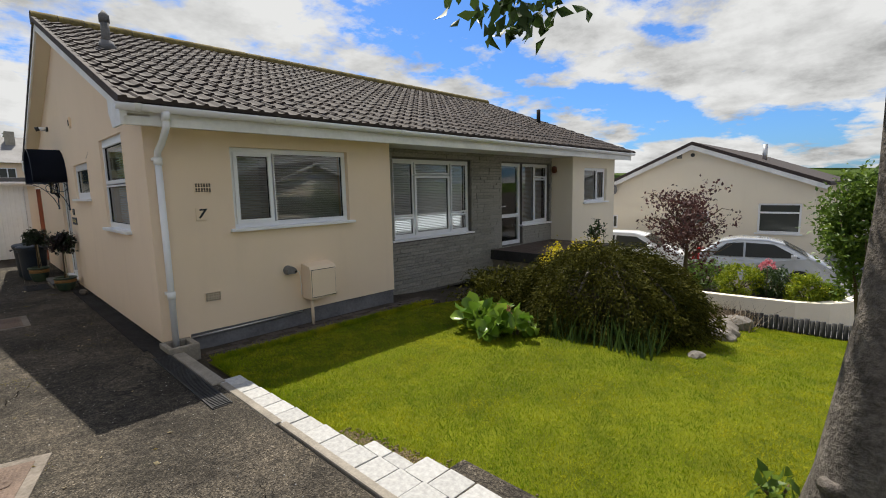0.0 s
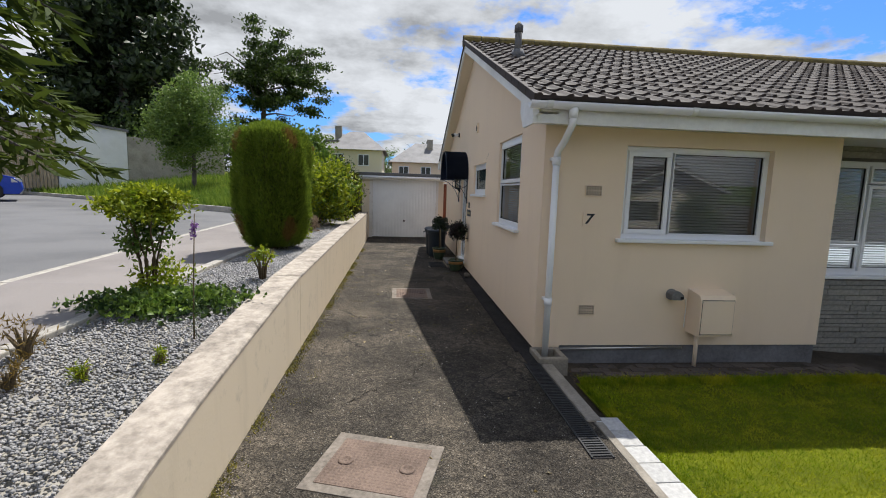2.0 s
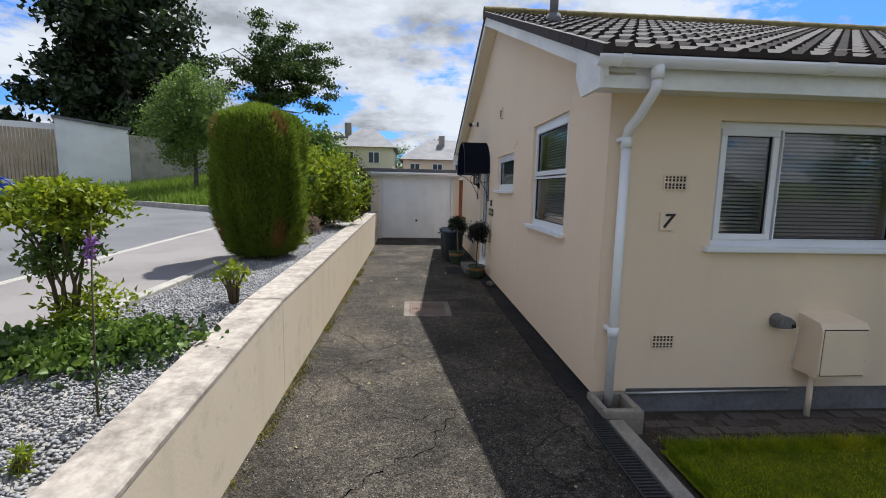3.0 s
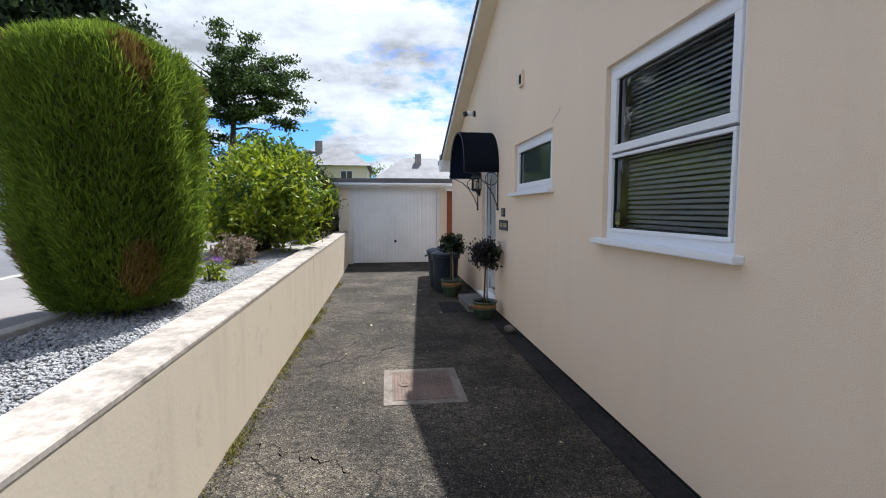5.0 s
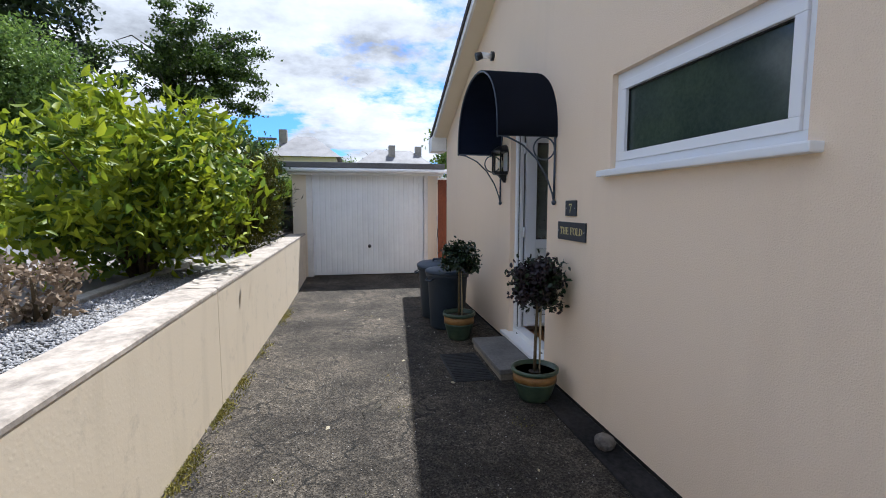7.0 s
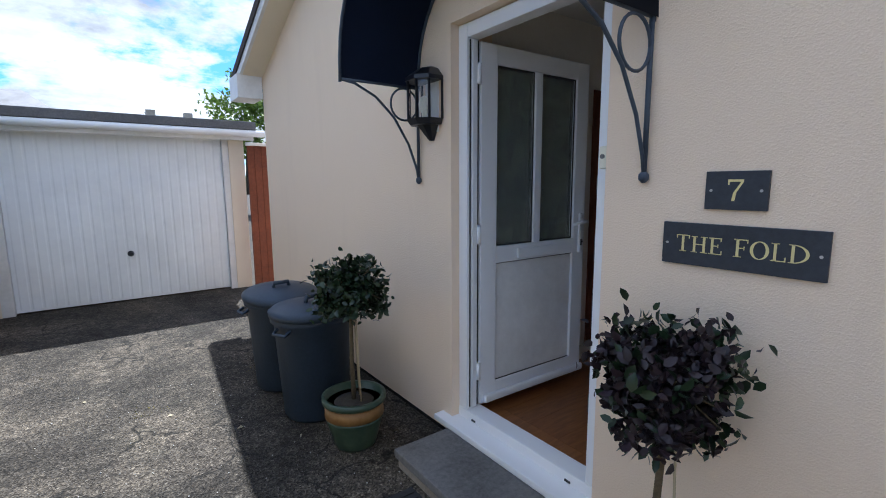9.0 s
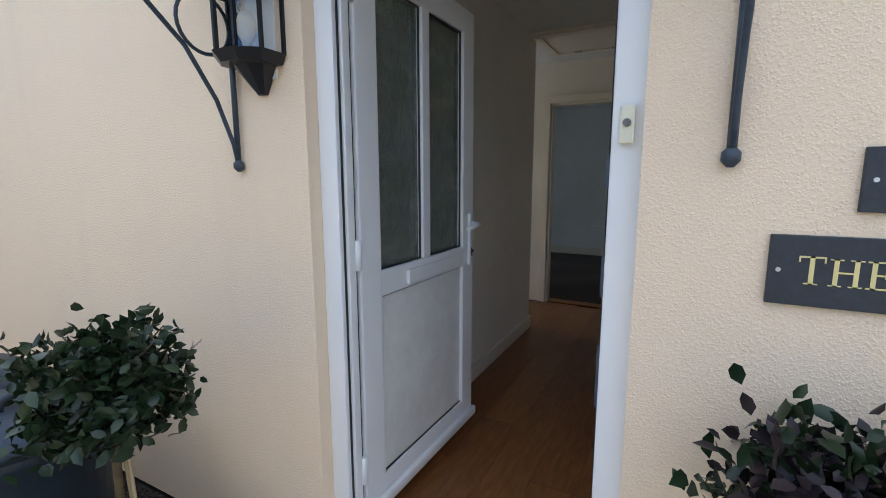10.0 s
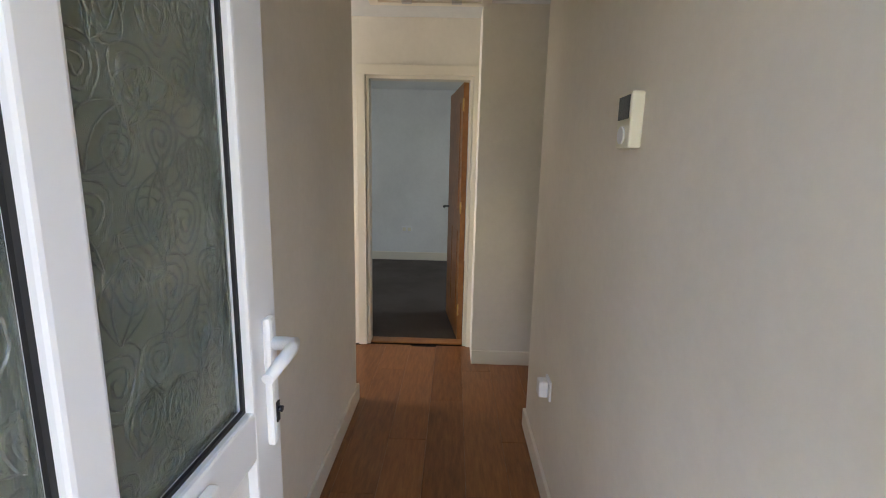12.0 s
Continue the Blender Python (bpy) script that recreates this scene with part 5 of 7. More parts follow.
# ---- potted standards ----
def potted(name, label, x, y, r, h, crown, crown_r, mat, n, seed, leaf_l, lean):
    t = thing(name, label, "potted plant", at=(x, y, 0))
    b = B()
    lathe(b, [(r * 0.68, 0), (r * 0.74, 0.02), (r * 0.98, h * 0.55), (r * 1.02, h * 0.62)], n=32)
    part("pot", b, "glaze", t)
    b = B()
    lathe(b, [(r * 1.02, h * 0.62), (r * 1.0, h * 0.86)], n=32)
    part("band", b, "terracotta", t)
    b = B()
    lathe(b, [(r * 1.0, h * 0.86), (r * 1.10, h * 0.90), (r * 1.10, h), (r * 0.97, h), (r * 0.95, h - 0.05), (0.01, h - 0.05)], n=32)
    part("rim", b, "glaze", t)
    b = B()
    lathe(b, [(r * 0.94, h - 0.06), (r * 0.94, h - 0.045), (0.01, h - 0.03)], n=24)
    part("compost", b, "soil", t)
    part("stem", tube(B(), [(0, 0, h - 0.05), (lean * 0.3, 0.01, h + 0.2), (lean * 0.8, 0.0, crown - 0.1), (lean, 0, crown)], [0.014, 0.012, 0.011, 0.007], 8), "stem", t)
    part("cane", tube(B(), [(0.05, 0.03, h - 0.05), (lean + 0.02, 0.02, crown - 0.05)], 0.005, 6), "cane", t)
    part("cane", tube(B(), [(0.02, -0.05, h - 0.05), (lean + 0.015, -0.02, crown - 0.08)], 0.004, 6), "cane", t)
    rng = random.Random(seed)
    for k in range(14):
        a, e = rng.uniform(0, math.tau), rng.uniform(-0.6, 0.8)
        d = Vector((math.cos(a), math.sin(a), e)) * crown_r * 0.8
        part("twig", tube(B(), [(lean, 0, crown - 0.06), (lean + d.x * 0.5, d.y * 0.5, crown + d.z * 0.4), (lean + d.x, d.y, crown + d.z)], [0.006, 0.004, 0.002], 5), "stem", t)
    leaves("foliage", cloud(seed, n, (lean, 0, crown), (crown_r, crown_r, crown_r * 0.95), 46, 0.17, 0.35), mat, leaf_l, leaf_l * 0.58, t, seed, 0.1, None, 0.12, rounded=True)
    return t


potted("potted_bay_tree", "clipped standard shrub in a green glazed pot", -0.46, 6.65, 0.16, 0.29, 0.90, 0.20, "leaf_bay", 2300, 5, 0.043, 0.0)
pps = potted("potted_purple_shrub", "purple-leaved standard shrub in a green glazed pot", -0.24, 5.03, 0.16, 0.24, 0.87, 0.19, "leaf_purple", 3000, 9, 0.036, 0.02)
leaves("green_foliage", cloud(15, 620, (0.0, 0.03, 0.88), (0.20, 0.20, 0.19), 34, 0.2, 0.35), "leaf_bay", 0.046, 0.026, pps, 16, 0.1, None, 0.12, rounded=True)

# ---- things on the walls ----
def airbrick(x, z):
    t = thing("air_brick", "cream painted clay air brick", "vent", group="air bricks")
    part("face", pierced(B(), "y", -0.012, -0.0035, x, x + 0.19, z, z + 0.115, [(x + 0.010 + i * 0.029, x + 0.032 + i * 0.029, z + 0.008 + j * 0.024 + (0.010 if j > 1 else 0), z + 0.027 + j * 0.024 + (0.010 if j > 1 else 0)) for i in range(6) for j in range(4)]), "cream", t)
    part("void", box(B(), x + 0.01, -0.003, z + 0.01, x + 0.18, -0.0005, z + 0.105), "plinth", t)


airbrick(0.458, 1.70)
airbrick(0.467, 0.415)
n7 = thing("door_number", "cream tile with a dark italic seven", "sign")
part("tile", box(B(), 0.450, -0.014, 1.385, 0.562, -0.001, 1.525, 0.003), "cream", n7)
lettering("numeral", "7", 0.15, "black", Matrix.Translation((0.506, -0.0150, 1.455)) @ Matrix.Rotation(radians(90), 4, "X") @ Matrix.Diagonal((1.15, 1, 1, 1)), n7, 0.003, 0.2, 0.003)
gas = thing("meter_box", "cream plastic gas meter box on the wall", "meter box")
part("body", prism(B(), [(0.0, 0.24), (-0.22, 0.24), (-0.23, 0.28), (-0.23, 0.63), (-0.20, 0.685), (0.0, 0.72)], "x", 1.72, 2.12), "cream", gas)
part("lid", box(B(), 1.74, -0.236, 0.27, 2.10, -0.229, 0.635, 0.003), "cream", gas)
part("seam", box(B(), 1.735, -0.2305, 0.262, 2.105, -0.228, 0.643), "plinth", gas)
part("pipe", tube(B(), [(1.80, -0.10, 0.25), (1.80, -0.10, -0.14)], 0.022, 12), "cream", gas)
fl = thing("boiler_flue", "grey plastic flue outlet on the wall", "flue")
part("cowl", prism(B(), [(1.465, 0.615), (1.465, 0.675), (1.490, 0.705), (1.550, 0.705), (1.595, 0.668), (1.600, 0.630), (1.575, 0.612)], "y", -0.115, -0.004), "step", fl, "rounded grey plastic cowl")
part("mouth", box(B(), 1.560, -0.119, 0.622, 1.596, -0.10, 0.652, 0.003), "plinth", fl)
part("collar", tube(B(), [(1.52, 0.0, 0.655), (1.52, -0.012, 0.655)], 0.062, 20), "step", fl)
part("cable", tube(B(), [(1.60, -0.10, 0.64), (1.64, -0.09, 0.62), (1.68, -0.04, 0.53), (1.70, -0.01, 0.40), (1.70, -0.008, 0.28)], 0.005, 6), "white", fl)
pp = thing("wall_pipe", "grey pipe clipped along the plinth", "pipe")
part("run", tube(B(), [(0.28, -0.005, 0.035), (1.70, -0.005, 0.05)], 0.013, 10), "steel", pp)
va = thing("gable_vent", "small cream louvre vent high on the gable", "vent")
part("frame", box(B(), -0.03, 4.15, 2.83, 0.0, 4.27, 3.0, 0.004), "cream", va)
part("opening", box(B(), -0.033, 4.17, 2.86, -0.029, 4.25, 2.96), "plinth", va)
sl = thing("security_light", "small black and white wall light high on the gable", "wall light")
part("base", tube(B(), [(0.0, 7.0, 3.10), (-0.03, 7.0, 3.10)], 0.05, 16), "black", sl)
part("barrel", tube(B(), [(-0.03, 7.0, 3.10), (-0.14, 7.0, 3.10)], 0.035, 14), "white", sl)
part("hood", tube(B(), [(-0.14, 7.0, 3.10), (-0.20, 7.0, 3.08)], [0.04, 0.045], 14), "black", sl)
tv = thing("roof_vent_pipe", "grey metal flue terminal through the roof", "flue")
ty = 2.72
tz = 2.60 + (ty + 0.42) * math.tan(PITCH)
part("flashing", tube(B(), [(0.33, ty, tz - 0.05), (0.33, ty, tz + 0.10)], [0.14, 0.085], 16), "felt", tv)
part("pipe", tube(B(), [(0.33, ty, tz), (0.33, ty, tz + 0.40)], 0.055, 16), "step", tv)
part("cap", lathe(B(), [(0.068, 0.0), (0.068, 0.10), (0.04, 0.13), (0.012, 0.17)], (0.33, ty, tz + 0.36), 16), "step", tv)
tv2 = thing("soil_vent", "dark vent pipe through the far roof", "flue")
part("pipe", tube(B(), [(11.0, 2.1, 3.5), (11.0, 2.1, 4.0)], 0.06, 12), "plinth", tv2)

# patio door, deck and bay porch of the far half
pd = thing("door_2", "white glazed patio door above the deck", "door", "structure")
f = B()
for a in ((7.09, 0.345, 7.17, 2.24), (7.85, 0.345, 7.93, 2.24), (7.17, 2.17, 7.85, 2.24), (7.17, 0.345, 7.85, 0.43), (7.17, 0.98, 7.85, 1.06)):
    box(f, a[0], 0.68, a[1], a[2], 0.75, a[3], 0.004)
part("door_frame", f, "white", pd)
for z0, z1 in ((0.43, 0.98), (1.06, 2.17)):
    p = part("pane", box(B(), 7.17, 0.712, z0, 7.85, 0.718, z1), "glass", pd)
    p.visible_shadow = False
part("handle", tube(B(), [(7.20, 0.68, 1.25), (7.20, 0.64, 1.25), (7.29, 0.64, 1.25)], 0.009, 8), "white", pd)
cu = thing("door_curtain", "pale net curtain behind the patio door", "curtain")
cb = B()
pts = [(7.12 + i * 0.02, 0.95 + 0.015 * math.sin(i * 1.3)) for i in range(41)]
lo = [cb.verts.new((x, y, 0.40)) for x, y in pts]
hi = [cb.verts.new((x, y, 2.25)) for x, y in pts]
for i in range(40):
    cb.faces.new((lo[i], lo[i + 1], hi[i + 1], hi[i])).smooth = True
bmesh.ops.solidify(cb, geom=list(cb.faces), thickness=0.002)
part("cloth", cb, "slat", cu)
deck = thing("deck", "raised dark timber deck before the patio door", "deck")
for k in range(10):
    part("board", box(B(), 6.70, -1.10 + k * 0.17, 0.28, 9.23, -0.94 + k * 0.17, 0.31, 0.003), "deckwood", deck)
part("edge_beam", box(B(), 6.66, -1.14, 0.10, 6.70, 0.60, 0.315, 0.004), "log", deck)
part("edge_beam", box(B(), 6.70, -1.14, 0.10, 9.23, -1.10, 0.315, 0.004), "log", deck)
part("base", box(B(), 6.75, -1.05, -0.9, 9.2, 0.60, 0.28), "haunch", deck)
pl2 = thing("porch_light", "small brown wall light beside the patio door", "wall light")
part("shade", lathe(B(), [(0.04, 0), (0.07, 0.05), (0.06, 0.16), (0.02, 0.18)], (9.18, 0.48, 2.02), 12), "redwood", pl2)
part("plate", box(B(), 9.21, 0.45, 2.05, 9.25, 0.51, 2.15), "redwood", pl2)

# ---- front garden ----
gx = [0.24, 0.6, 1.5, 2.4, 3.2, 4, 4.8, 5.5, 6.3, 7.1]
gy = [-9, -8, -7, -6, -5, -4, -3, -2, -1.2, -0.62]
turf = solid("lawn", sheet(B(), gx, gy, lambda x, y: lawn(x)), "turf", "mown lawn, sunlit and slightly parched, before the bungalow", "lawn", "structure")
rng = np.random.default_rng(11)
n = 330000
px, py = 0.26 + 6.8 * rng.random(n) ** 1.35, rng.uniform(-7.5, -0.66, n)
pz = np.interp(px, [0, 3.2, 5.5, 8.5], [-0.09, -0.09, -0.30, -0.85])
tagged(blades("grass", np.stack([px, py, pz - 0.003], 1), "grass", 0.026, 0.0055, None, 3, 0.6), "short mown grass blades of the lawn", "grass", kind="stuff")
ne = 11000
ey = -0.60 + rng.normal(0, 0.045, ne)
tagged(blades("edge_tufts", np.stack([rng.uniform(0.30, 3.6, ne), ey, np.full(ne, -0.092)], 1), "grass", 0.050, 0.006, None, 5, 0.5), "ragged longer grass along the brick path", "grass", kind="stuff")
tagged(blades("edge_tufts", np.stack([0.285 + np.abs(rng.normal(0, 0.03, 7000)), rng.uniform(-4.6, -0.66, 7000), np.full(7000, -0.092)], 1), "grass", 0.050, 0.006, None, 6, 0.5), "ragged longer grass along the paving blocks", "grass", kind="stuff")
xs2 = [7.1, 8.5, 10, 12, 14, 18, 24, 40]
solid("neighbour_drive", sheet(B(), xs2, [-12, -8, -4, 0, 4, 12], lambda x, y: lawn(x) + 0.02), "road", "grey tarmac of the neighbouring drive lower down", "driveway", "structure")

rb = np.random.default_rng(29)
tagged(stones("path_soil", np.stack([rb.uniform(0.28, 3.6, 2600), -0.62 + np.abs(rb.normal(0, 0.16, 2600)) * 0.9, np.full(2600, -0.128)], 1), rb.uniform(0.005, 0.016, 2600), "crumbs", None, 9), "loose brown soil spilled over the brick path", "earth", kind="stuff")
nb = 2600
by = rb.uniform(-5.0, -2.9, nb)
bx_ = 0.32 + np.clip((-2.9 - by) * 0.16, 0, 0.34) + np.abs(rb.normal(0, 0.06, nb))
tagged(stones("bare_earth", np.stack([bx_, by, np.full(nb, -0.085)], 1), rb.uniform(0.006, 0.018, nb), "crumbs", None, 8), "crumbled brown earth along the lawn edge", "earth", kind="stuff")

# brick path against the wall and pale pavers along the drive
path = thing("path_bricks", "dark mossy brick path along the foot of the wall", "path", "structure")
bshape = box(B(), -0.105, -0.05, -0.03, 0.105, 0.05, 0.03, 0.006)
bme = mesh_of(bshape, "brick", "brick")
rr = random.Random(4)
for j in range(5):
    for i in range(16 if j < 4 else 14):
        o = new("brick", bme)
        o.parent = path
        o.matrix_local = pose(0.34 + i * 0.225 + (0.11 if j % 2 else 0), -0.09 - j * 0.108, -0.165 + rr.uniform(-0.008, 0.008), rr.uniform(-2, 2), rr.uniform(-2, 2), rr.uniform(-2, 2))
pavers = thing("lawn_edging", "pale grey paving blocks edging the lawn", "edging", "structure")
pme = mesh_of(box(B(), -0.098, -0.098, -0.04, 0.098, 0.098, 0.02, 0.008), "paver", "paver")
pme2 = mesh_of(box(B(), -0.048, -0.098, -0.04, 0.048, 0.098, 0.02, 0.008), "paver_half", "paver")
for i in range(16):
    y = -1.56 - i * 0.2015
    x = 0.140 + 0.0045 * i
    o = new("paver", pme)
    o.parent = pavers
    o.matrix_local = pose(x, y, -0.015 + rr.uniform(-0.003, 0.003), rr.uniform(-0.8, 0.8), rr.uniform(-0.8, 0.8), -1.2 + rr.uniform(-0.8, 0.8))
    if i > 8:
        o = new("paver", pme if i > 10 else pme2)
        o.parent = pavers
        o.matrix_local = pose(x + (0.20 if i > 10 else 0.15), y - 0.03, -0.02 + rr.uniform(-0.003, 0.003), 0, 0, -1.2 + rr.uniform(-1, 1))
ed = thing("drive_edging", "old concrete edging beside the drain", "edging", "structure")
for y0, y1, x0, x1 in ((-1.52, -0.38, -0.03, 0.09), (-2.6, -1.54, 0.02, 0.085), (-3.9, -2.62, 0.04, 0.10)):
    part("kerb", box(B(), x0, y0, -0.15, x1, y1, 0.012, 0.012), "haunch", ed)
drain = thing("drain_channel", "black plastic drain channel with a slotted grate", "drain")
part("channel", box(B(), -0.20, -2.0, -0.01, -0.045, -0.36, 0.004), "plinth", drain)
for i in range(54):
    part("bar", box(B(), -0.19, -1.98 + i * 0.03, 0.004, -0.055, -1.966 + i * 0.03, 0.012), "log", drain)
for x in (-0.20, -0.055):
    part("rail", box(B(), x, -2.0, 0.004, x + 0.012, -0.36, 0.013), "log", drain)
strip = thing("drain_gutter", "dark concrete channel along the foot of the gable wall", "drain", "structure")
part("bed", box(B(), -0.16, -0.36, -0.01, -0.002, 5.2, 0.006), "plinth", strip)
part("lip", box(B(), -0.20, 0.0, -0.01, -0.162, 5.0, 0.012, 0.005), "plinth", strip)


st = B()
bmesh.ops.create_icosphere(st, subdivisions=2, radius=0.062)
for v in st.verts:
    v.co *= 1 + 0.5 * noise.noise(v.co * 9.0)
    v.co.z *= 0.85
bmesh.ops.translate(st, verts=st.verts, vec=(-0.115, 4.26, 0.045))
solid("loose_stone", st, "rock", "loose grey stone lying in the wall channel", "rock")

# inspection covers set in the drive
def cover(name, label, x0, y0, x1, y1, turn):
    t = thing(name, label, "manhole cover", at=((x0 + x1) / 2, (y0 + y1) / 2, 0))
    w, h = (x1 - x0) / 2, (y1 - y0) / 2
    part("surround", box(B(), -w, -h, -0.03, w, h, 0.006, 0.003), "mh_mortar", t)
    part("tray", box(B(), -w + 0.07, -h + 0.07, -0.02, w - 0.07, h - 0.07, 0.010, 0.003), "cover", t)
    nx, ny = int((2 * w - 0.16) / 0.028), int((2 * h - 0.16) / 0.028)
    v, f = [], []
    for i in range(nx):
        for j in range(ny):
            cx, cy = -w + 0.09 + i * 0.028, -h + 0.09 + j * 0.028
            k = len(v)
            v += [(cx - 0.010, cy - 0.010, 0.010), (cx + 0.010, cy - 0.010, 0.010), (cx + 0.010, cy + 0.010, 0.010), (cx - 0.010, cy + 0.010, 0.010), (cx, cy, 0.019)]
            f += [(k, k + 1, k + 4), (k + 1, k + 2, k + 4), (k + 2, k + 3, k + 4), (k + 3, k, k + 4)]
    tagged(soup("studs", np.array(v), np.array(f), "cover", t), kind="stuff")
    for s in (-1, 1):
        part("key_socket", lathe(B(), [(0.05, 0.009), (0.05, 0.016), (0.03, 0.017), (0.028, 0.012), (0.002, 0.012)], (s * (w - 0.17), 0, 0), 16), "cover", t)
    t.rotation_euler = (0, 0, radians(turn))


cover("manhole_cover", "rusty cast manhole cover in a mortar surround", -1.965, -2.33, -1.225, -1.70, -17)
cover("inspection_cover", "worn inspection cover in a pale mortar surround", -1.57, 2.39, -0.93, 3.15, 0)


# ---- planting helpers ----
def limb_set(parent, base, top, spread, n, r, mat, seed, kink=0.25, rise=0.45):
    rg = random.Random(seed)
    for k in range(n):
        a = math.tau * k / n + rg.uniform(-0.4, 0.4)
        z = rg.uniform(0.35, 1.0)
        p0 = Vector(base).lerp(Vector(top), z * 0.8)
        d = Vector((math.cos(a) * spread, math.sin(a) * spread, (Vector(top) - Vector(base)).length * rg.uniform(0.05, rise)))
        pts = [p0, p0 + d * 0.4 + Vector((rg.uniform(-kink, kink), rg.uniform(-kink, kink), 0)) * spread * 0.4, p0 + d * 0.75 + Vector((0, 0, rg.uniform(-0.1, 0.2) * spread)), p0 + d]
        part("limb", tube(B(), pts, [r, r * 0.7, r * 0.45, r * 0.15], 7), mat, parent)


def shrub(name, label, x, y, z, radii, mat, n, leaf, seed, stems=7, clumps=50, tight=0.15, shell=0.45, lift=0.3, width=0.5, mid=None, stem_mat="stem", lo=-1.0, rounded=False):
    t = thing(name, label, "shrub", at=(x, y, z))
    rg = random.Random(seed)
    c = radii[2] if mid is None else mid
    for k in range(stems):
        a = math.tau * k / stems + rg.uniform(-0.3, 0.3)
        e = Vector((math.cos(a) * radii[0] * 0.7, math.sin(a) * radii[1] * 0.7, c + radii[2] * rg.uniform(-0.2, 0.7)))
        part("stem", tube(B(), [(e.x * 0.08, e.y * 0.08, -0.04), (e.x * 0.35, e.y * 0.35, e.z * 0.5), tuple(e)], [0.018, 0.012, 0.004], 6), stem_mat, t)
    leaves("foliage", cloud(seed, n, (0, 0, c), radii, clumps, tight, shell, lo=lo), mat, leaf, leaf * width, t, seed + 1, lift, rounded=rounded)
    return t


def tree(name, label, x, y, z, h, trunk_r, crown_c, crown_r, mat, n, leaf, seed, limbs=9, clumps=70, tight=0.12, shell=0.35, bark="bark", lean=(0, 0), flat=0.8, kids=1.0, rise=0.45):
    t = thing(name, label, "tree", at=(x, y, z))
    top = (lean[0], lean[1], h * 0.9)
    pts = [(lean[0] * s ** 1.5 + 0.03 * math.sin(7 * s + seed), lean[1] * s ** 1.5 + 0.03 * math.cos(5 * s + seed), -0.1 + (h * 0.9 + 0.1) * s) for s in (0, 0.06, 0.2, 0.4, 0.6, 0.8, 1)]
    part("trunk", tube(B(), pts, [trunk_r * q for q in (1.45, 1.12, 1.0, 0.85, 0.6, 0.35, 0.12)], 14), bark, t)
    limb_set(t, (0, 0, h * 0.15), top, max(crown_r[0], crown_r[1]) * 0.8, limbs, trunk_r * 0.36 * kids, bark, seed, rise=rise)
    leaves("crown", cloud(seed, n, crown_c, crown_r, clumps, tight, shell, flat), mat, leaf, leaf * 0.55, t, seed + 5, 0.1)
    return t


# ---- lawn tree whose bough hangs over the view ----
ft = thing("cherry_tree", "grey-barked garden tree standing in the lawn", "tree", at=(1.53, -5.715, -0.08))
part("trunk", tube(B(), [(0, 0.02, -0.1), (0, 0.02, 0.06), (0.0, 0.01, 0.3), (0.0, 0.0, 0.6), (0.0, -0.04, 1.1), (0.0, -0.06, 1.7), (0.02, -0.05, 2.3), (0.0, 0.0, 3.2), (-0.1, 0.2, 4.4)], [0.26, 0.23, 0.185, 0.155, 0.13, 0.118, 0.11, 0.10, 0.05], 22), "bark", ft)
part("knot", lathe(B(), [(0.075, -0.03), (0.06, 0.01), (0.035, 0.025), (0.004, 0.012)], (-0.13, 0.10, 0.30), 12), "bark", ft)
part("bough", tube(B(), [(0.0, 0.0, 2.9), (-0.15, 0.6, 3.25), (-0.3, 1.2, 3.2), (-0.45, 1.7, 3.0), (-0.5, 1.85, 2.86)], [0.06, 0.045, 0.03, 0.015, 0.006], 8), "bark", ft)
limb_set(ft, (0, 0, 2.6), (-0.1, 0.2, 4.3), 1.4, 7, 0.04, "bark", 3)
tagged(leaves("spray", cloud(21, 110, (-0.50, 1.72, 2.80), (0.30, 0.34, 0.16), 12, 0.22, 0.2), "leaf_dark", 0.12, 0.06, ft, 8, -0.6), kind="stuff")
tagged(leaves("spray", cloud(23, 900, (-0.25, 1.05, 3.5), (0.9, 0.9, 0.4), 30, 0.2, 0.2), "leaf_dark", 0.11, 0.055, ft, 9, -0.3), kind="stuff")
leaves("crown", cloud(22, 2600, (-0.05, 0.1, 4.3), (1.7, 1.7, 0.9), 60, 0.14, 0.3), "leaf_mid", 0.11, 0.055, ft, 10, -0.2)
shrub("tree_base_plant", "broad-leaved plants at the foot of the tree", 1.51, -5.39, -0.09, (0.20, 0.14, 0.10), "leaf_mid", 44, 0.11, 31, 3, 10, 0.3, 0.2, 0.4, 0.45)

# weeping conifer mound
cm = thing("weeping_conifer", "dense mounded dark weeping conifer on the lawn", "shrub", at=(4.44, -3.10, -0.15))
part("trunk", tube(B(), [(0, 0, -0.05), (0.05, 0, 0.4), (0, 0.05, 0.75)], [0.07, 0.05, 0.03], 10), "bark", cm)
rg = np.random.default_rng(5)
n = 60000
az, el = rg.uniform(0, math.tau, n), np.arcsin(rg.uniform(0.02, 1.0, n) ** 0.9)
ru = 0.80 + 0.20 * rg.random(n) + 0.06 * np.sin(az * 7) + 0.05 * np.sin(az * 13 + el * 9)
pts = np.stack([np.cos(az) * np.cos(el) * 1.12 * ru, np.sin(az) * np.cos(el) * 1.28 * ru, np.sin(el) * 1.03 * ru], 1)
ax = np.stack([np.cos(az), np.sin(az), -0.75 + 0.9 * np.sin(el)], 1) * 1.3
leaves("sprays", pts, "needle_dark", 0.055, 0.015, cm, 6, -0.2, ax, 0.15, 0.8)
pts2 = pts[rg.integers(0, n, 7000)] * rg.uniform(0.6, 0.88, (7000, 1))
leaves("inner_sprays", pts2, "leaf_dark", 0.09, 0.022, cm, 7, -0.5)
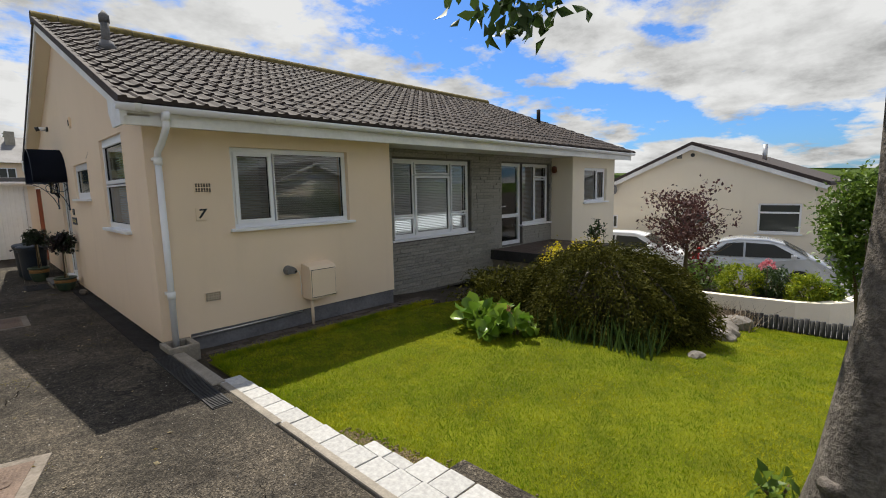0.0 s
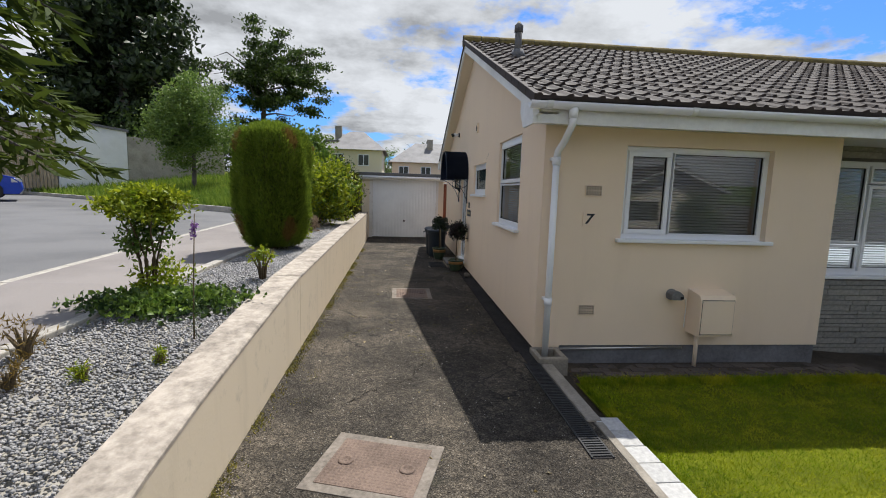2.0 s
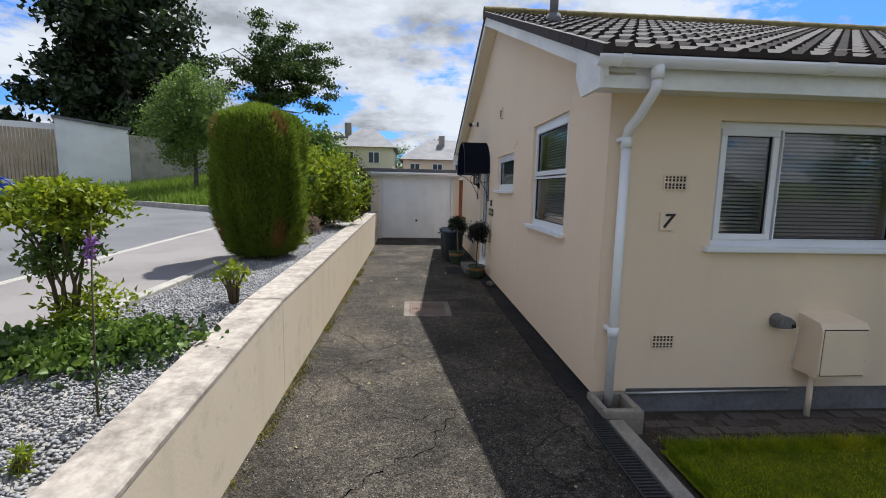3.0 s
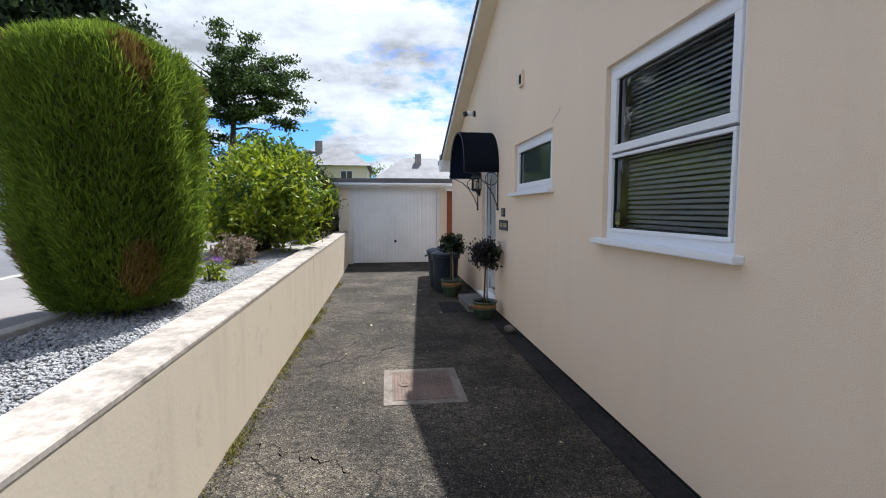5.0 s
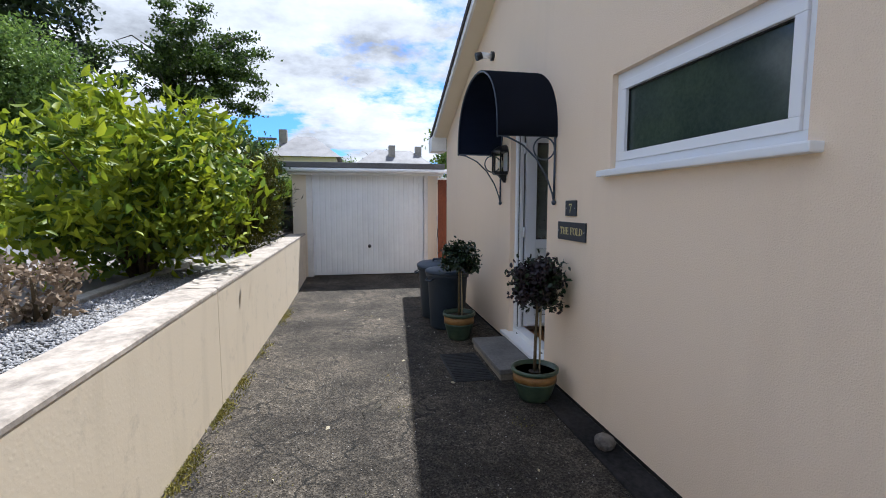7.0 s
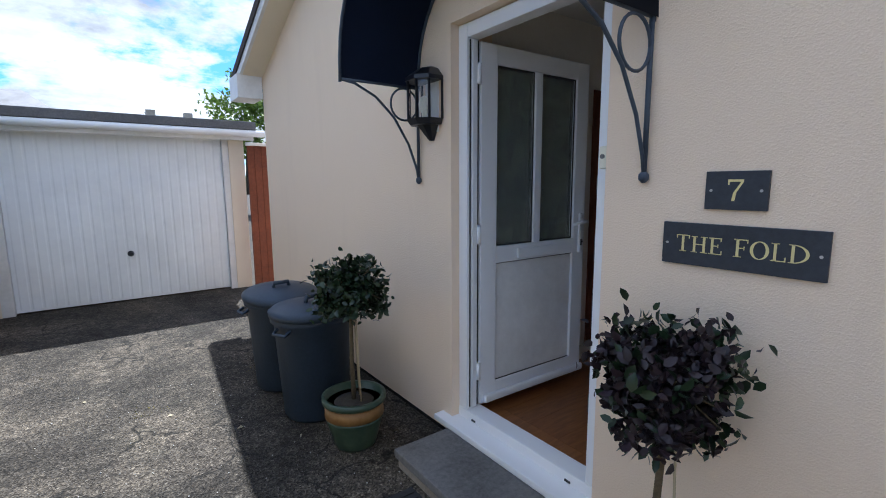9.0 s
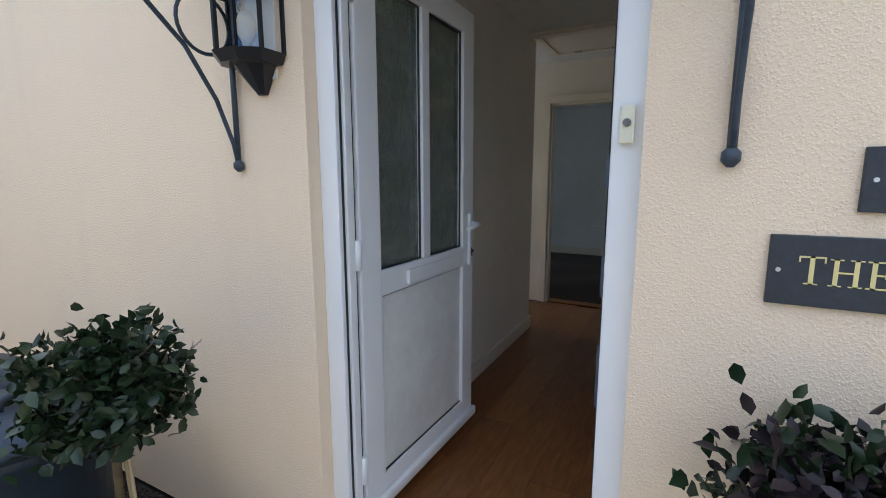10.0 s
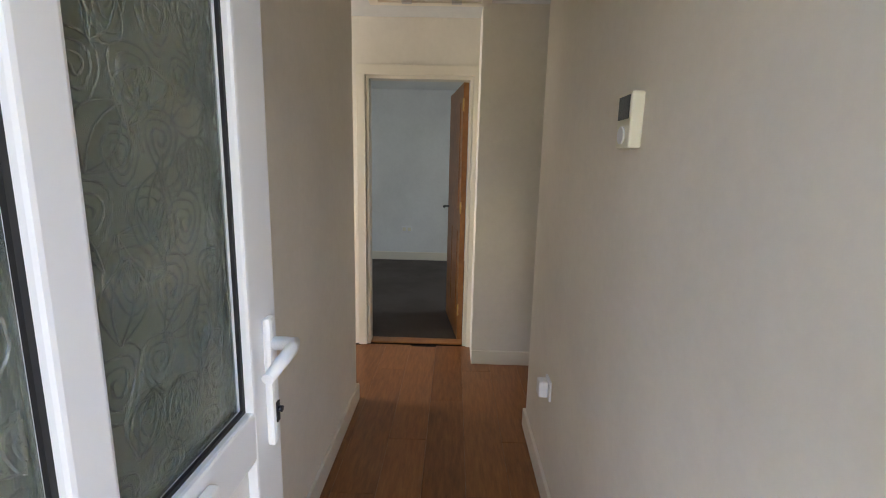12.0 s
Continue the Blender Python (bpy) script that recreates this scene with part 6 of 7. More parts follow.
# dark solid that puts the shade inside the mound into colour
part("core", lathe(B(), [(0.80, 0.0), (0.84, 0.25), (0.72, 0.52), (0.42, 0.74), (0.05, 0.82)], (0, 0, 0), 22), "soil", cm, "dark solid painted as the shade deep in the foliage")
for k in range(10):
    a = math.tau * k / 10
    part("branch", tube(B(), [(0, 0, 0.5), (math.cos(a) * 0.55, math.sin(a) * 0.55, 0.78), (math.cos(a) * 0.85, math.sin(a) * 0.95, 0.5), (math.cos(a) * 0.95, math.sin(a) * 1.05, 0.22)], [0.03, 0.022, 0.012, 0.004], 6), "bark", cm)
low = shrub("spreading_conifer", "low spreading conifer beside the mound", 4.0, -1.75, -0.12, (0.85, 0.6, 0.36), "needle_dark", 5200, 0.075, 41, 5, 40, 0.16, 0.4, 0.0, 0.28)
for i, (x, y, s) in enumerate(((2.95, -2.15, 1.0), (3.1, -2.55, 1.0), (2.85, -2.45, 0.8), (3.2, -2.0, 0.8))):
    shrub("bergenia", "clump of broad glossy round leaves with pink buds", x, y, -0.09, (0.27 * s, 0.27 * s, 0.16 * s), "leaf_broad", 66, 0.17, 50 + i, 4, 22, 0.2, 0.4, 0.5, 0.85, 0.16 * s, rounded=True)
bl = thing("bergenia_flower", "small pink flower heads among broad leaves", "flower")
tagged(leaves("petals", cloud(61, 60, (3.0, -2.4, 0.22), (0.12, 0.16, 0.07), 6, 0.1), "bloom", 0.03, 0.025, bl, 3), kind="stuff")
part("stalk", tube(B(), [(3.0, -2.4, -0.1), (3.0, -2.4, 0.2)], 0.006, 6), "stem", bl)
shrub("golden_shrub", "bright golden-leaved rounded shrub", 5.33, -2.17, -0.28, (0.58, 0.55, 0.56), "gold_leaf", 3600, 0.05, 71, 6, 60, 0.12, 0.7)
iris = thing("strap_leaved_plants", "upright strap leaves in front of the conifer", "plants")
blades("leaves", np.stack([rg.uniform(3.25, 3.75, 260), rg.uniform(-4.1, -2.7, 260), np.full(260, -0.1)], 1), "leaf_dark", 0.36, 0.022, iris, 8, 0.18)
cs = tree("copper_shrub", "copper-leaved small tree beyond the lawn", 7.28, -3.23, -0.71, 2.2, 0.05, (0, 0, 1.65), (0.85, 0.85, 0.75), "leaf_copper", 3400, 0.065, 81, 12, 40, 0.15, 0.2, "stem")
shrub("lilac_shrub", "large mid-green leafy shrub at the lawn's edge", 5.70, -5.62, -0.33, (0.46, 0.52, 0.68), "leaf_mid", 9500, 0.065, 91, 9, 90, 0.14, 0.4, 0.2, 0.5, 1.42)
for i, (x, y, s) in enumerate(((4.95, -4.35, 0.17), (5.3, -4.25, 0.22), (5.65, -4.2, 0.20), (6.1, -4.2, 0.26), (6.45, -4.0, 0.2), (3.85, -4.35, 0.09))):
    b = B()
    bmesh.ops.create_icosphere(b, subdivisions=2, radius=s)
    for v in b.verts:
        q = noise.noise(v.co * (3.0 / (s * 5)) + Vector((i * 7, 0, 0)))
        v.co *= 1 + 0.8 * q
        v.co.z *= 0.6
    bmesh.ops.translate(b, verts=b.verts, vec=(x, y, lawn(x) + s * 0.2))
    solid("garden_rock", b, "rock", "weathered grey rockery stone", "rock", group="rockery stones")
tuft = thing("dry_grass_tuft", "straw-coloured grass tuft among the rocks", "plants")
blades("leaves", np.stack([rg.normal(6.2, 0.25, 500), rg.normal(-4.05, 0.2, 500), np.full(500, -0.40)], 1), "dry", 0.30, 0.012, tuft, 8, 0.5)

# log edging and curved planter
le = thing("log_edging", "dark log-roll edging at the end of the lawn", "edging")
for i in range(30):
    y = -3.75 - i * 0.062
    part("log", tube(B(), [(7.03 + 0.02 * math.sin(i), y, -0.75), (7.03 + 0.02 * math.sin(i), y, -0.36 + 0.01 * (i % 3))], 0.028, 8), "log", le)
pw = thing("planter_wall", "low cream curved planter wall", "planter")
b = B()
arc = [(8.2, -2.4), (8.25, -3.2), (8.3, -4.0), (8.38, -4.7), (8.6, -5.15), (8.95, -5.4), (9.4, -5.45)]
inn = [(x + 0.14, y + (0.03 if y > -5 else 0.14)) for x, y in arc]
prism(b, arc + inn[::-1], "z", -1.0, -0.40)
part("wall", b, "cream2", pw)
part("earth", prism(B(), inn + [(10.5, -5.2), (10.5, -2.4)], "z", -1.0, -0.48), "soil", pw)
for i, (x, y, s, mt) in enumerate(((8.9, -3.75, 0.40, "leaf_yellow"), (8.95, -4.75, 0.34, "leaf_yellow"), (9.3, -3.1, 0.42, "leaf_mid"), (9.2, -4.25, 0.36, "leaf_dark"), (9.1, -5.1, 0.22, "needle"))):
    shrub("box_shrub", "clipped rounded evergreen in the planter", x, y, -0.48, (s, s, s * 0.85), mt, 3000, 0.055, 100 + i, 5, 70, 0.12, 0.65, mid=s * 0.6)
ro = thing("rose", "pink rose bloom in the planter", "flower")
tagged(leaves("petals", cloud(63, 90, (8.85, -4.2, 0.14), (0.12, 0.12, 0.09), 5, 0.2), "bloom", 0.05, 0.05, ro, 4), kind="stuff")
part("stalk", tube(B(), [(8.9, -4.2, -0.48), (8.85, -4.2, 0.1)], 0.008, 6), "stem", ro)
shrub("deck_plant", "small potted shrub by the end bay", 9.0, -0.75, 0.30, (0.22, 0.22, 0.24), "leaf_dark", 260, 0.08, 120, 5, 18, 0.2, 0.3, mid=0.32)


# ---- neighbour's house and cars ----
nh = thing("neighbour_bungalow", "pale rendered bungalow with a tiled gable roof", "house")
NX, Y0, Y1, EZ, AY, AZ, GZ = 17.53, -4.08, 2.72, 1.58, -0.43, 3.08, -1.68
part("wall", pierced(B(), "x", NX, NX + 0.3, Y0, Y1, GZ, EZ, [(-3.75, -2.55, -0.05, 0.95), (-1.05, -0.1, 0.15, 0.65), (2.35, 2.6, -0.1, 0.45)]), "cream2", nh)
part("gable_wall", prism(B(), [(Y0, EZ), (Y1, EZ), (AY, AZ - 0.1)], "x", NX, NX + 0.3), "cream2", nh)
part("side_wall", box(B(), NX + 0.3, Y1 - 0.3, GZ, 30, Y1, EZ), "cream2", nh)
part("side_wall", box(B(), NX + 0.3, Y0, GZ, 30, Y0 + 0.3, EZ), "cream2", nh)
for a, b_ in ((Y0 - 0.35, AY), (Y1 + 0.35, AY)):
    sl_ = (AZ - EZ + 0.1) / abs(AY - a) if a < AY else (AZ - EZ + 0.1) / abs(a - AY)
    part("roof", prism(B(), [(a, EZ - 0.05), (a, EZ + 0.07), (AY, AZ + 0.12), (AY, AZ)], "x", NX - 0.25, 30.2), "tile", nh)
    part("barge_board", prism(B(), [(a, EZ - 0.20), (a, EZ - 0.04), (AY, AZ + 0.01), (AY, AZ - 0.17)], "x", NX - 0.24, NX - 0.20), "white_matt", nh)
for y0, y1, z0, z1 in ((-3.75, -2.55, -0.05, 0.95), (-1.05, -0.1, 0.15, 0.65), (2.35, 2.6, -0.1, 0.45)):
    wdw = thing("window", "", "")
    wdw.parent = nh
    f = B()
    box(f, NX + 0.04, y0, z0, NX + 0.1, y0 + 0.06, z1)
    box(f, NX + 0.04, y1 - 0.06, z0, NX + 0.1, y1, z1)
    box(f, NX + 0.041, y0 + 0.06, z0, NX + 0.099, y1 - 0.06, z0 + 0.06)
    box(f, NX + 0.041, y0 + 0.06, z1 - 0.06, NX + 0.099, y1 - 0.06, z1)
    if z1 - z0 > 0.8:
        box(f, NX + 0.03, y0 + 0.06, z1 - 0.34, NX + 0.1, y1 - 0.06, z1 - 0.28)
        box(f, NX - 0.05, y0 - 0.06, z0 - 0.05, NX + 0.05, y1 + 0.06, z0)
    part("frame", f, "white", wdw)
    part("pane", box(B(), NX + 0.07, y0 + 0.06, z0 + 0.06, NX + 0.08, y1 - 0.06, z1 - 0.06), "screen", wdw)
part("vent", box(B(), NX - 0.03, -0.05, 2.62, NX, 0.13, 2.86), "step", nh)
part("vent", tube(B(), [(NX, -0.42, 2.72), (NX - 0.03, -0.42, 2.72)], 0.07, 12), "black", nh)
part("dish", tube(B(), [(NX - 0.02, 2.45, 1.45), (NX - 0.25, 2.5, 1.5), (NX - 0.27, 2.5, 1.5)], [0.02, 0.05, 0.22], 16), "step", nh)
part("flue", tube(B(), [(NX + 4, -2.0, 2.4), (NX + 4, -2.0, 3.2)], 0.09, 10), "steel", nh)


def car(name, label, m, paint, L=4.1, Wd=1.72, H=1.44):
    t = thing(name, label, "car")
    prof = [(-L / 2, 0.32), (-L / 2 - 0.02, 0.55), (-L / 2 + 0.05, 0.86), (-L / 2 + 0.28, 1.02), (-L / 2 + 0.75, H - 0.08), (-L / 2 + 1.2, H), (0.15, H - 0.01), (0.55, H - 0.1), (1.15, 0.98), (L / 2 - 0.25, 0.80), (L / 2 - 0.03, 0.62), (L / 2, 0.36), (L / 2 - 0.1, 0.22), (-L / 2 + 0.1, 0.22)]
    b = B()
    rings = []
    for s, inset in ((-1, 0.10), (-1, 0.0), (1, 0.0), (1, 0.10)):
        rings.append([b.verts.new((x * (1 - 0.02 * (inset > 0)), s * (Wd / 2 - (0 if inset == 0 else -0.0) - (0.17 * max(0, z - 0.9) / 0.5)) * (1.0 if inset == 0 else 0.94), z if inset == 0 else (z - 0.02 if z > 0.5 else z + 0.03))) for x, z in prof])
    order = [rings[0], rings[1], rings[2], rings[3]]
    for p, q in zip(order, order[1:]):
        for k in range(len(prof)):
            j = (k + 1) % len(prof)
            b.faces.new((p[k], p[j], q[j], q[k])).smooth = True
    b.faces.new(order[0])
    b.faces.new(order[-1][::-1])
    bmesh.ops.recalc_face_normals(b, faces=b.faces)
    body = part("body", b, paint, t)
    for s in (-1, 1):
        for xs_ in ([(-L / 2 + 0.55, 0.95), (-L / 2 + 0.90, H - 0.12), (-0.42, H - 0.08), (-0.42, 0.95)], [(-0.36, 0.95), (-0.36, H - 0.08), (0.32, H - 0.11), (0.95, 0.97)]):
            w = B()
            vs = [w.verts.new((x, s * (Wd / 2 + 0.004 - 0.17 * max(0, z - 0.9) / 0.5), z)) for x, z in xs_]
            w.faces.new(vs if s < 0 else vs[::-1])
            bmesh.ops.solidify(w, geom=list(w.faces), thickness=0.004)
            part("side_window", w, "screen", t)
        part("mirror", box(B(), 0.72, s * (Wd / 2 + 0.02) - 0.06, 0.95, 0.86, s * (Wd / 2 + 0.02) + 0.06, 1.06, 0.02), paint, t)
        part("headlight", box(B(), L / 2 - 0.28, s * Wd / 2 * 0.78 - 0.16, 0.62, L / 2 - 0.04, s * Wd / 2 * 0.78 + 0.16, 0.76, 0.02), "steel", t)
        part("tail_light", box(B(), -L / 2 - 0.01, s * Wd / 2 * 0.85 - 0.10, 0.78, -L / 2 + 0.2, s * Wd / 2 * 0.85 + 0.10, 0.98, 0.02), "lamp_red", t)
        part("door_handle", box(B(), -0.55, s * (Wd / 2 + 0.012) - 0.01, 0.84, -0.40, s * (Wd / 2 + 0.012) + 0.01, 0.87), paint, t)
        for x in (-L / 2 + 0.72, L / 2 - 0.80):
            wh = part("wheel", tube(B(), [(x, s * (Wd / 2 - 0.20), 0.31), (x, s * (Wd / 2 + 0.02), 0.31)], 0.31, 24), "tyre", t)
            part("rim", tube(B(), [(x, s * (Wd / 2 + 0.015), 0.31), (x, s * (Wd / 2 + 0.03), 0.31)], [0.21, 0.19], 20), "alloy", wh)
            for k in range(5):
                a = math.tau * k / 5
                part("spoke_gap", tube(B(), [(x + 0.12 * math.cos(a), s * (Wd / 2 + 0.025), 0.31 + 0.12 * math.sin(a)), (x + 0.12 * math.cos(a), s * (Wd / 2 + 0.033), 0.31 + 0.12 * math.sin(a))], 0.045, 8), "tyre", wh)
    ws = B()
    vs = [ws.verts.new(p) for p in ((0.57, -Wd * 0.40, H - 0.11), (0.57, Wd * 0.40, H - 0.11), (1.12, Wd * 0.46, 1.0), (1.12, -Wd * 0.46, 1.0))]
    ws.faces.new(vs)
    bmesh.ops.solidify(ws, geom=list(ws.faces), thickness=0.006)
    bmesh.ops.translate(ws, verts=ws.verts, vec=(0.02, 0, 0.015))
    part("windscreen", ws, "screen", t)
    t.matrix_world = m
    return t


car("silver_hatchback", "silver hatchback parked on the neighbouring drive", pose(15.4, -3.02, -1.46, 0, 0, -80), "silver", 3.5)
car("white_car", "pale car parked against the neighbouring house", pose(15.87, 1.11, -1.50, 0, 0, -80), "white", 3.9)

# ---- street side ----
KERB = [(-4.3, -6.0), (-4.0, -1.6), (-3.86, -0.9), (-3.72, 0.0), (-3.66, 1.7), (-3.45, 4.2), (-3.35, 5.2), (-3.3, 7.0), (-3.25, 11.0)]


def kerb_x(y):
    return float(np.interp(y, [k[1] for k in KERB], [k[0] for k in KERB]))


ysl = [-30, -12, -8, -6, -4, -3.2, -2.1, -1.08, 0, 1.7, 3, 4.7, 7, 11, 20, 40]
b = B()
rows = []
for y in ysl:
    kx = kerb_x(y) if y > -6 else -4.3
    rows.append([b.verts.new((x, y, bank(y) + dz)) for x, dz in ((-45, 0.06), (-20, 0.03), (-5.25 - 0.02 * y, -0.02))])
for p, q in zip(rows, rows[1:]):
    for k in range(2):
        b.faces.new((p[k], p[k + 1], q[k + 1], q[k])).smooth = True
solid("road", b, "road", "pale worn tarmac of the close", "road", "structure")
b = B()
rows = []
for y in ysl:
    kx = kerb_x(y) if y > -6 else -4.3
    rows.append([b.verts.new((x, y, bank(y) + dz)) for x, dz in ((-5.25 - 0.02 * y, -0.03), (-5.25 - 0.02 * y, 0.005), (kx, 0.005), (kx, -0.05))])
for p, q in zip(rows, rows[1:]):
    for k in range(3):
        b.faces.new((p[k], p[k + 1], q[k + 1], q[k]))
solid("pavement", b, "pavement", "pinkish grey tarmac pavement beside the close", "pavement", "structure")


def kerb_run(name, label, pts, w, h, mat, piece, zf):
    t = thing(name, label, "kerb", "structure")
    for (x0, y0), (x1, y1) in zip(pts, pts[1:]):
        d = Vector((x1 - x0, y1 - y0, 0))
        n = max(1, round(d.length / piece))
        for i in range(n):
            a, c = Vector((x0, y0, 0)) + d * i / n, Vector((x0, y0, 0)) + d * (i + 1) / n
            m = (a + c) / 2
            o = part("kerbstone", box(B(), -d.length / n / 2 + 0.004, -w / 2, -0.2, d.length / n / 2 - 0.004, w / 2, h, 0.012), mat, t)
            za, zc = zf(a.y), zf(c.y)
            o.matrix_local = Matrix.Translation((m.x, m.y, (za + zc) / 2)) @ Matrix.Rotation(math.atan2(d.y, d.x), 4, "Z") @ Matrix.Rotation(-math.atan2(zc - za, d.length / n), 4, "Y")
    return t


kerb_run("trim_bed_kerb", "concrete kerb between gravel bed and pavement", KERB, 0.11, 0.055, "kerb", 0.9, bank)
kerb_run("trim_road_kerb", "flush concrete kerb between pavement and road", [(-5.05, -10), (-5.25, 0.0), (-5.42, 8.0), (-5.55, 14)], 0.11, 0.008, "kerb", 0.9, bank)
FAR = [(-5.2, 9.2), (-7.0, 10.5), (-10.0, 12.7), (-16.0, 17.0), (-24.0, 22.6), (-40, 33)]
kerb_run("trim_far_kerb", "worn kerb along the grass verge", FAR, 0.15, 0.16, "kerb", 1.2, bank)
b = B()
rows = []
for x, y in FAR:
    rows.append([b.verts.new((x + 0.03, y + 0.06, bank(y) + 0.10)), b.verts.new((x + 3, y + 6, bank(y) + 1.15)), b.verts.new((x + 12, y + 24, bank(y) + 2.2))])
for p, q in zip(rows, rows[1:]):
    for k in range(2):
        b.faces.new((p[k], q[k], q[k + 1], p[k + 1])).smooth = True
bmesh.ops.recalc_face_normals(b, faces=b.faces)
solid("verge", b, "turf", "rough grass bank beyond the close", "verge", "structure")
rg = np.random.default_rng(77)
n = 26000
s = rg.random(n) * 5
i0 = np.minimum(s.astype(int), 4)
fr_ = (s - i0)[:, None]
F = np.array(FAR)
bp = F[i0] * (1 - fr_) + F[np.minimum(i0 + 1, 5)] * fr_
u = rg.random(n) ** 1.3 * 1.1
vx, vy = bp[:, 0] + 3 * u, bp[:, 1] + 6 * u + 0.1
vz = np.interp(bp[:, 1], [-8, 0, 4.7, 11, 60], [-0.1, 0.69, 0.76, 0.82, 1.1]) + 0.09 + 1.05 * np.minimum(u, 1)
tagged(blades("verge_grass", np.stack([vx, vy, vz], 1), "verge", 0.34, 0.05, None, 9, 0.35), "long unmown grass on the bank", "grass", kind="stuff")

# gravel bed
b = B()
rows = []
for y in [-6, -4.5, -3.2, -2.1, -1.08, -0.5, 0, 1.7, 3, 4.7, 7, 10.8]:
    kx = kerb_x(y) + 0.05
    rows.append([b.verts.new((x, y, bank(y) + 0.012)) for x in (kx, (kx - 2.8) / 2, -2.805)])
for p, q in zip(rows, rows[1:]):
    for k in range(2):
        b.faces.new((p[k], p[k + 1], q[k + 1], q[k])).smooth = True
solid("gravel_bed", b, "block", "dark bed beneath the gravel", "ground", "structure")
n = 44000
gyy = rg.uniform(-4.2, 6.6, n)
kk = np.interp(gyy, [k[1] for k in KERB], [k[0] for k in KERB]) + 0.07
gxx = kk + (-2.82 - kk) * rg.random(n)
gzz = np.interp(gyy, [-8, -6, -3.6, -2.7, -2.0, -1.08, 0, 4.7, 11], [-0.1, -0.05, 0.29, 0.46, 0.53, 0.605, 0.70, 0.775, 0.83]) + 0.016 + 0.012 * rg.random(n)
tagged(stones("gravel", np.stack([gxx, gyy, gzz], 1), rg.uniform(0.007, 0.017, n), "gravel", None, 5), "grey and white chippings covering the raised bed", "gravel", kind="stuff")

# clipped columnar conifer
tp = thing("clipped_conifer", "tall clipped barrel-shaped feathery conifer", "shrub", at=(-3.37, 2.46, bank(2.46)))
for k in range(12):
    a = math.tau * k / 12
    part("stem", tube(B(), [(0.05 * math.cos(a), 0.05 * math.sin(a), -0.05), (0.22 * math.cos(a), 0.22 * math.sin(a), 0.5), (0.40 * math.cos(a), 0.40 * math.sin(a), 1.2), (0.36 * math.cos(a), 0.36 * math.sin(a), 1.65)], [0.025, 0.02, 0.012, 0.004], 6), "stem", tp)
n = 80000
h = rg.random(n)
az = rg.uniform(0, math.tau, n)
rad = np.interp(h, [0, 0.06, 0.25, 0.6, 0.82, 0.93, 1.0], [0.33, 0.41, 0.50, 0.54, 0.52, 0.42, 0.08]) * (0.80 + 0.22 * np.sqrt(rg.random(n))) * (1 + 0.05 * np.sin(5 * az + 8 * h) + 0.04 * np.sin(11 * az))
ptp = np.stack([rad * np.cos(az), rad * np.sin(az) * 1.02, 0.06 + 1.80 * h], 1)
axv = np.stack([0.55 * np.cos(az), 0.55 * np.sin(az), 0.9 + 0 * az], 1) * 1.6
brown = np.sin(ptp[:, 0] * 9 + 2) * np.sin(ptp[:, 1] * 8 + 1) * np.sin(ptp[:, 2] * 5) > 0.58
leaves("sprays", ptp[~brown], "needle", 0.075, 0.0060, tp, 12, 0.4, axv[~brown], 0.1, 0.95)
leaves("dry_sprays", ptp[brown], "needle_brown", 0.085, 0.0065, tp, 13, 0.4, axv[brown], 0.1, 0.6)
# darker inner sprays and a dark solid: shade within the column, put into colour
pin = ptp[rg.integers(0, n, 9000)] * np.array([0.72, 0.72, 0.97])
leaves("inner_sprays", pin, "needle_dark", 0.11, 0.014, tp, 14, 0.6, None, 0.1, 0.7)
part("core", lathe(B(), [(0.16, 0.05), (0.32, 0.45), (0.38, 1.1), (0.34, 1.5), (0.10, 1.72)], (0, 0, 0), 16), "soil", tp, "dark solid painted as the shade deep in the foliage")

# laurel-like bush, hedge by the garage, small shrubs
shrub("laurel_bush", "large yellow-green broad-leaved evergreen bush", -3.45, 6.42, bank(6.3), (1.00, 1.15, 0.80), "leaf_yellow", 5600, 0.11, 201, 14, 130, 0.11, 0.5, 0.45, 0.40, 0.78, rounded=True)
# same bush again, smaller, its inner shade painted as a darker leaf colour
shrub("laurel_inner_shade", "inner leaves of the evergreen bush, their shade painted in darker green", -3.45, 6.45, bank(6.3), (0.85, 1.0, 0.70), "leaf_mid", 3800, 0.12, 203, 6, 80, 0.14, 0.1, 0.2, 0.42, 0.70)
shrub("heath_bush", "dark brownish feathery bush beside the garage", -3.15, 8.7, bank(8.7), (0.66, 0.90, 0.80), "needle_dark", 17000, 0.085, 207, 8, 110, 0.13, 0.3, 0.8, 0.16, 0.68)
shrub("ivy_hedge", "tall dark evergreen hedge by the garage wall", -3.35, 10.3, bank(10), (0.60, 0.9, 0.95), "leaf_dark", 6500, 0.07, 211, 6, 110, 0.12, 0.4, 0.2, 0.6, 0.85)
s1 = thing("leggy_shrub", "leggy shrub with a flat yellow-green top", "shrub", at=(-3.70, -0.42, bank(-0.42)))
for k in range(7):
    a = math.tau * k / 7
    part("stem", tube(B(), [(0.03 * math.cos(a), 0.03 * math.sin(a), -0.04), (0.07 * math.cos(a + 0.6), 0.07 * math.sin(a + 0.6), 0.35), (0.14 * math.cos(a), 0.14 * math.sin(a), 0.62), (0.26 * math.cos(a), 0.26 * math.sin(a), 0.86)], [0.012, 0.010, 0.007, 0.003], 6), "stem", s1)
leaves("foliage", cloud(221, 3600, (0, 0, 0.84), (0.34, 0.34, 0.16), 34, 0.18, 0.3), "leaf_yellow", 0.055, 0.026, s1, 3, 0.4)
leaves("foliage", cloud(222, 800, (0.02, 0, 0.58), (0.22, 0.22, 0.20), 20, 0.2, 0.2), "leaf_mid", 0.055, 0.026, s1, 4, 0.3)
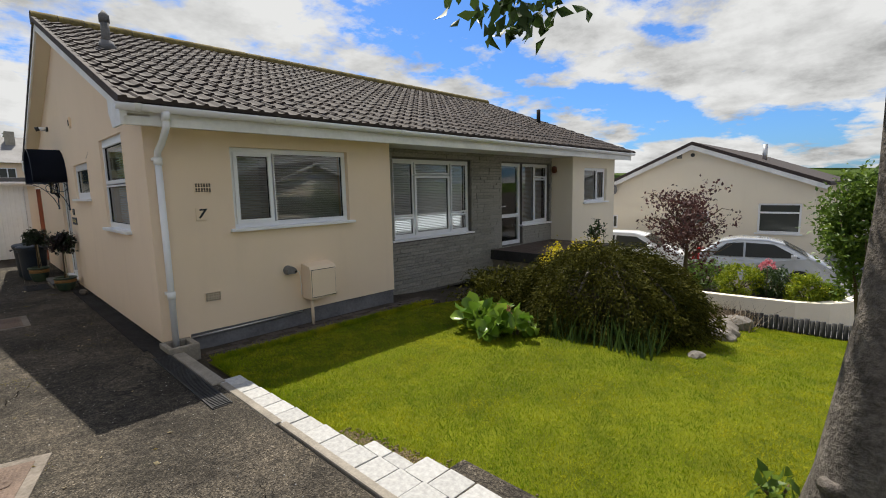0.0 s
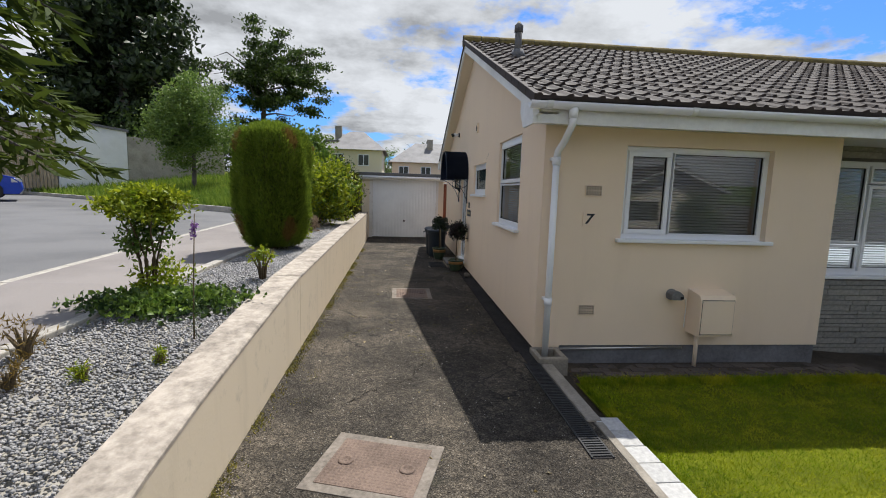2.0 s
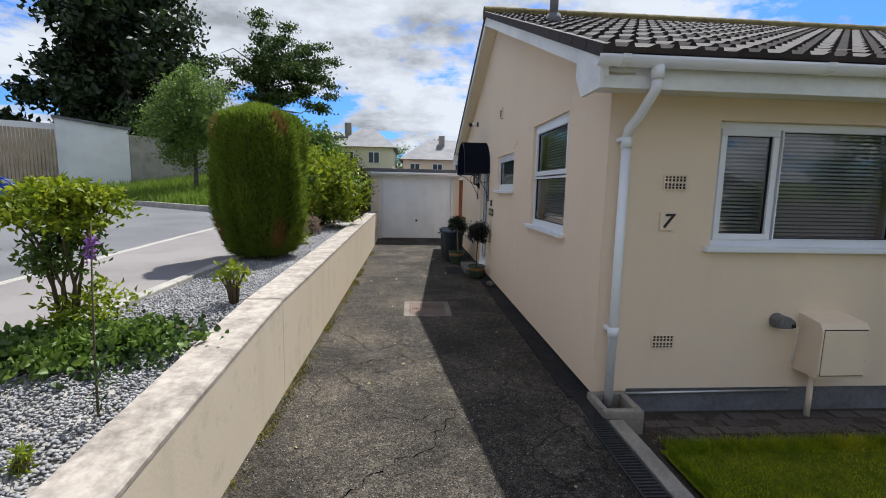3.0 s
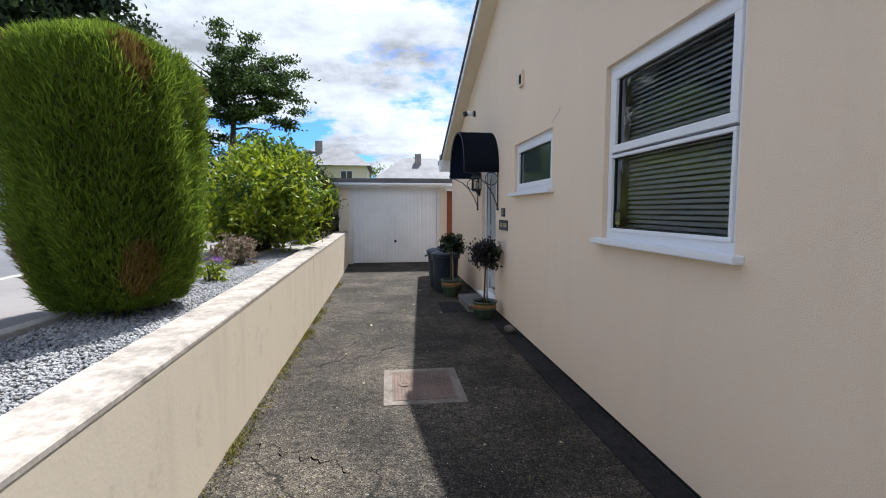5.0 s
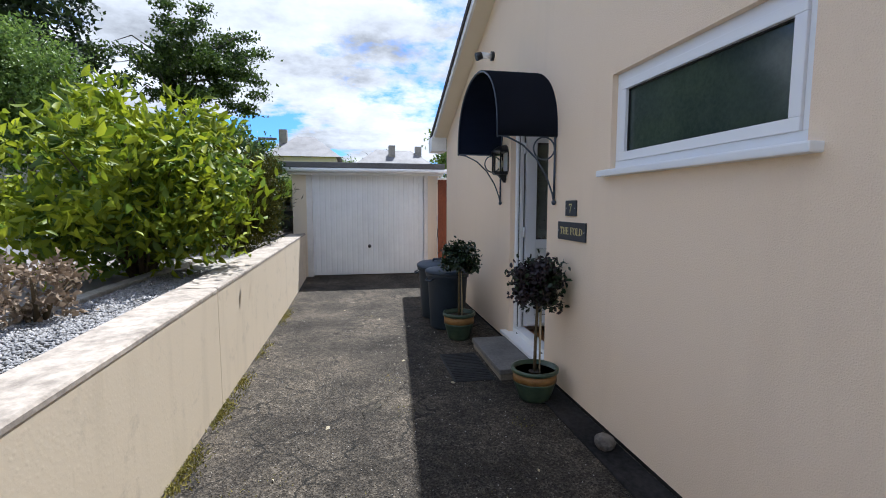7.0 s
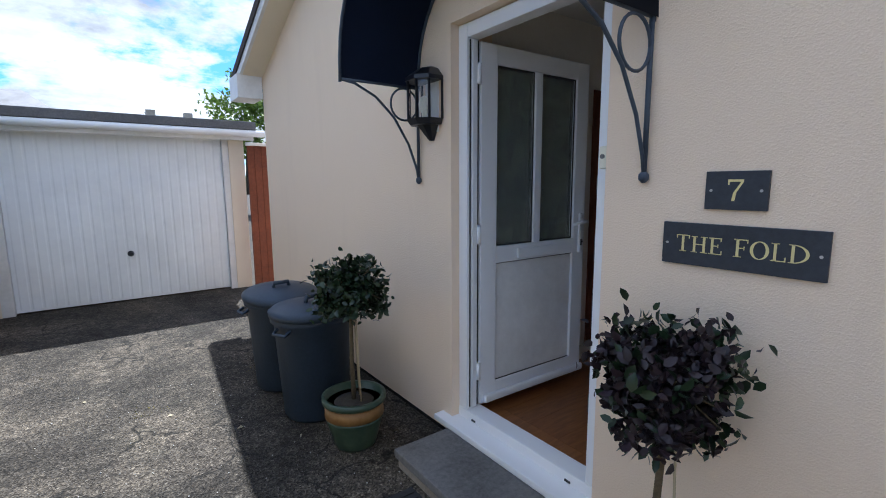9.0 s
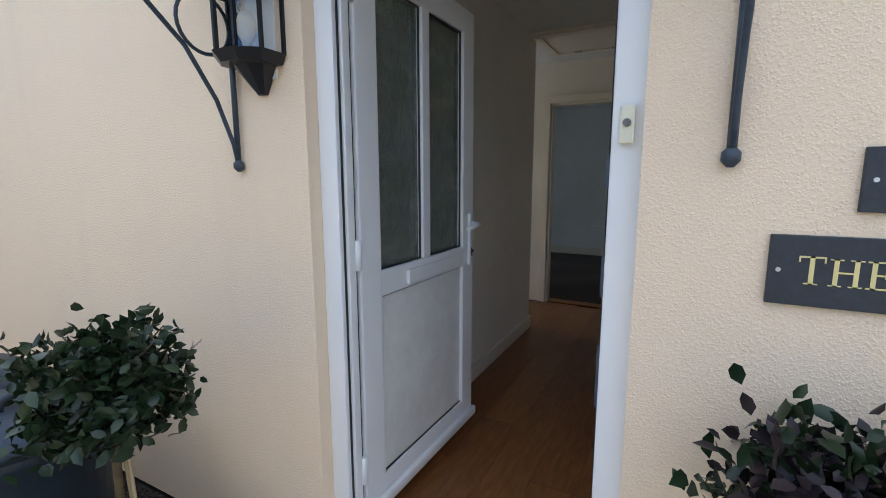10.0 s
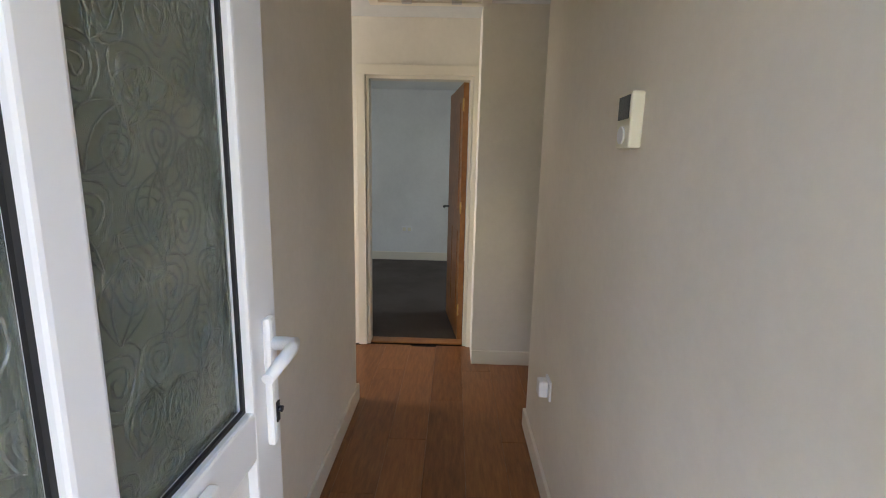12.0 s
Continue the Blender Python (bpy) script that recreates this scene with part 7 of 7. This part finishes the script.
leaves("foliage", cloud(223, 420, (0.08, 0.05, 0.22), (0.26, 0.26, 0.12), 20, 0.2, 0.2), "leaf_yellow", 0.055, 0.026, s1, 5, 0.3)
shrub("small_yellow_shrub", "small yellow-leaved shrub by the wall", -2.90, 0.22, bank(0.2), (0.16, 0.16, 0.09), "leaf_yellow", 190, 0.05, 231, 6, 16, 0.2, 0.3, 0.4, 0.5, 0.28)
iv = thing("ivy_patch", "trailing variegated ivy over the gravel", "ground cover")
pts = cloud(241, 3000, (-3.42, -0.55, bank(-0.5) + 0.05), (0.62, 0.46, 0.09), 60, 0.2, 0.1)
leaves("foliage", pts, "leaf_mid", 0.044, 0.038, iv, 3, 0.7, rounded=True)
leaves("dark_foliage", cloud(242, 2600, (-3.5, -0.6, bank(-0.5) + 0.03), (0.62, 0.46, 0.06), 60, 0.2, 0.1), "leaf_dark", 0.046, 0.040, iv, 4, 0.7, rounded=True)
part("runner", tube(B(), [(-3.9, -0.8, bank(-0.8) + 0.03), (-3.5, -0.5, bank(-0.5) + 0.04), (-2.95, -0.35, bank(-0.3) + 0.04)], 0.008, 6), "stem", iv)
spk = thing("flower_spike", "thin stem with a purple flower spike", "flower", at=(-2.92, -1.38, bank(-1.38)))
part("stem", tube(B(), [(0, 0, -0.03), (0.01, 0.0, 0.4), (0.03, 0.01, 0.92)], [0.006, 0.005, 0.003], 6), "stem", spk)
tagged(leaves("florets", cloud(251, 70, (0.028, 0.01, 0.82), (0.025, 0.025, 0.10), 10, 0.2, 0.2), "bloom_purple", 0.028, 0.016, spk, 3), kind="stuff")
leaves("foliage", cloud(252, 60, (0.01, 0, 0.3), (0.06, 0.06, 0.28), 16, 0.2, 0.2), "leaf_dark", 0.05, 0.012, spk, 4)
shrub("pink_flowering_plant", "low pale-leaved plant with purple flowers", -3.20, 3.62, bank(3.6), (0.19, 0.17, 0.11), "leaf_yellow", 260, 0.055, 261, 4, 18, 0.2, 0.3, 0.5, 0.4)
pf2 = thing("purple_flowers", "small purple flowers on the low plant", "flower")
tagged(leaves("petals", cloud(262, 60, (-3.22, 3.66, bank(3.6) + 0.22), (0.10, 0.10, 0.03), 5, 0.15), "bloom_purple", 0.03, 0.022, pf2, 3), kind="stuff")
part("stalk", tube(B(), [(-3.21, 3.65, bank(3.6)), (-3.22, 3.66, bank(3.6) + 0.22)], 0.004, 6), "stem", pf2)
shrub("dried_hydrangea", "low shrub with dried brown flower heads", -3.28, 4.75, bank(4.7), (0.28, 0.28, 0.20), "dry", 850, 0.045, 271, 6, 26, 0.14, 0.5, 0.3, 0.7)

for i, (x, y, sz) in enumerate(((-3.82, -1.66, 0.22), (-3.62, -2.05, 0.16), (-3.30, -1.95, 0.08), (-2.98, -1.72, 0.07))):
    shrub("wiry_weed", "wiry half-dry weed growing through the gravel", x, y, bank(y), (sz * 0.6, sz * 0.6, sz * 0.7), "needle_brown" if i < 2 else "leaf_yellow", 150, 0.05, 280 + i, 9, 16, 0.2, 0.3, 0.6, 0.16)

# fir that hangs over the bed
fir = thing("fir_tree", "fir tree with drooping green sprays", "tree", at=(-3.93, -2.82, bank(-2.82)))
part("trunk", tube(B(), [(0, 0, -0.1), (0.02, 0, 2.0), (0, 0, 5.6)], [0.13, 0.10, 0.02], 12), "bark", fir)
fv, fa = [], []
for tier in range(22):
    z = 1.62 + tier * 0.18
    R = 1.35 * (1 - tier / 25)
    for k in range(9):
        a = math.tau * (k / 9 + 0.37 * tier)
        r0 = R * (0.85 + 0.2 * math.sin(3 * k + tier))
        d = Vector((math.cos(a), math.sin(a), 0))
        sag = -0.25
        pts = [Vector((0, 0, z)), d * r0 * 0.5 + Vector((0, 0, z + 0.02)), d * r0 + Vector((0, 0, z + sag * r0))]
        part("branch", tube(B(), pts, [0.02, 0.012, 0.004], 5), "bark", fir)
        for q in range(38):
            f_ = 0.2 + 0.8 * q / 38
            p = d * r0 * f_ + Vector((0, 0, z + (0.02 if f_ < 0.5 else 0.02 + (sag * r0 - 0.02) * (f_ - 0.5) * 2)))
            sd = Vector((-d.y, d.x, 0))
            for sgn in (-1, 1):
                for w in range(3):
                    fv.append(p + sd * sgn * 0.10 * w * (1.1 - f_) - Vector((0, 0, 0.02 * w)))
                    fa.append((d * 0.7 + sd * sgn * 0.9 + Vector((0, 0, -0.35))) * 2.2)
leaves("needles", [tuple(v) for v in fv], "fir", 0.12, 0.024, fir, 4, 0.0, np.array([tuple(v) for v in fa]), 0.1, 0.7)

# ---- beyond the close ----
tree("birch_tree", "small leafy birch on the grass bank", -10.6, 16.9, 1.45, 4.5, 0.09, (0, 0, 2.85), (1.90, 1.90, 2.05), "leaf_birch", 26000, 0.115, 301, 12, 170, 0.11, 0.25)
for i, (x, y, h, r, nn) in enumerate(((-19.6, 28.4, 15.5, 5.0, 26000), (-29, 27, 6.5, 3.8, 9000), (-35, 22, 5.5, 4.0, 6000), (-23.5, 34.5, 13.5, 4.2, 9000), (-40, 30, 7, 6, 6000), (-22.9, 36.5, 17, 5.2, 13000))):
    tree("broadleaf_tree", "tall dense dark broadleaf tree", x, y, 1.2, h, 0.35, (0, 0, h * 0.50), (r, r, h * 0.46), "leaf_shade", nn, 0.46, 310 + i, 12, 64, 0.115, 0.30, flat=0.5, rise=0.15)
tree("sycamore_tree", "tall open-crowned tree with bare lower limbs", -12.95, 35.0, 1.2, 13.5, 0.26, (0.8, 0, 8.8), (5.0, 4.6, 4.6), "leaf_far", 21000, 0.26, 330, 18, 120, 0.075, 0.25, lean=(0.8, 0.2), flat=0.45, rise=0.10)
for i, (x, y, h, r) in enumerate(((-9.0, 36, 5.5, 2.4), (-12.5, 30, 4.6, 2.4), (-7.2, 22, 4.0, 1.7), (-16, 25, 5.0, 2.6), (4.6, 30, 5.8, 2.0), (1.4, 60, 7.0, 3.0), (-3.0, 58, 6.0, 3.0))):
    tree("hedgerow_tree", "rounded dark green tree among the houses", x, y, 1.0, h, 0.10, (0, 0, h * 0.6), (r, r, h * 0.42), "leaf_far" if i % 2 else "leaf_mid", 2800, 0.26, 340 + i, 8, 60, 0.13, 0.4)

wg = thing("garage_row", "white rendered wall of a row of garages", "wall")
m_ = pose(-17.3, 20.3, 0, 0, 0, 33)
bb = prism(B(), [(-1.0, 0.9), (1.85, 0.9), (1.85, 4.22), (-1.0, 4.55)], "y", 0.0, 3.0)
bmesh.ops.transform(bb, matrix=m_, verts=bb.verts)
part("wall", bb, "plaster_white", wg)
bb = prism(B(), [(-1.1, 4.56), (1.95, 4.21), (1.95, 4.33), (-1.1, 4.68)], "y", -0.1, 3.1)
bmesh.ops.transform(bb, matrix=m_, verts=bb.verts)
part("roof", bb, "felt", wg)
bb = box(B(), -7.5, 0.5, 0.9, -1.02, 3.0, 4.32)
bmesh.ops.transform(bb, matrix=m_, verts=bb.verts)
part("side_wall", bb, "plaster_white", wg)
bb = box(B(), 1.87, 0.1, 0.9, 6.6, 0.35, 4.0)
bmesh.ops.transform(bb, matrix=m_, verts=bb.verts)
solid("wall_block", bb, "block", "grey blockwork wall beside the garages", "wall", "structure")
fn = thing("panel_fence", "weathered vertical board fence", "fence")
for k in range(44):
    bb = box(B(), -1.15 - k * 0.135, -0.05, 1.2, -1.04 - k * 0.135, 0.0, 4.0)
    bmesh.ops.transform(bb, matrix=m_, verts=bb.verts)
    part("board", bb, "fence", fn)
car("blue_car", "bright blue car parked by the verge", pose(-16.9, 12.4, bank(13) + 0.06, 0, 0, 35), "blue", 4.2, 1.8, 1.42)


def far_house(name, label, x0, y0, x1, y1, z0, ez, rz, wall, chim, hip=2.2):
    t = thing(name, label, "house")
    part("wall", box(B(), x0, y0, z0, x1, y1, ez), wall, t)
    b = B()
    e = [b.verts.new(p) for p in ((x0 - 0.4, y0 - 0.4, ez), (x1 + 0.4, y0 - 0.4, ez), (x1 + 0.4, y1 + 0.4, ez), (x0 - 0.4, y1 + 0.4, ez))]
    ym = (y0 + y1) / 2
    r = [b.verts.new((x0 + hip, ym, rz)), b.verts.new((x1 - hip, ym, rz))]
    for f in ((e[0], e[1], r[1], r[0]), (e[2], e[3], r[0], r[1]), (e[1], e[2], r[1]), (e[3], e[0], r[0]), (e[3], e[2], e[1], e[0])):
        b.faces.new(f)
    roof_ = part("roof", b, "slate_roof", t)
    for cx, cy in chim:
        ch = part("chimney", box(B(), cx - 0.32, cy - 0.3, ez, cx + 0.32, cy + 0.3, rz + 0.35, 0.02), "block", roof_)
    k = 0
    xw = x0 + 0.7
    while xw < x1 - 1.2:
        for zz in (ez - 1.5, ez - 4.0):
            if zz > z0 + 0.3:
                w = part("window", box(B(), xw, y0 - 0.03, zz, xw + 1.1, y0 + 0.02, zz + 1.1), "white", t)
                part("pane", box(B(), xw + 0.08, y0 - 0.04, zz + 0.08, xw + 0.51, y0 - 0.031, zz + 1.02), "screen", w)
                part("pane", box(B(), xw + 0.59, y0 - 0.04, zz + 0.08, xw + 1.02, y0 - 0.031, zz + 1.02), "screen", w)
        xw += 2.4
    return t


far_house("semi_detached_house", "pale house with a grey slate roof and chimney", -8.6, 40.5, -3.2, 48, 0.5, 5.3, 7.4, "cream2", [(-7.6, 43)], 2.0)
far_house("yellow_house", "cream-yellow house with a pale hipped roof", -2.3, 46, 6.5, 53, 0.5, 4.6, 7.0, "cream", [(1.9, 48.5), (4.6, 49)], 2.6)
far_house("grey_roof_house", "house with a dark roof behind the trees", -15, 44, -10, 51, 0.5, 4.9, 7.0, "plaster_white", [(-12, 47)], 2.0)
sl2 = thing("street_lamp", "slim grey street lamp", "street lamp")
part("column", tube(B(), [(-6.3, 25.4, 0.8), (-6.3, 25.4, 4.4), (-6.0, 25.4, 4.6)], [0.07, 0.05, 0.04], 10), "step", sl2)
part("head", box(B(), -6.15, 25.3, 4.55, -5.3, 25.5, 4.66, 0.03), "step", sl2)

# houses across the street behind the view, and wooded hills on the horizon
far_house("opposite_bungalow", "white-gabled bungalow across the street", -6, -30, 6, -22, -0.6, 2.0, 4.2, "cream2", [], 0.4)
og = thing("gabled_bungalow", "white-gabled bungalow with pale barge boards across the street", "house")
part("wall", prism(B(), [(12.9, -1.6), (19.9, -1.6), (19.9, 2.3), (16.35, 3.6), (12.9, 2.3)], "y", -33.0, -24.2), "cream2", og)
for xa in (12.4, 20.4):
    part("roof", prism(B(), [(xa, 2.05), (xa, 2.2), (16.35, 3.9), (16.35, 3.72)], "y", -33.3, -23.7), "tile", og)
    part("barge_board", prism(B(), [(xa, 1.95), (xa, 2.12), (16.35, 3.80), (16.35, 3.58)], "y", -23.7, -23.66), "white_matt", og)
part("window", box(B(), 13.6, -24.2, 0.2, 15.6, -24.15, 1.4), "screen", og)
part("window", box(B(), 17.0, -24.2, 0.2, 19.0, -24.15, 1.4), "screen", og)
part("gable_panel", box(B(), 15.4, -24.21, 2.2, 17.3, -24.16, 3.05), "white_matt", og)
for i, (x, y, h, r) in enumerate(((-11, -20, 6, 3), (9, -26, 7, 3.4), (24, -20, 7, 3.5), (-20, -16, 8, 4), (2, -34, 9, 4.5))):
    tree("street_tree", "leafy tree across the street", x, y, -0.5, h, 0.15, (0, 0, h * 0.6), (r, r, h * 0.42), "leaf_mid", 2600, 0.3, 360 + i, 8, 60, 0.13, 0.4)
b = B()
rg2 = random.Random(8)
prev = None
for k in range(73):
    a = math.tau * k / 72
    h_ = 7 + 5 * noise.noise(Vector((math.cos(a) * 2, math.sin(a) * 2, 0.3))) + 2 * noise.noise(Vector((math.cos(a) * 9, math.sin(a) * 9, 1.3)))
    cur = (b.verts.new((330 * math.cos(a), 330 * math.sin(a), -12)), b.verts.new((330 * math.cos(a), 330 * math.sin(a), h_)), b.verts.new((380 * math.cos(a), 380 * math.sin(a), -12)))
    if prev:
        b.faces.new((prev[0], cur[0], cur[1], prev[1])).smooth = True
        b.faces.new((prev[1], cur[1], cur[2], prev[2])).smooth = True
    prev = cur
solid("backdrop", b, "leaf_mid", "low wooded hills on the horizon", "backdrop", "structure")

# ---- pieces: laminate boards, stone courses, roof tiles ----
lam_stock = {}
for j in range(28):
    y = 4.1 + 0.1 + j * 0.192
    x = 0.285 - (0.4 if j % 3 == 1 else 0.8 if j % 3 == 2 else 0)
    while x < 3.50:
        a, c = max(x, 0.285), min(x + 1.2, 3.515)
        x += 1.202
        if c - a < 0.05 or y > 9.4:
            continue
        key = round(c - a, 3)
        if key not in lam_stock:
            lam_stock[key] = mesh_of(box(B(), -key / 2, -0.0955, -0.006, key / 2, 0.0955, 0.006), "board", "laminate")
        o = new("board", lam_stock[key])
        o.parent = hall
        o.location = ((a + c) / 2, y, FZ - 0.006)
part("edge_board", box(B(), 0.151, 5.50, FZ - 0.02, 0.284, 6.35, FZ), "laminate", hall)

rs_ = random.Random(6)
stock = {}


def stone_mesh(length, height):
    key = (round(length, 2), round(height, 3))
    if key not in stock:
        b = box(B(), -key[0] / 2 + 0.003, -0.012, -key[1] / 2 + 0.003, key[0] / 2 - 0.003, 0.03, key[1] / 2 - 0.003, 0.004)
        stock[key] = mesh_of(b, "stone", "stone")
    return stock[key]


z = -0.25
count = 0
spare = B()
while z < 2.40:
    hgt = rs_.choice((0.05, 0.065, 0.08))
    x = 3.354
    while x < 9.23:
        ln = rs_.choice((0.22, 0.34, 0.46, 0.58))
        x1 = min(x + ln, 9.24)
        cx, cz = (x + x1) / 2, z + hgt / 2
        clash = [h for h in stone_holes if h[0] < x1 and h[1] > x and h[2] < z + hgt and h[3] > z]
        spans = [(x, x1)]
        for h in clash:
            nxt = []
            for a, c in spans:
                if h[0] > a:
                    nxt.append((a, min(c, h[0])))
                if h[1] < c:
                    nxt.append((max(a, h[1]), c))
            spans = [q for q in nxt if q[1] - q[0] > 0.04]
        for a, c in spans:
            yy = 0.604 + rs_.uniform(-0.010, 0.006)
            if count < 300 and a < 6.6:
                o = new("stone", stone_mesh(c - a, hgt))
                o.parent = wall_stone
                o.location = ((a + c) / 2, yy, cz)
                count += 1
            else:
                box(spare, a + 0.003, yy - 0.012, z + 0.003, c - 0.003, 0.62, z + hgt - 0.003)
        x = x1
    z += hgt
tagged(part("stones", spare, "stone", wall_stone), kind="stuff")

# roof tiles: a double-trough interlocking profile
TW, TG = 0.30, 0.335
cols, rowsn = 41, 17


def tile_bm(bm, m):
    prof = [(0.0, 0.012), (0.035, 0.030), (0.06, 0.030), (0.075, 0.008), (0.145, 0.008), (0.16, 0.030), (0.19, 0.030), (0.205, 0.008), (0.285, 0.008), (0.30, 0.012)]
    front, back, under = [], [], []
    for x, h in prof:
        front.append(bm.verts.new(m @ Vector((x, -0.04, h + 0.012))))
        back.append(bm.verts.new(m @ Vector((x, TG + 0.0, h - 0.016))))
        under.append(bm.verts.new(m @ Vector((x, -0.04, -0.016))))
    for k in range(len(prof) - 1):
        bm.faces.new((front[k], front[k + 1], back[k + 1], back[k]))
        bm.faces.new((under[k], under[k + 1], front[k + 1], front[k]))


RM = Matrix.Translation((0, -0.42, 2.60)) @ Matrix.Rotation(PITCH, 4, "X")
tb = B()
tile_bm(tb, Matrix())
tme = mesh_of(tb, "tile", "tile")
rest = B()
for j in range(rowsn):
    for i in range(cols):
        m = RM @ pose(-0.27 + i * TW + (0.0 if j % 2 else 0.0), 0.0 + j * TG, 0.0 + rs_.uniform(-0.002, 0.002), rs_.uniform(-0.4, 0.4), rs_.uniform(-0.5, 0.5), rs_.uniform(-0.3, 0.3))
        if i < 18 and i * rowsn + j < 300:
            o = new("tile", tme)
            o.parent = roof
            o.matrix_local = m
        else:
            tile_bm(rest, m)
M["tile_rest"] = island("brown_roof_tiles", (0.021, 0.015, 0.014), (0.062, 0.045, 0.040), 0.82)
tagged(part("tiles", rest, "tile_rest", roof), kind="stuff")
for i in range(34):
    part("ridge_tile", tube(B(), [(-0.27 + i * 0.36, 4.85, 4.68), (0.078 + i * 0.36, 4.85, 4.68)], [0.112, 0.118], 12, False), "moss", roof)
for j in range(rowsn):
    b = box(B(), -0.275, j * TG - 0.04, -0.05, -0.215, j * TG + TG - 0.045, 0.034, 0.006)
    o = part("verge_tile", b, "tile", roof)
    o.matrix_local = RM

# ---- moss, weeds and litter on the tarmac ----
rw = np.random.default_rng(17)
cy = rw.uniform(-2.5, 10.0, 60)
wy = cy[rw.integers(0, 60, 4200)] + rw.normal(0, 0.09, 4200)
wx = -2.505 + np.abs(rw.normal(0, 0.045, 4200)) + 0.012
tagged(blades("wall_moss", np.stack([wx, wy, np.zeros(4200)], 1), "dry_moss", 0.022, 0.010, None, 3, 0.8), "yellow-green moss and weeds along the wall foot", "moss", kind="stuff")
cx2 = rw.uniform(-2.3, -0.3, 40)
cy2 = rw.uniform(-3.5, 9.0, 40)
pick = rw.integers(0, 40, 1400)
tagged(blades("tarmac_moss", np.stack([cx2[pick] + rw.normal(0, 0.05, 1400), cy2[pick] + rw.normal(0, 0.05, 1400), np.zeros(1400)], 1), "dry_moss", 0.008, 0.007, None, 4, 0.9), "small moss patches in the tarmac", "moss", kind="stuff")
tagged(stones("tarmac_grit", np.stack([rw.uniform(-2.5, -0.2, 2600), rw.uniform(-4.5, 10.6, 2600), np.full(2600, 0.002)], 1), rw.uniform(0.002, 0.006, 2600), "grit", None, 6), "loose pale grit scattered on the tarmac", "grit", kind="stuff")
tagged(leaves("fallen_leaves", np.stack([rw.uniform(-2.4, -0.4, 70), rw.uniform(-4.0, 10.2, 70), np.full(70, 0.008)], 1), "fallen", 0.035, 0.022, None, 5, 0.0, np.tile(np.array([[0.0, 0.0, 0.0]]), (70, 1)), 0.1, np.array([1, 1, 0.12])), "small fallen leaves and petals on the drive", "leaves", kind="stuff")
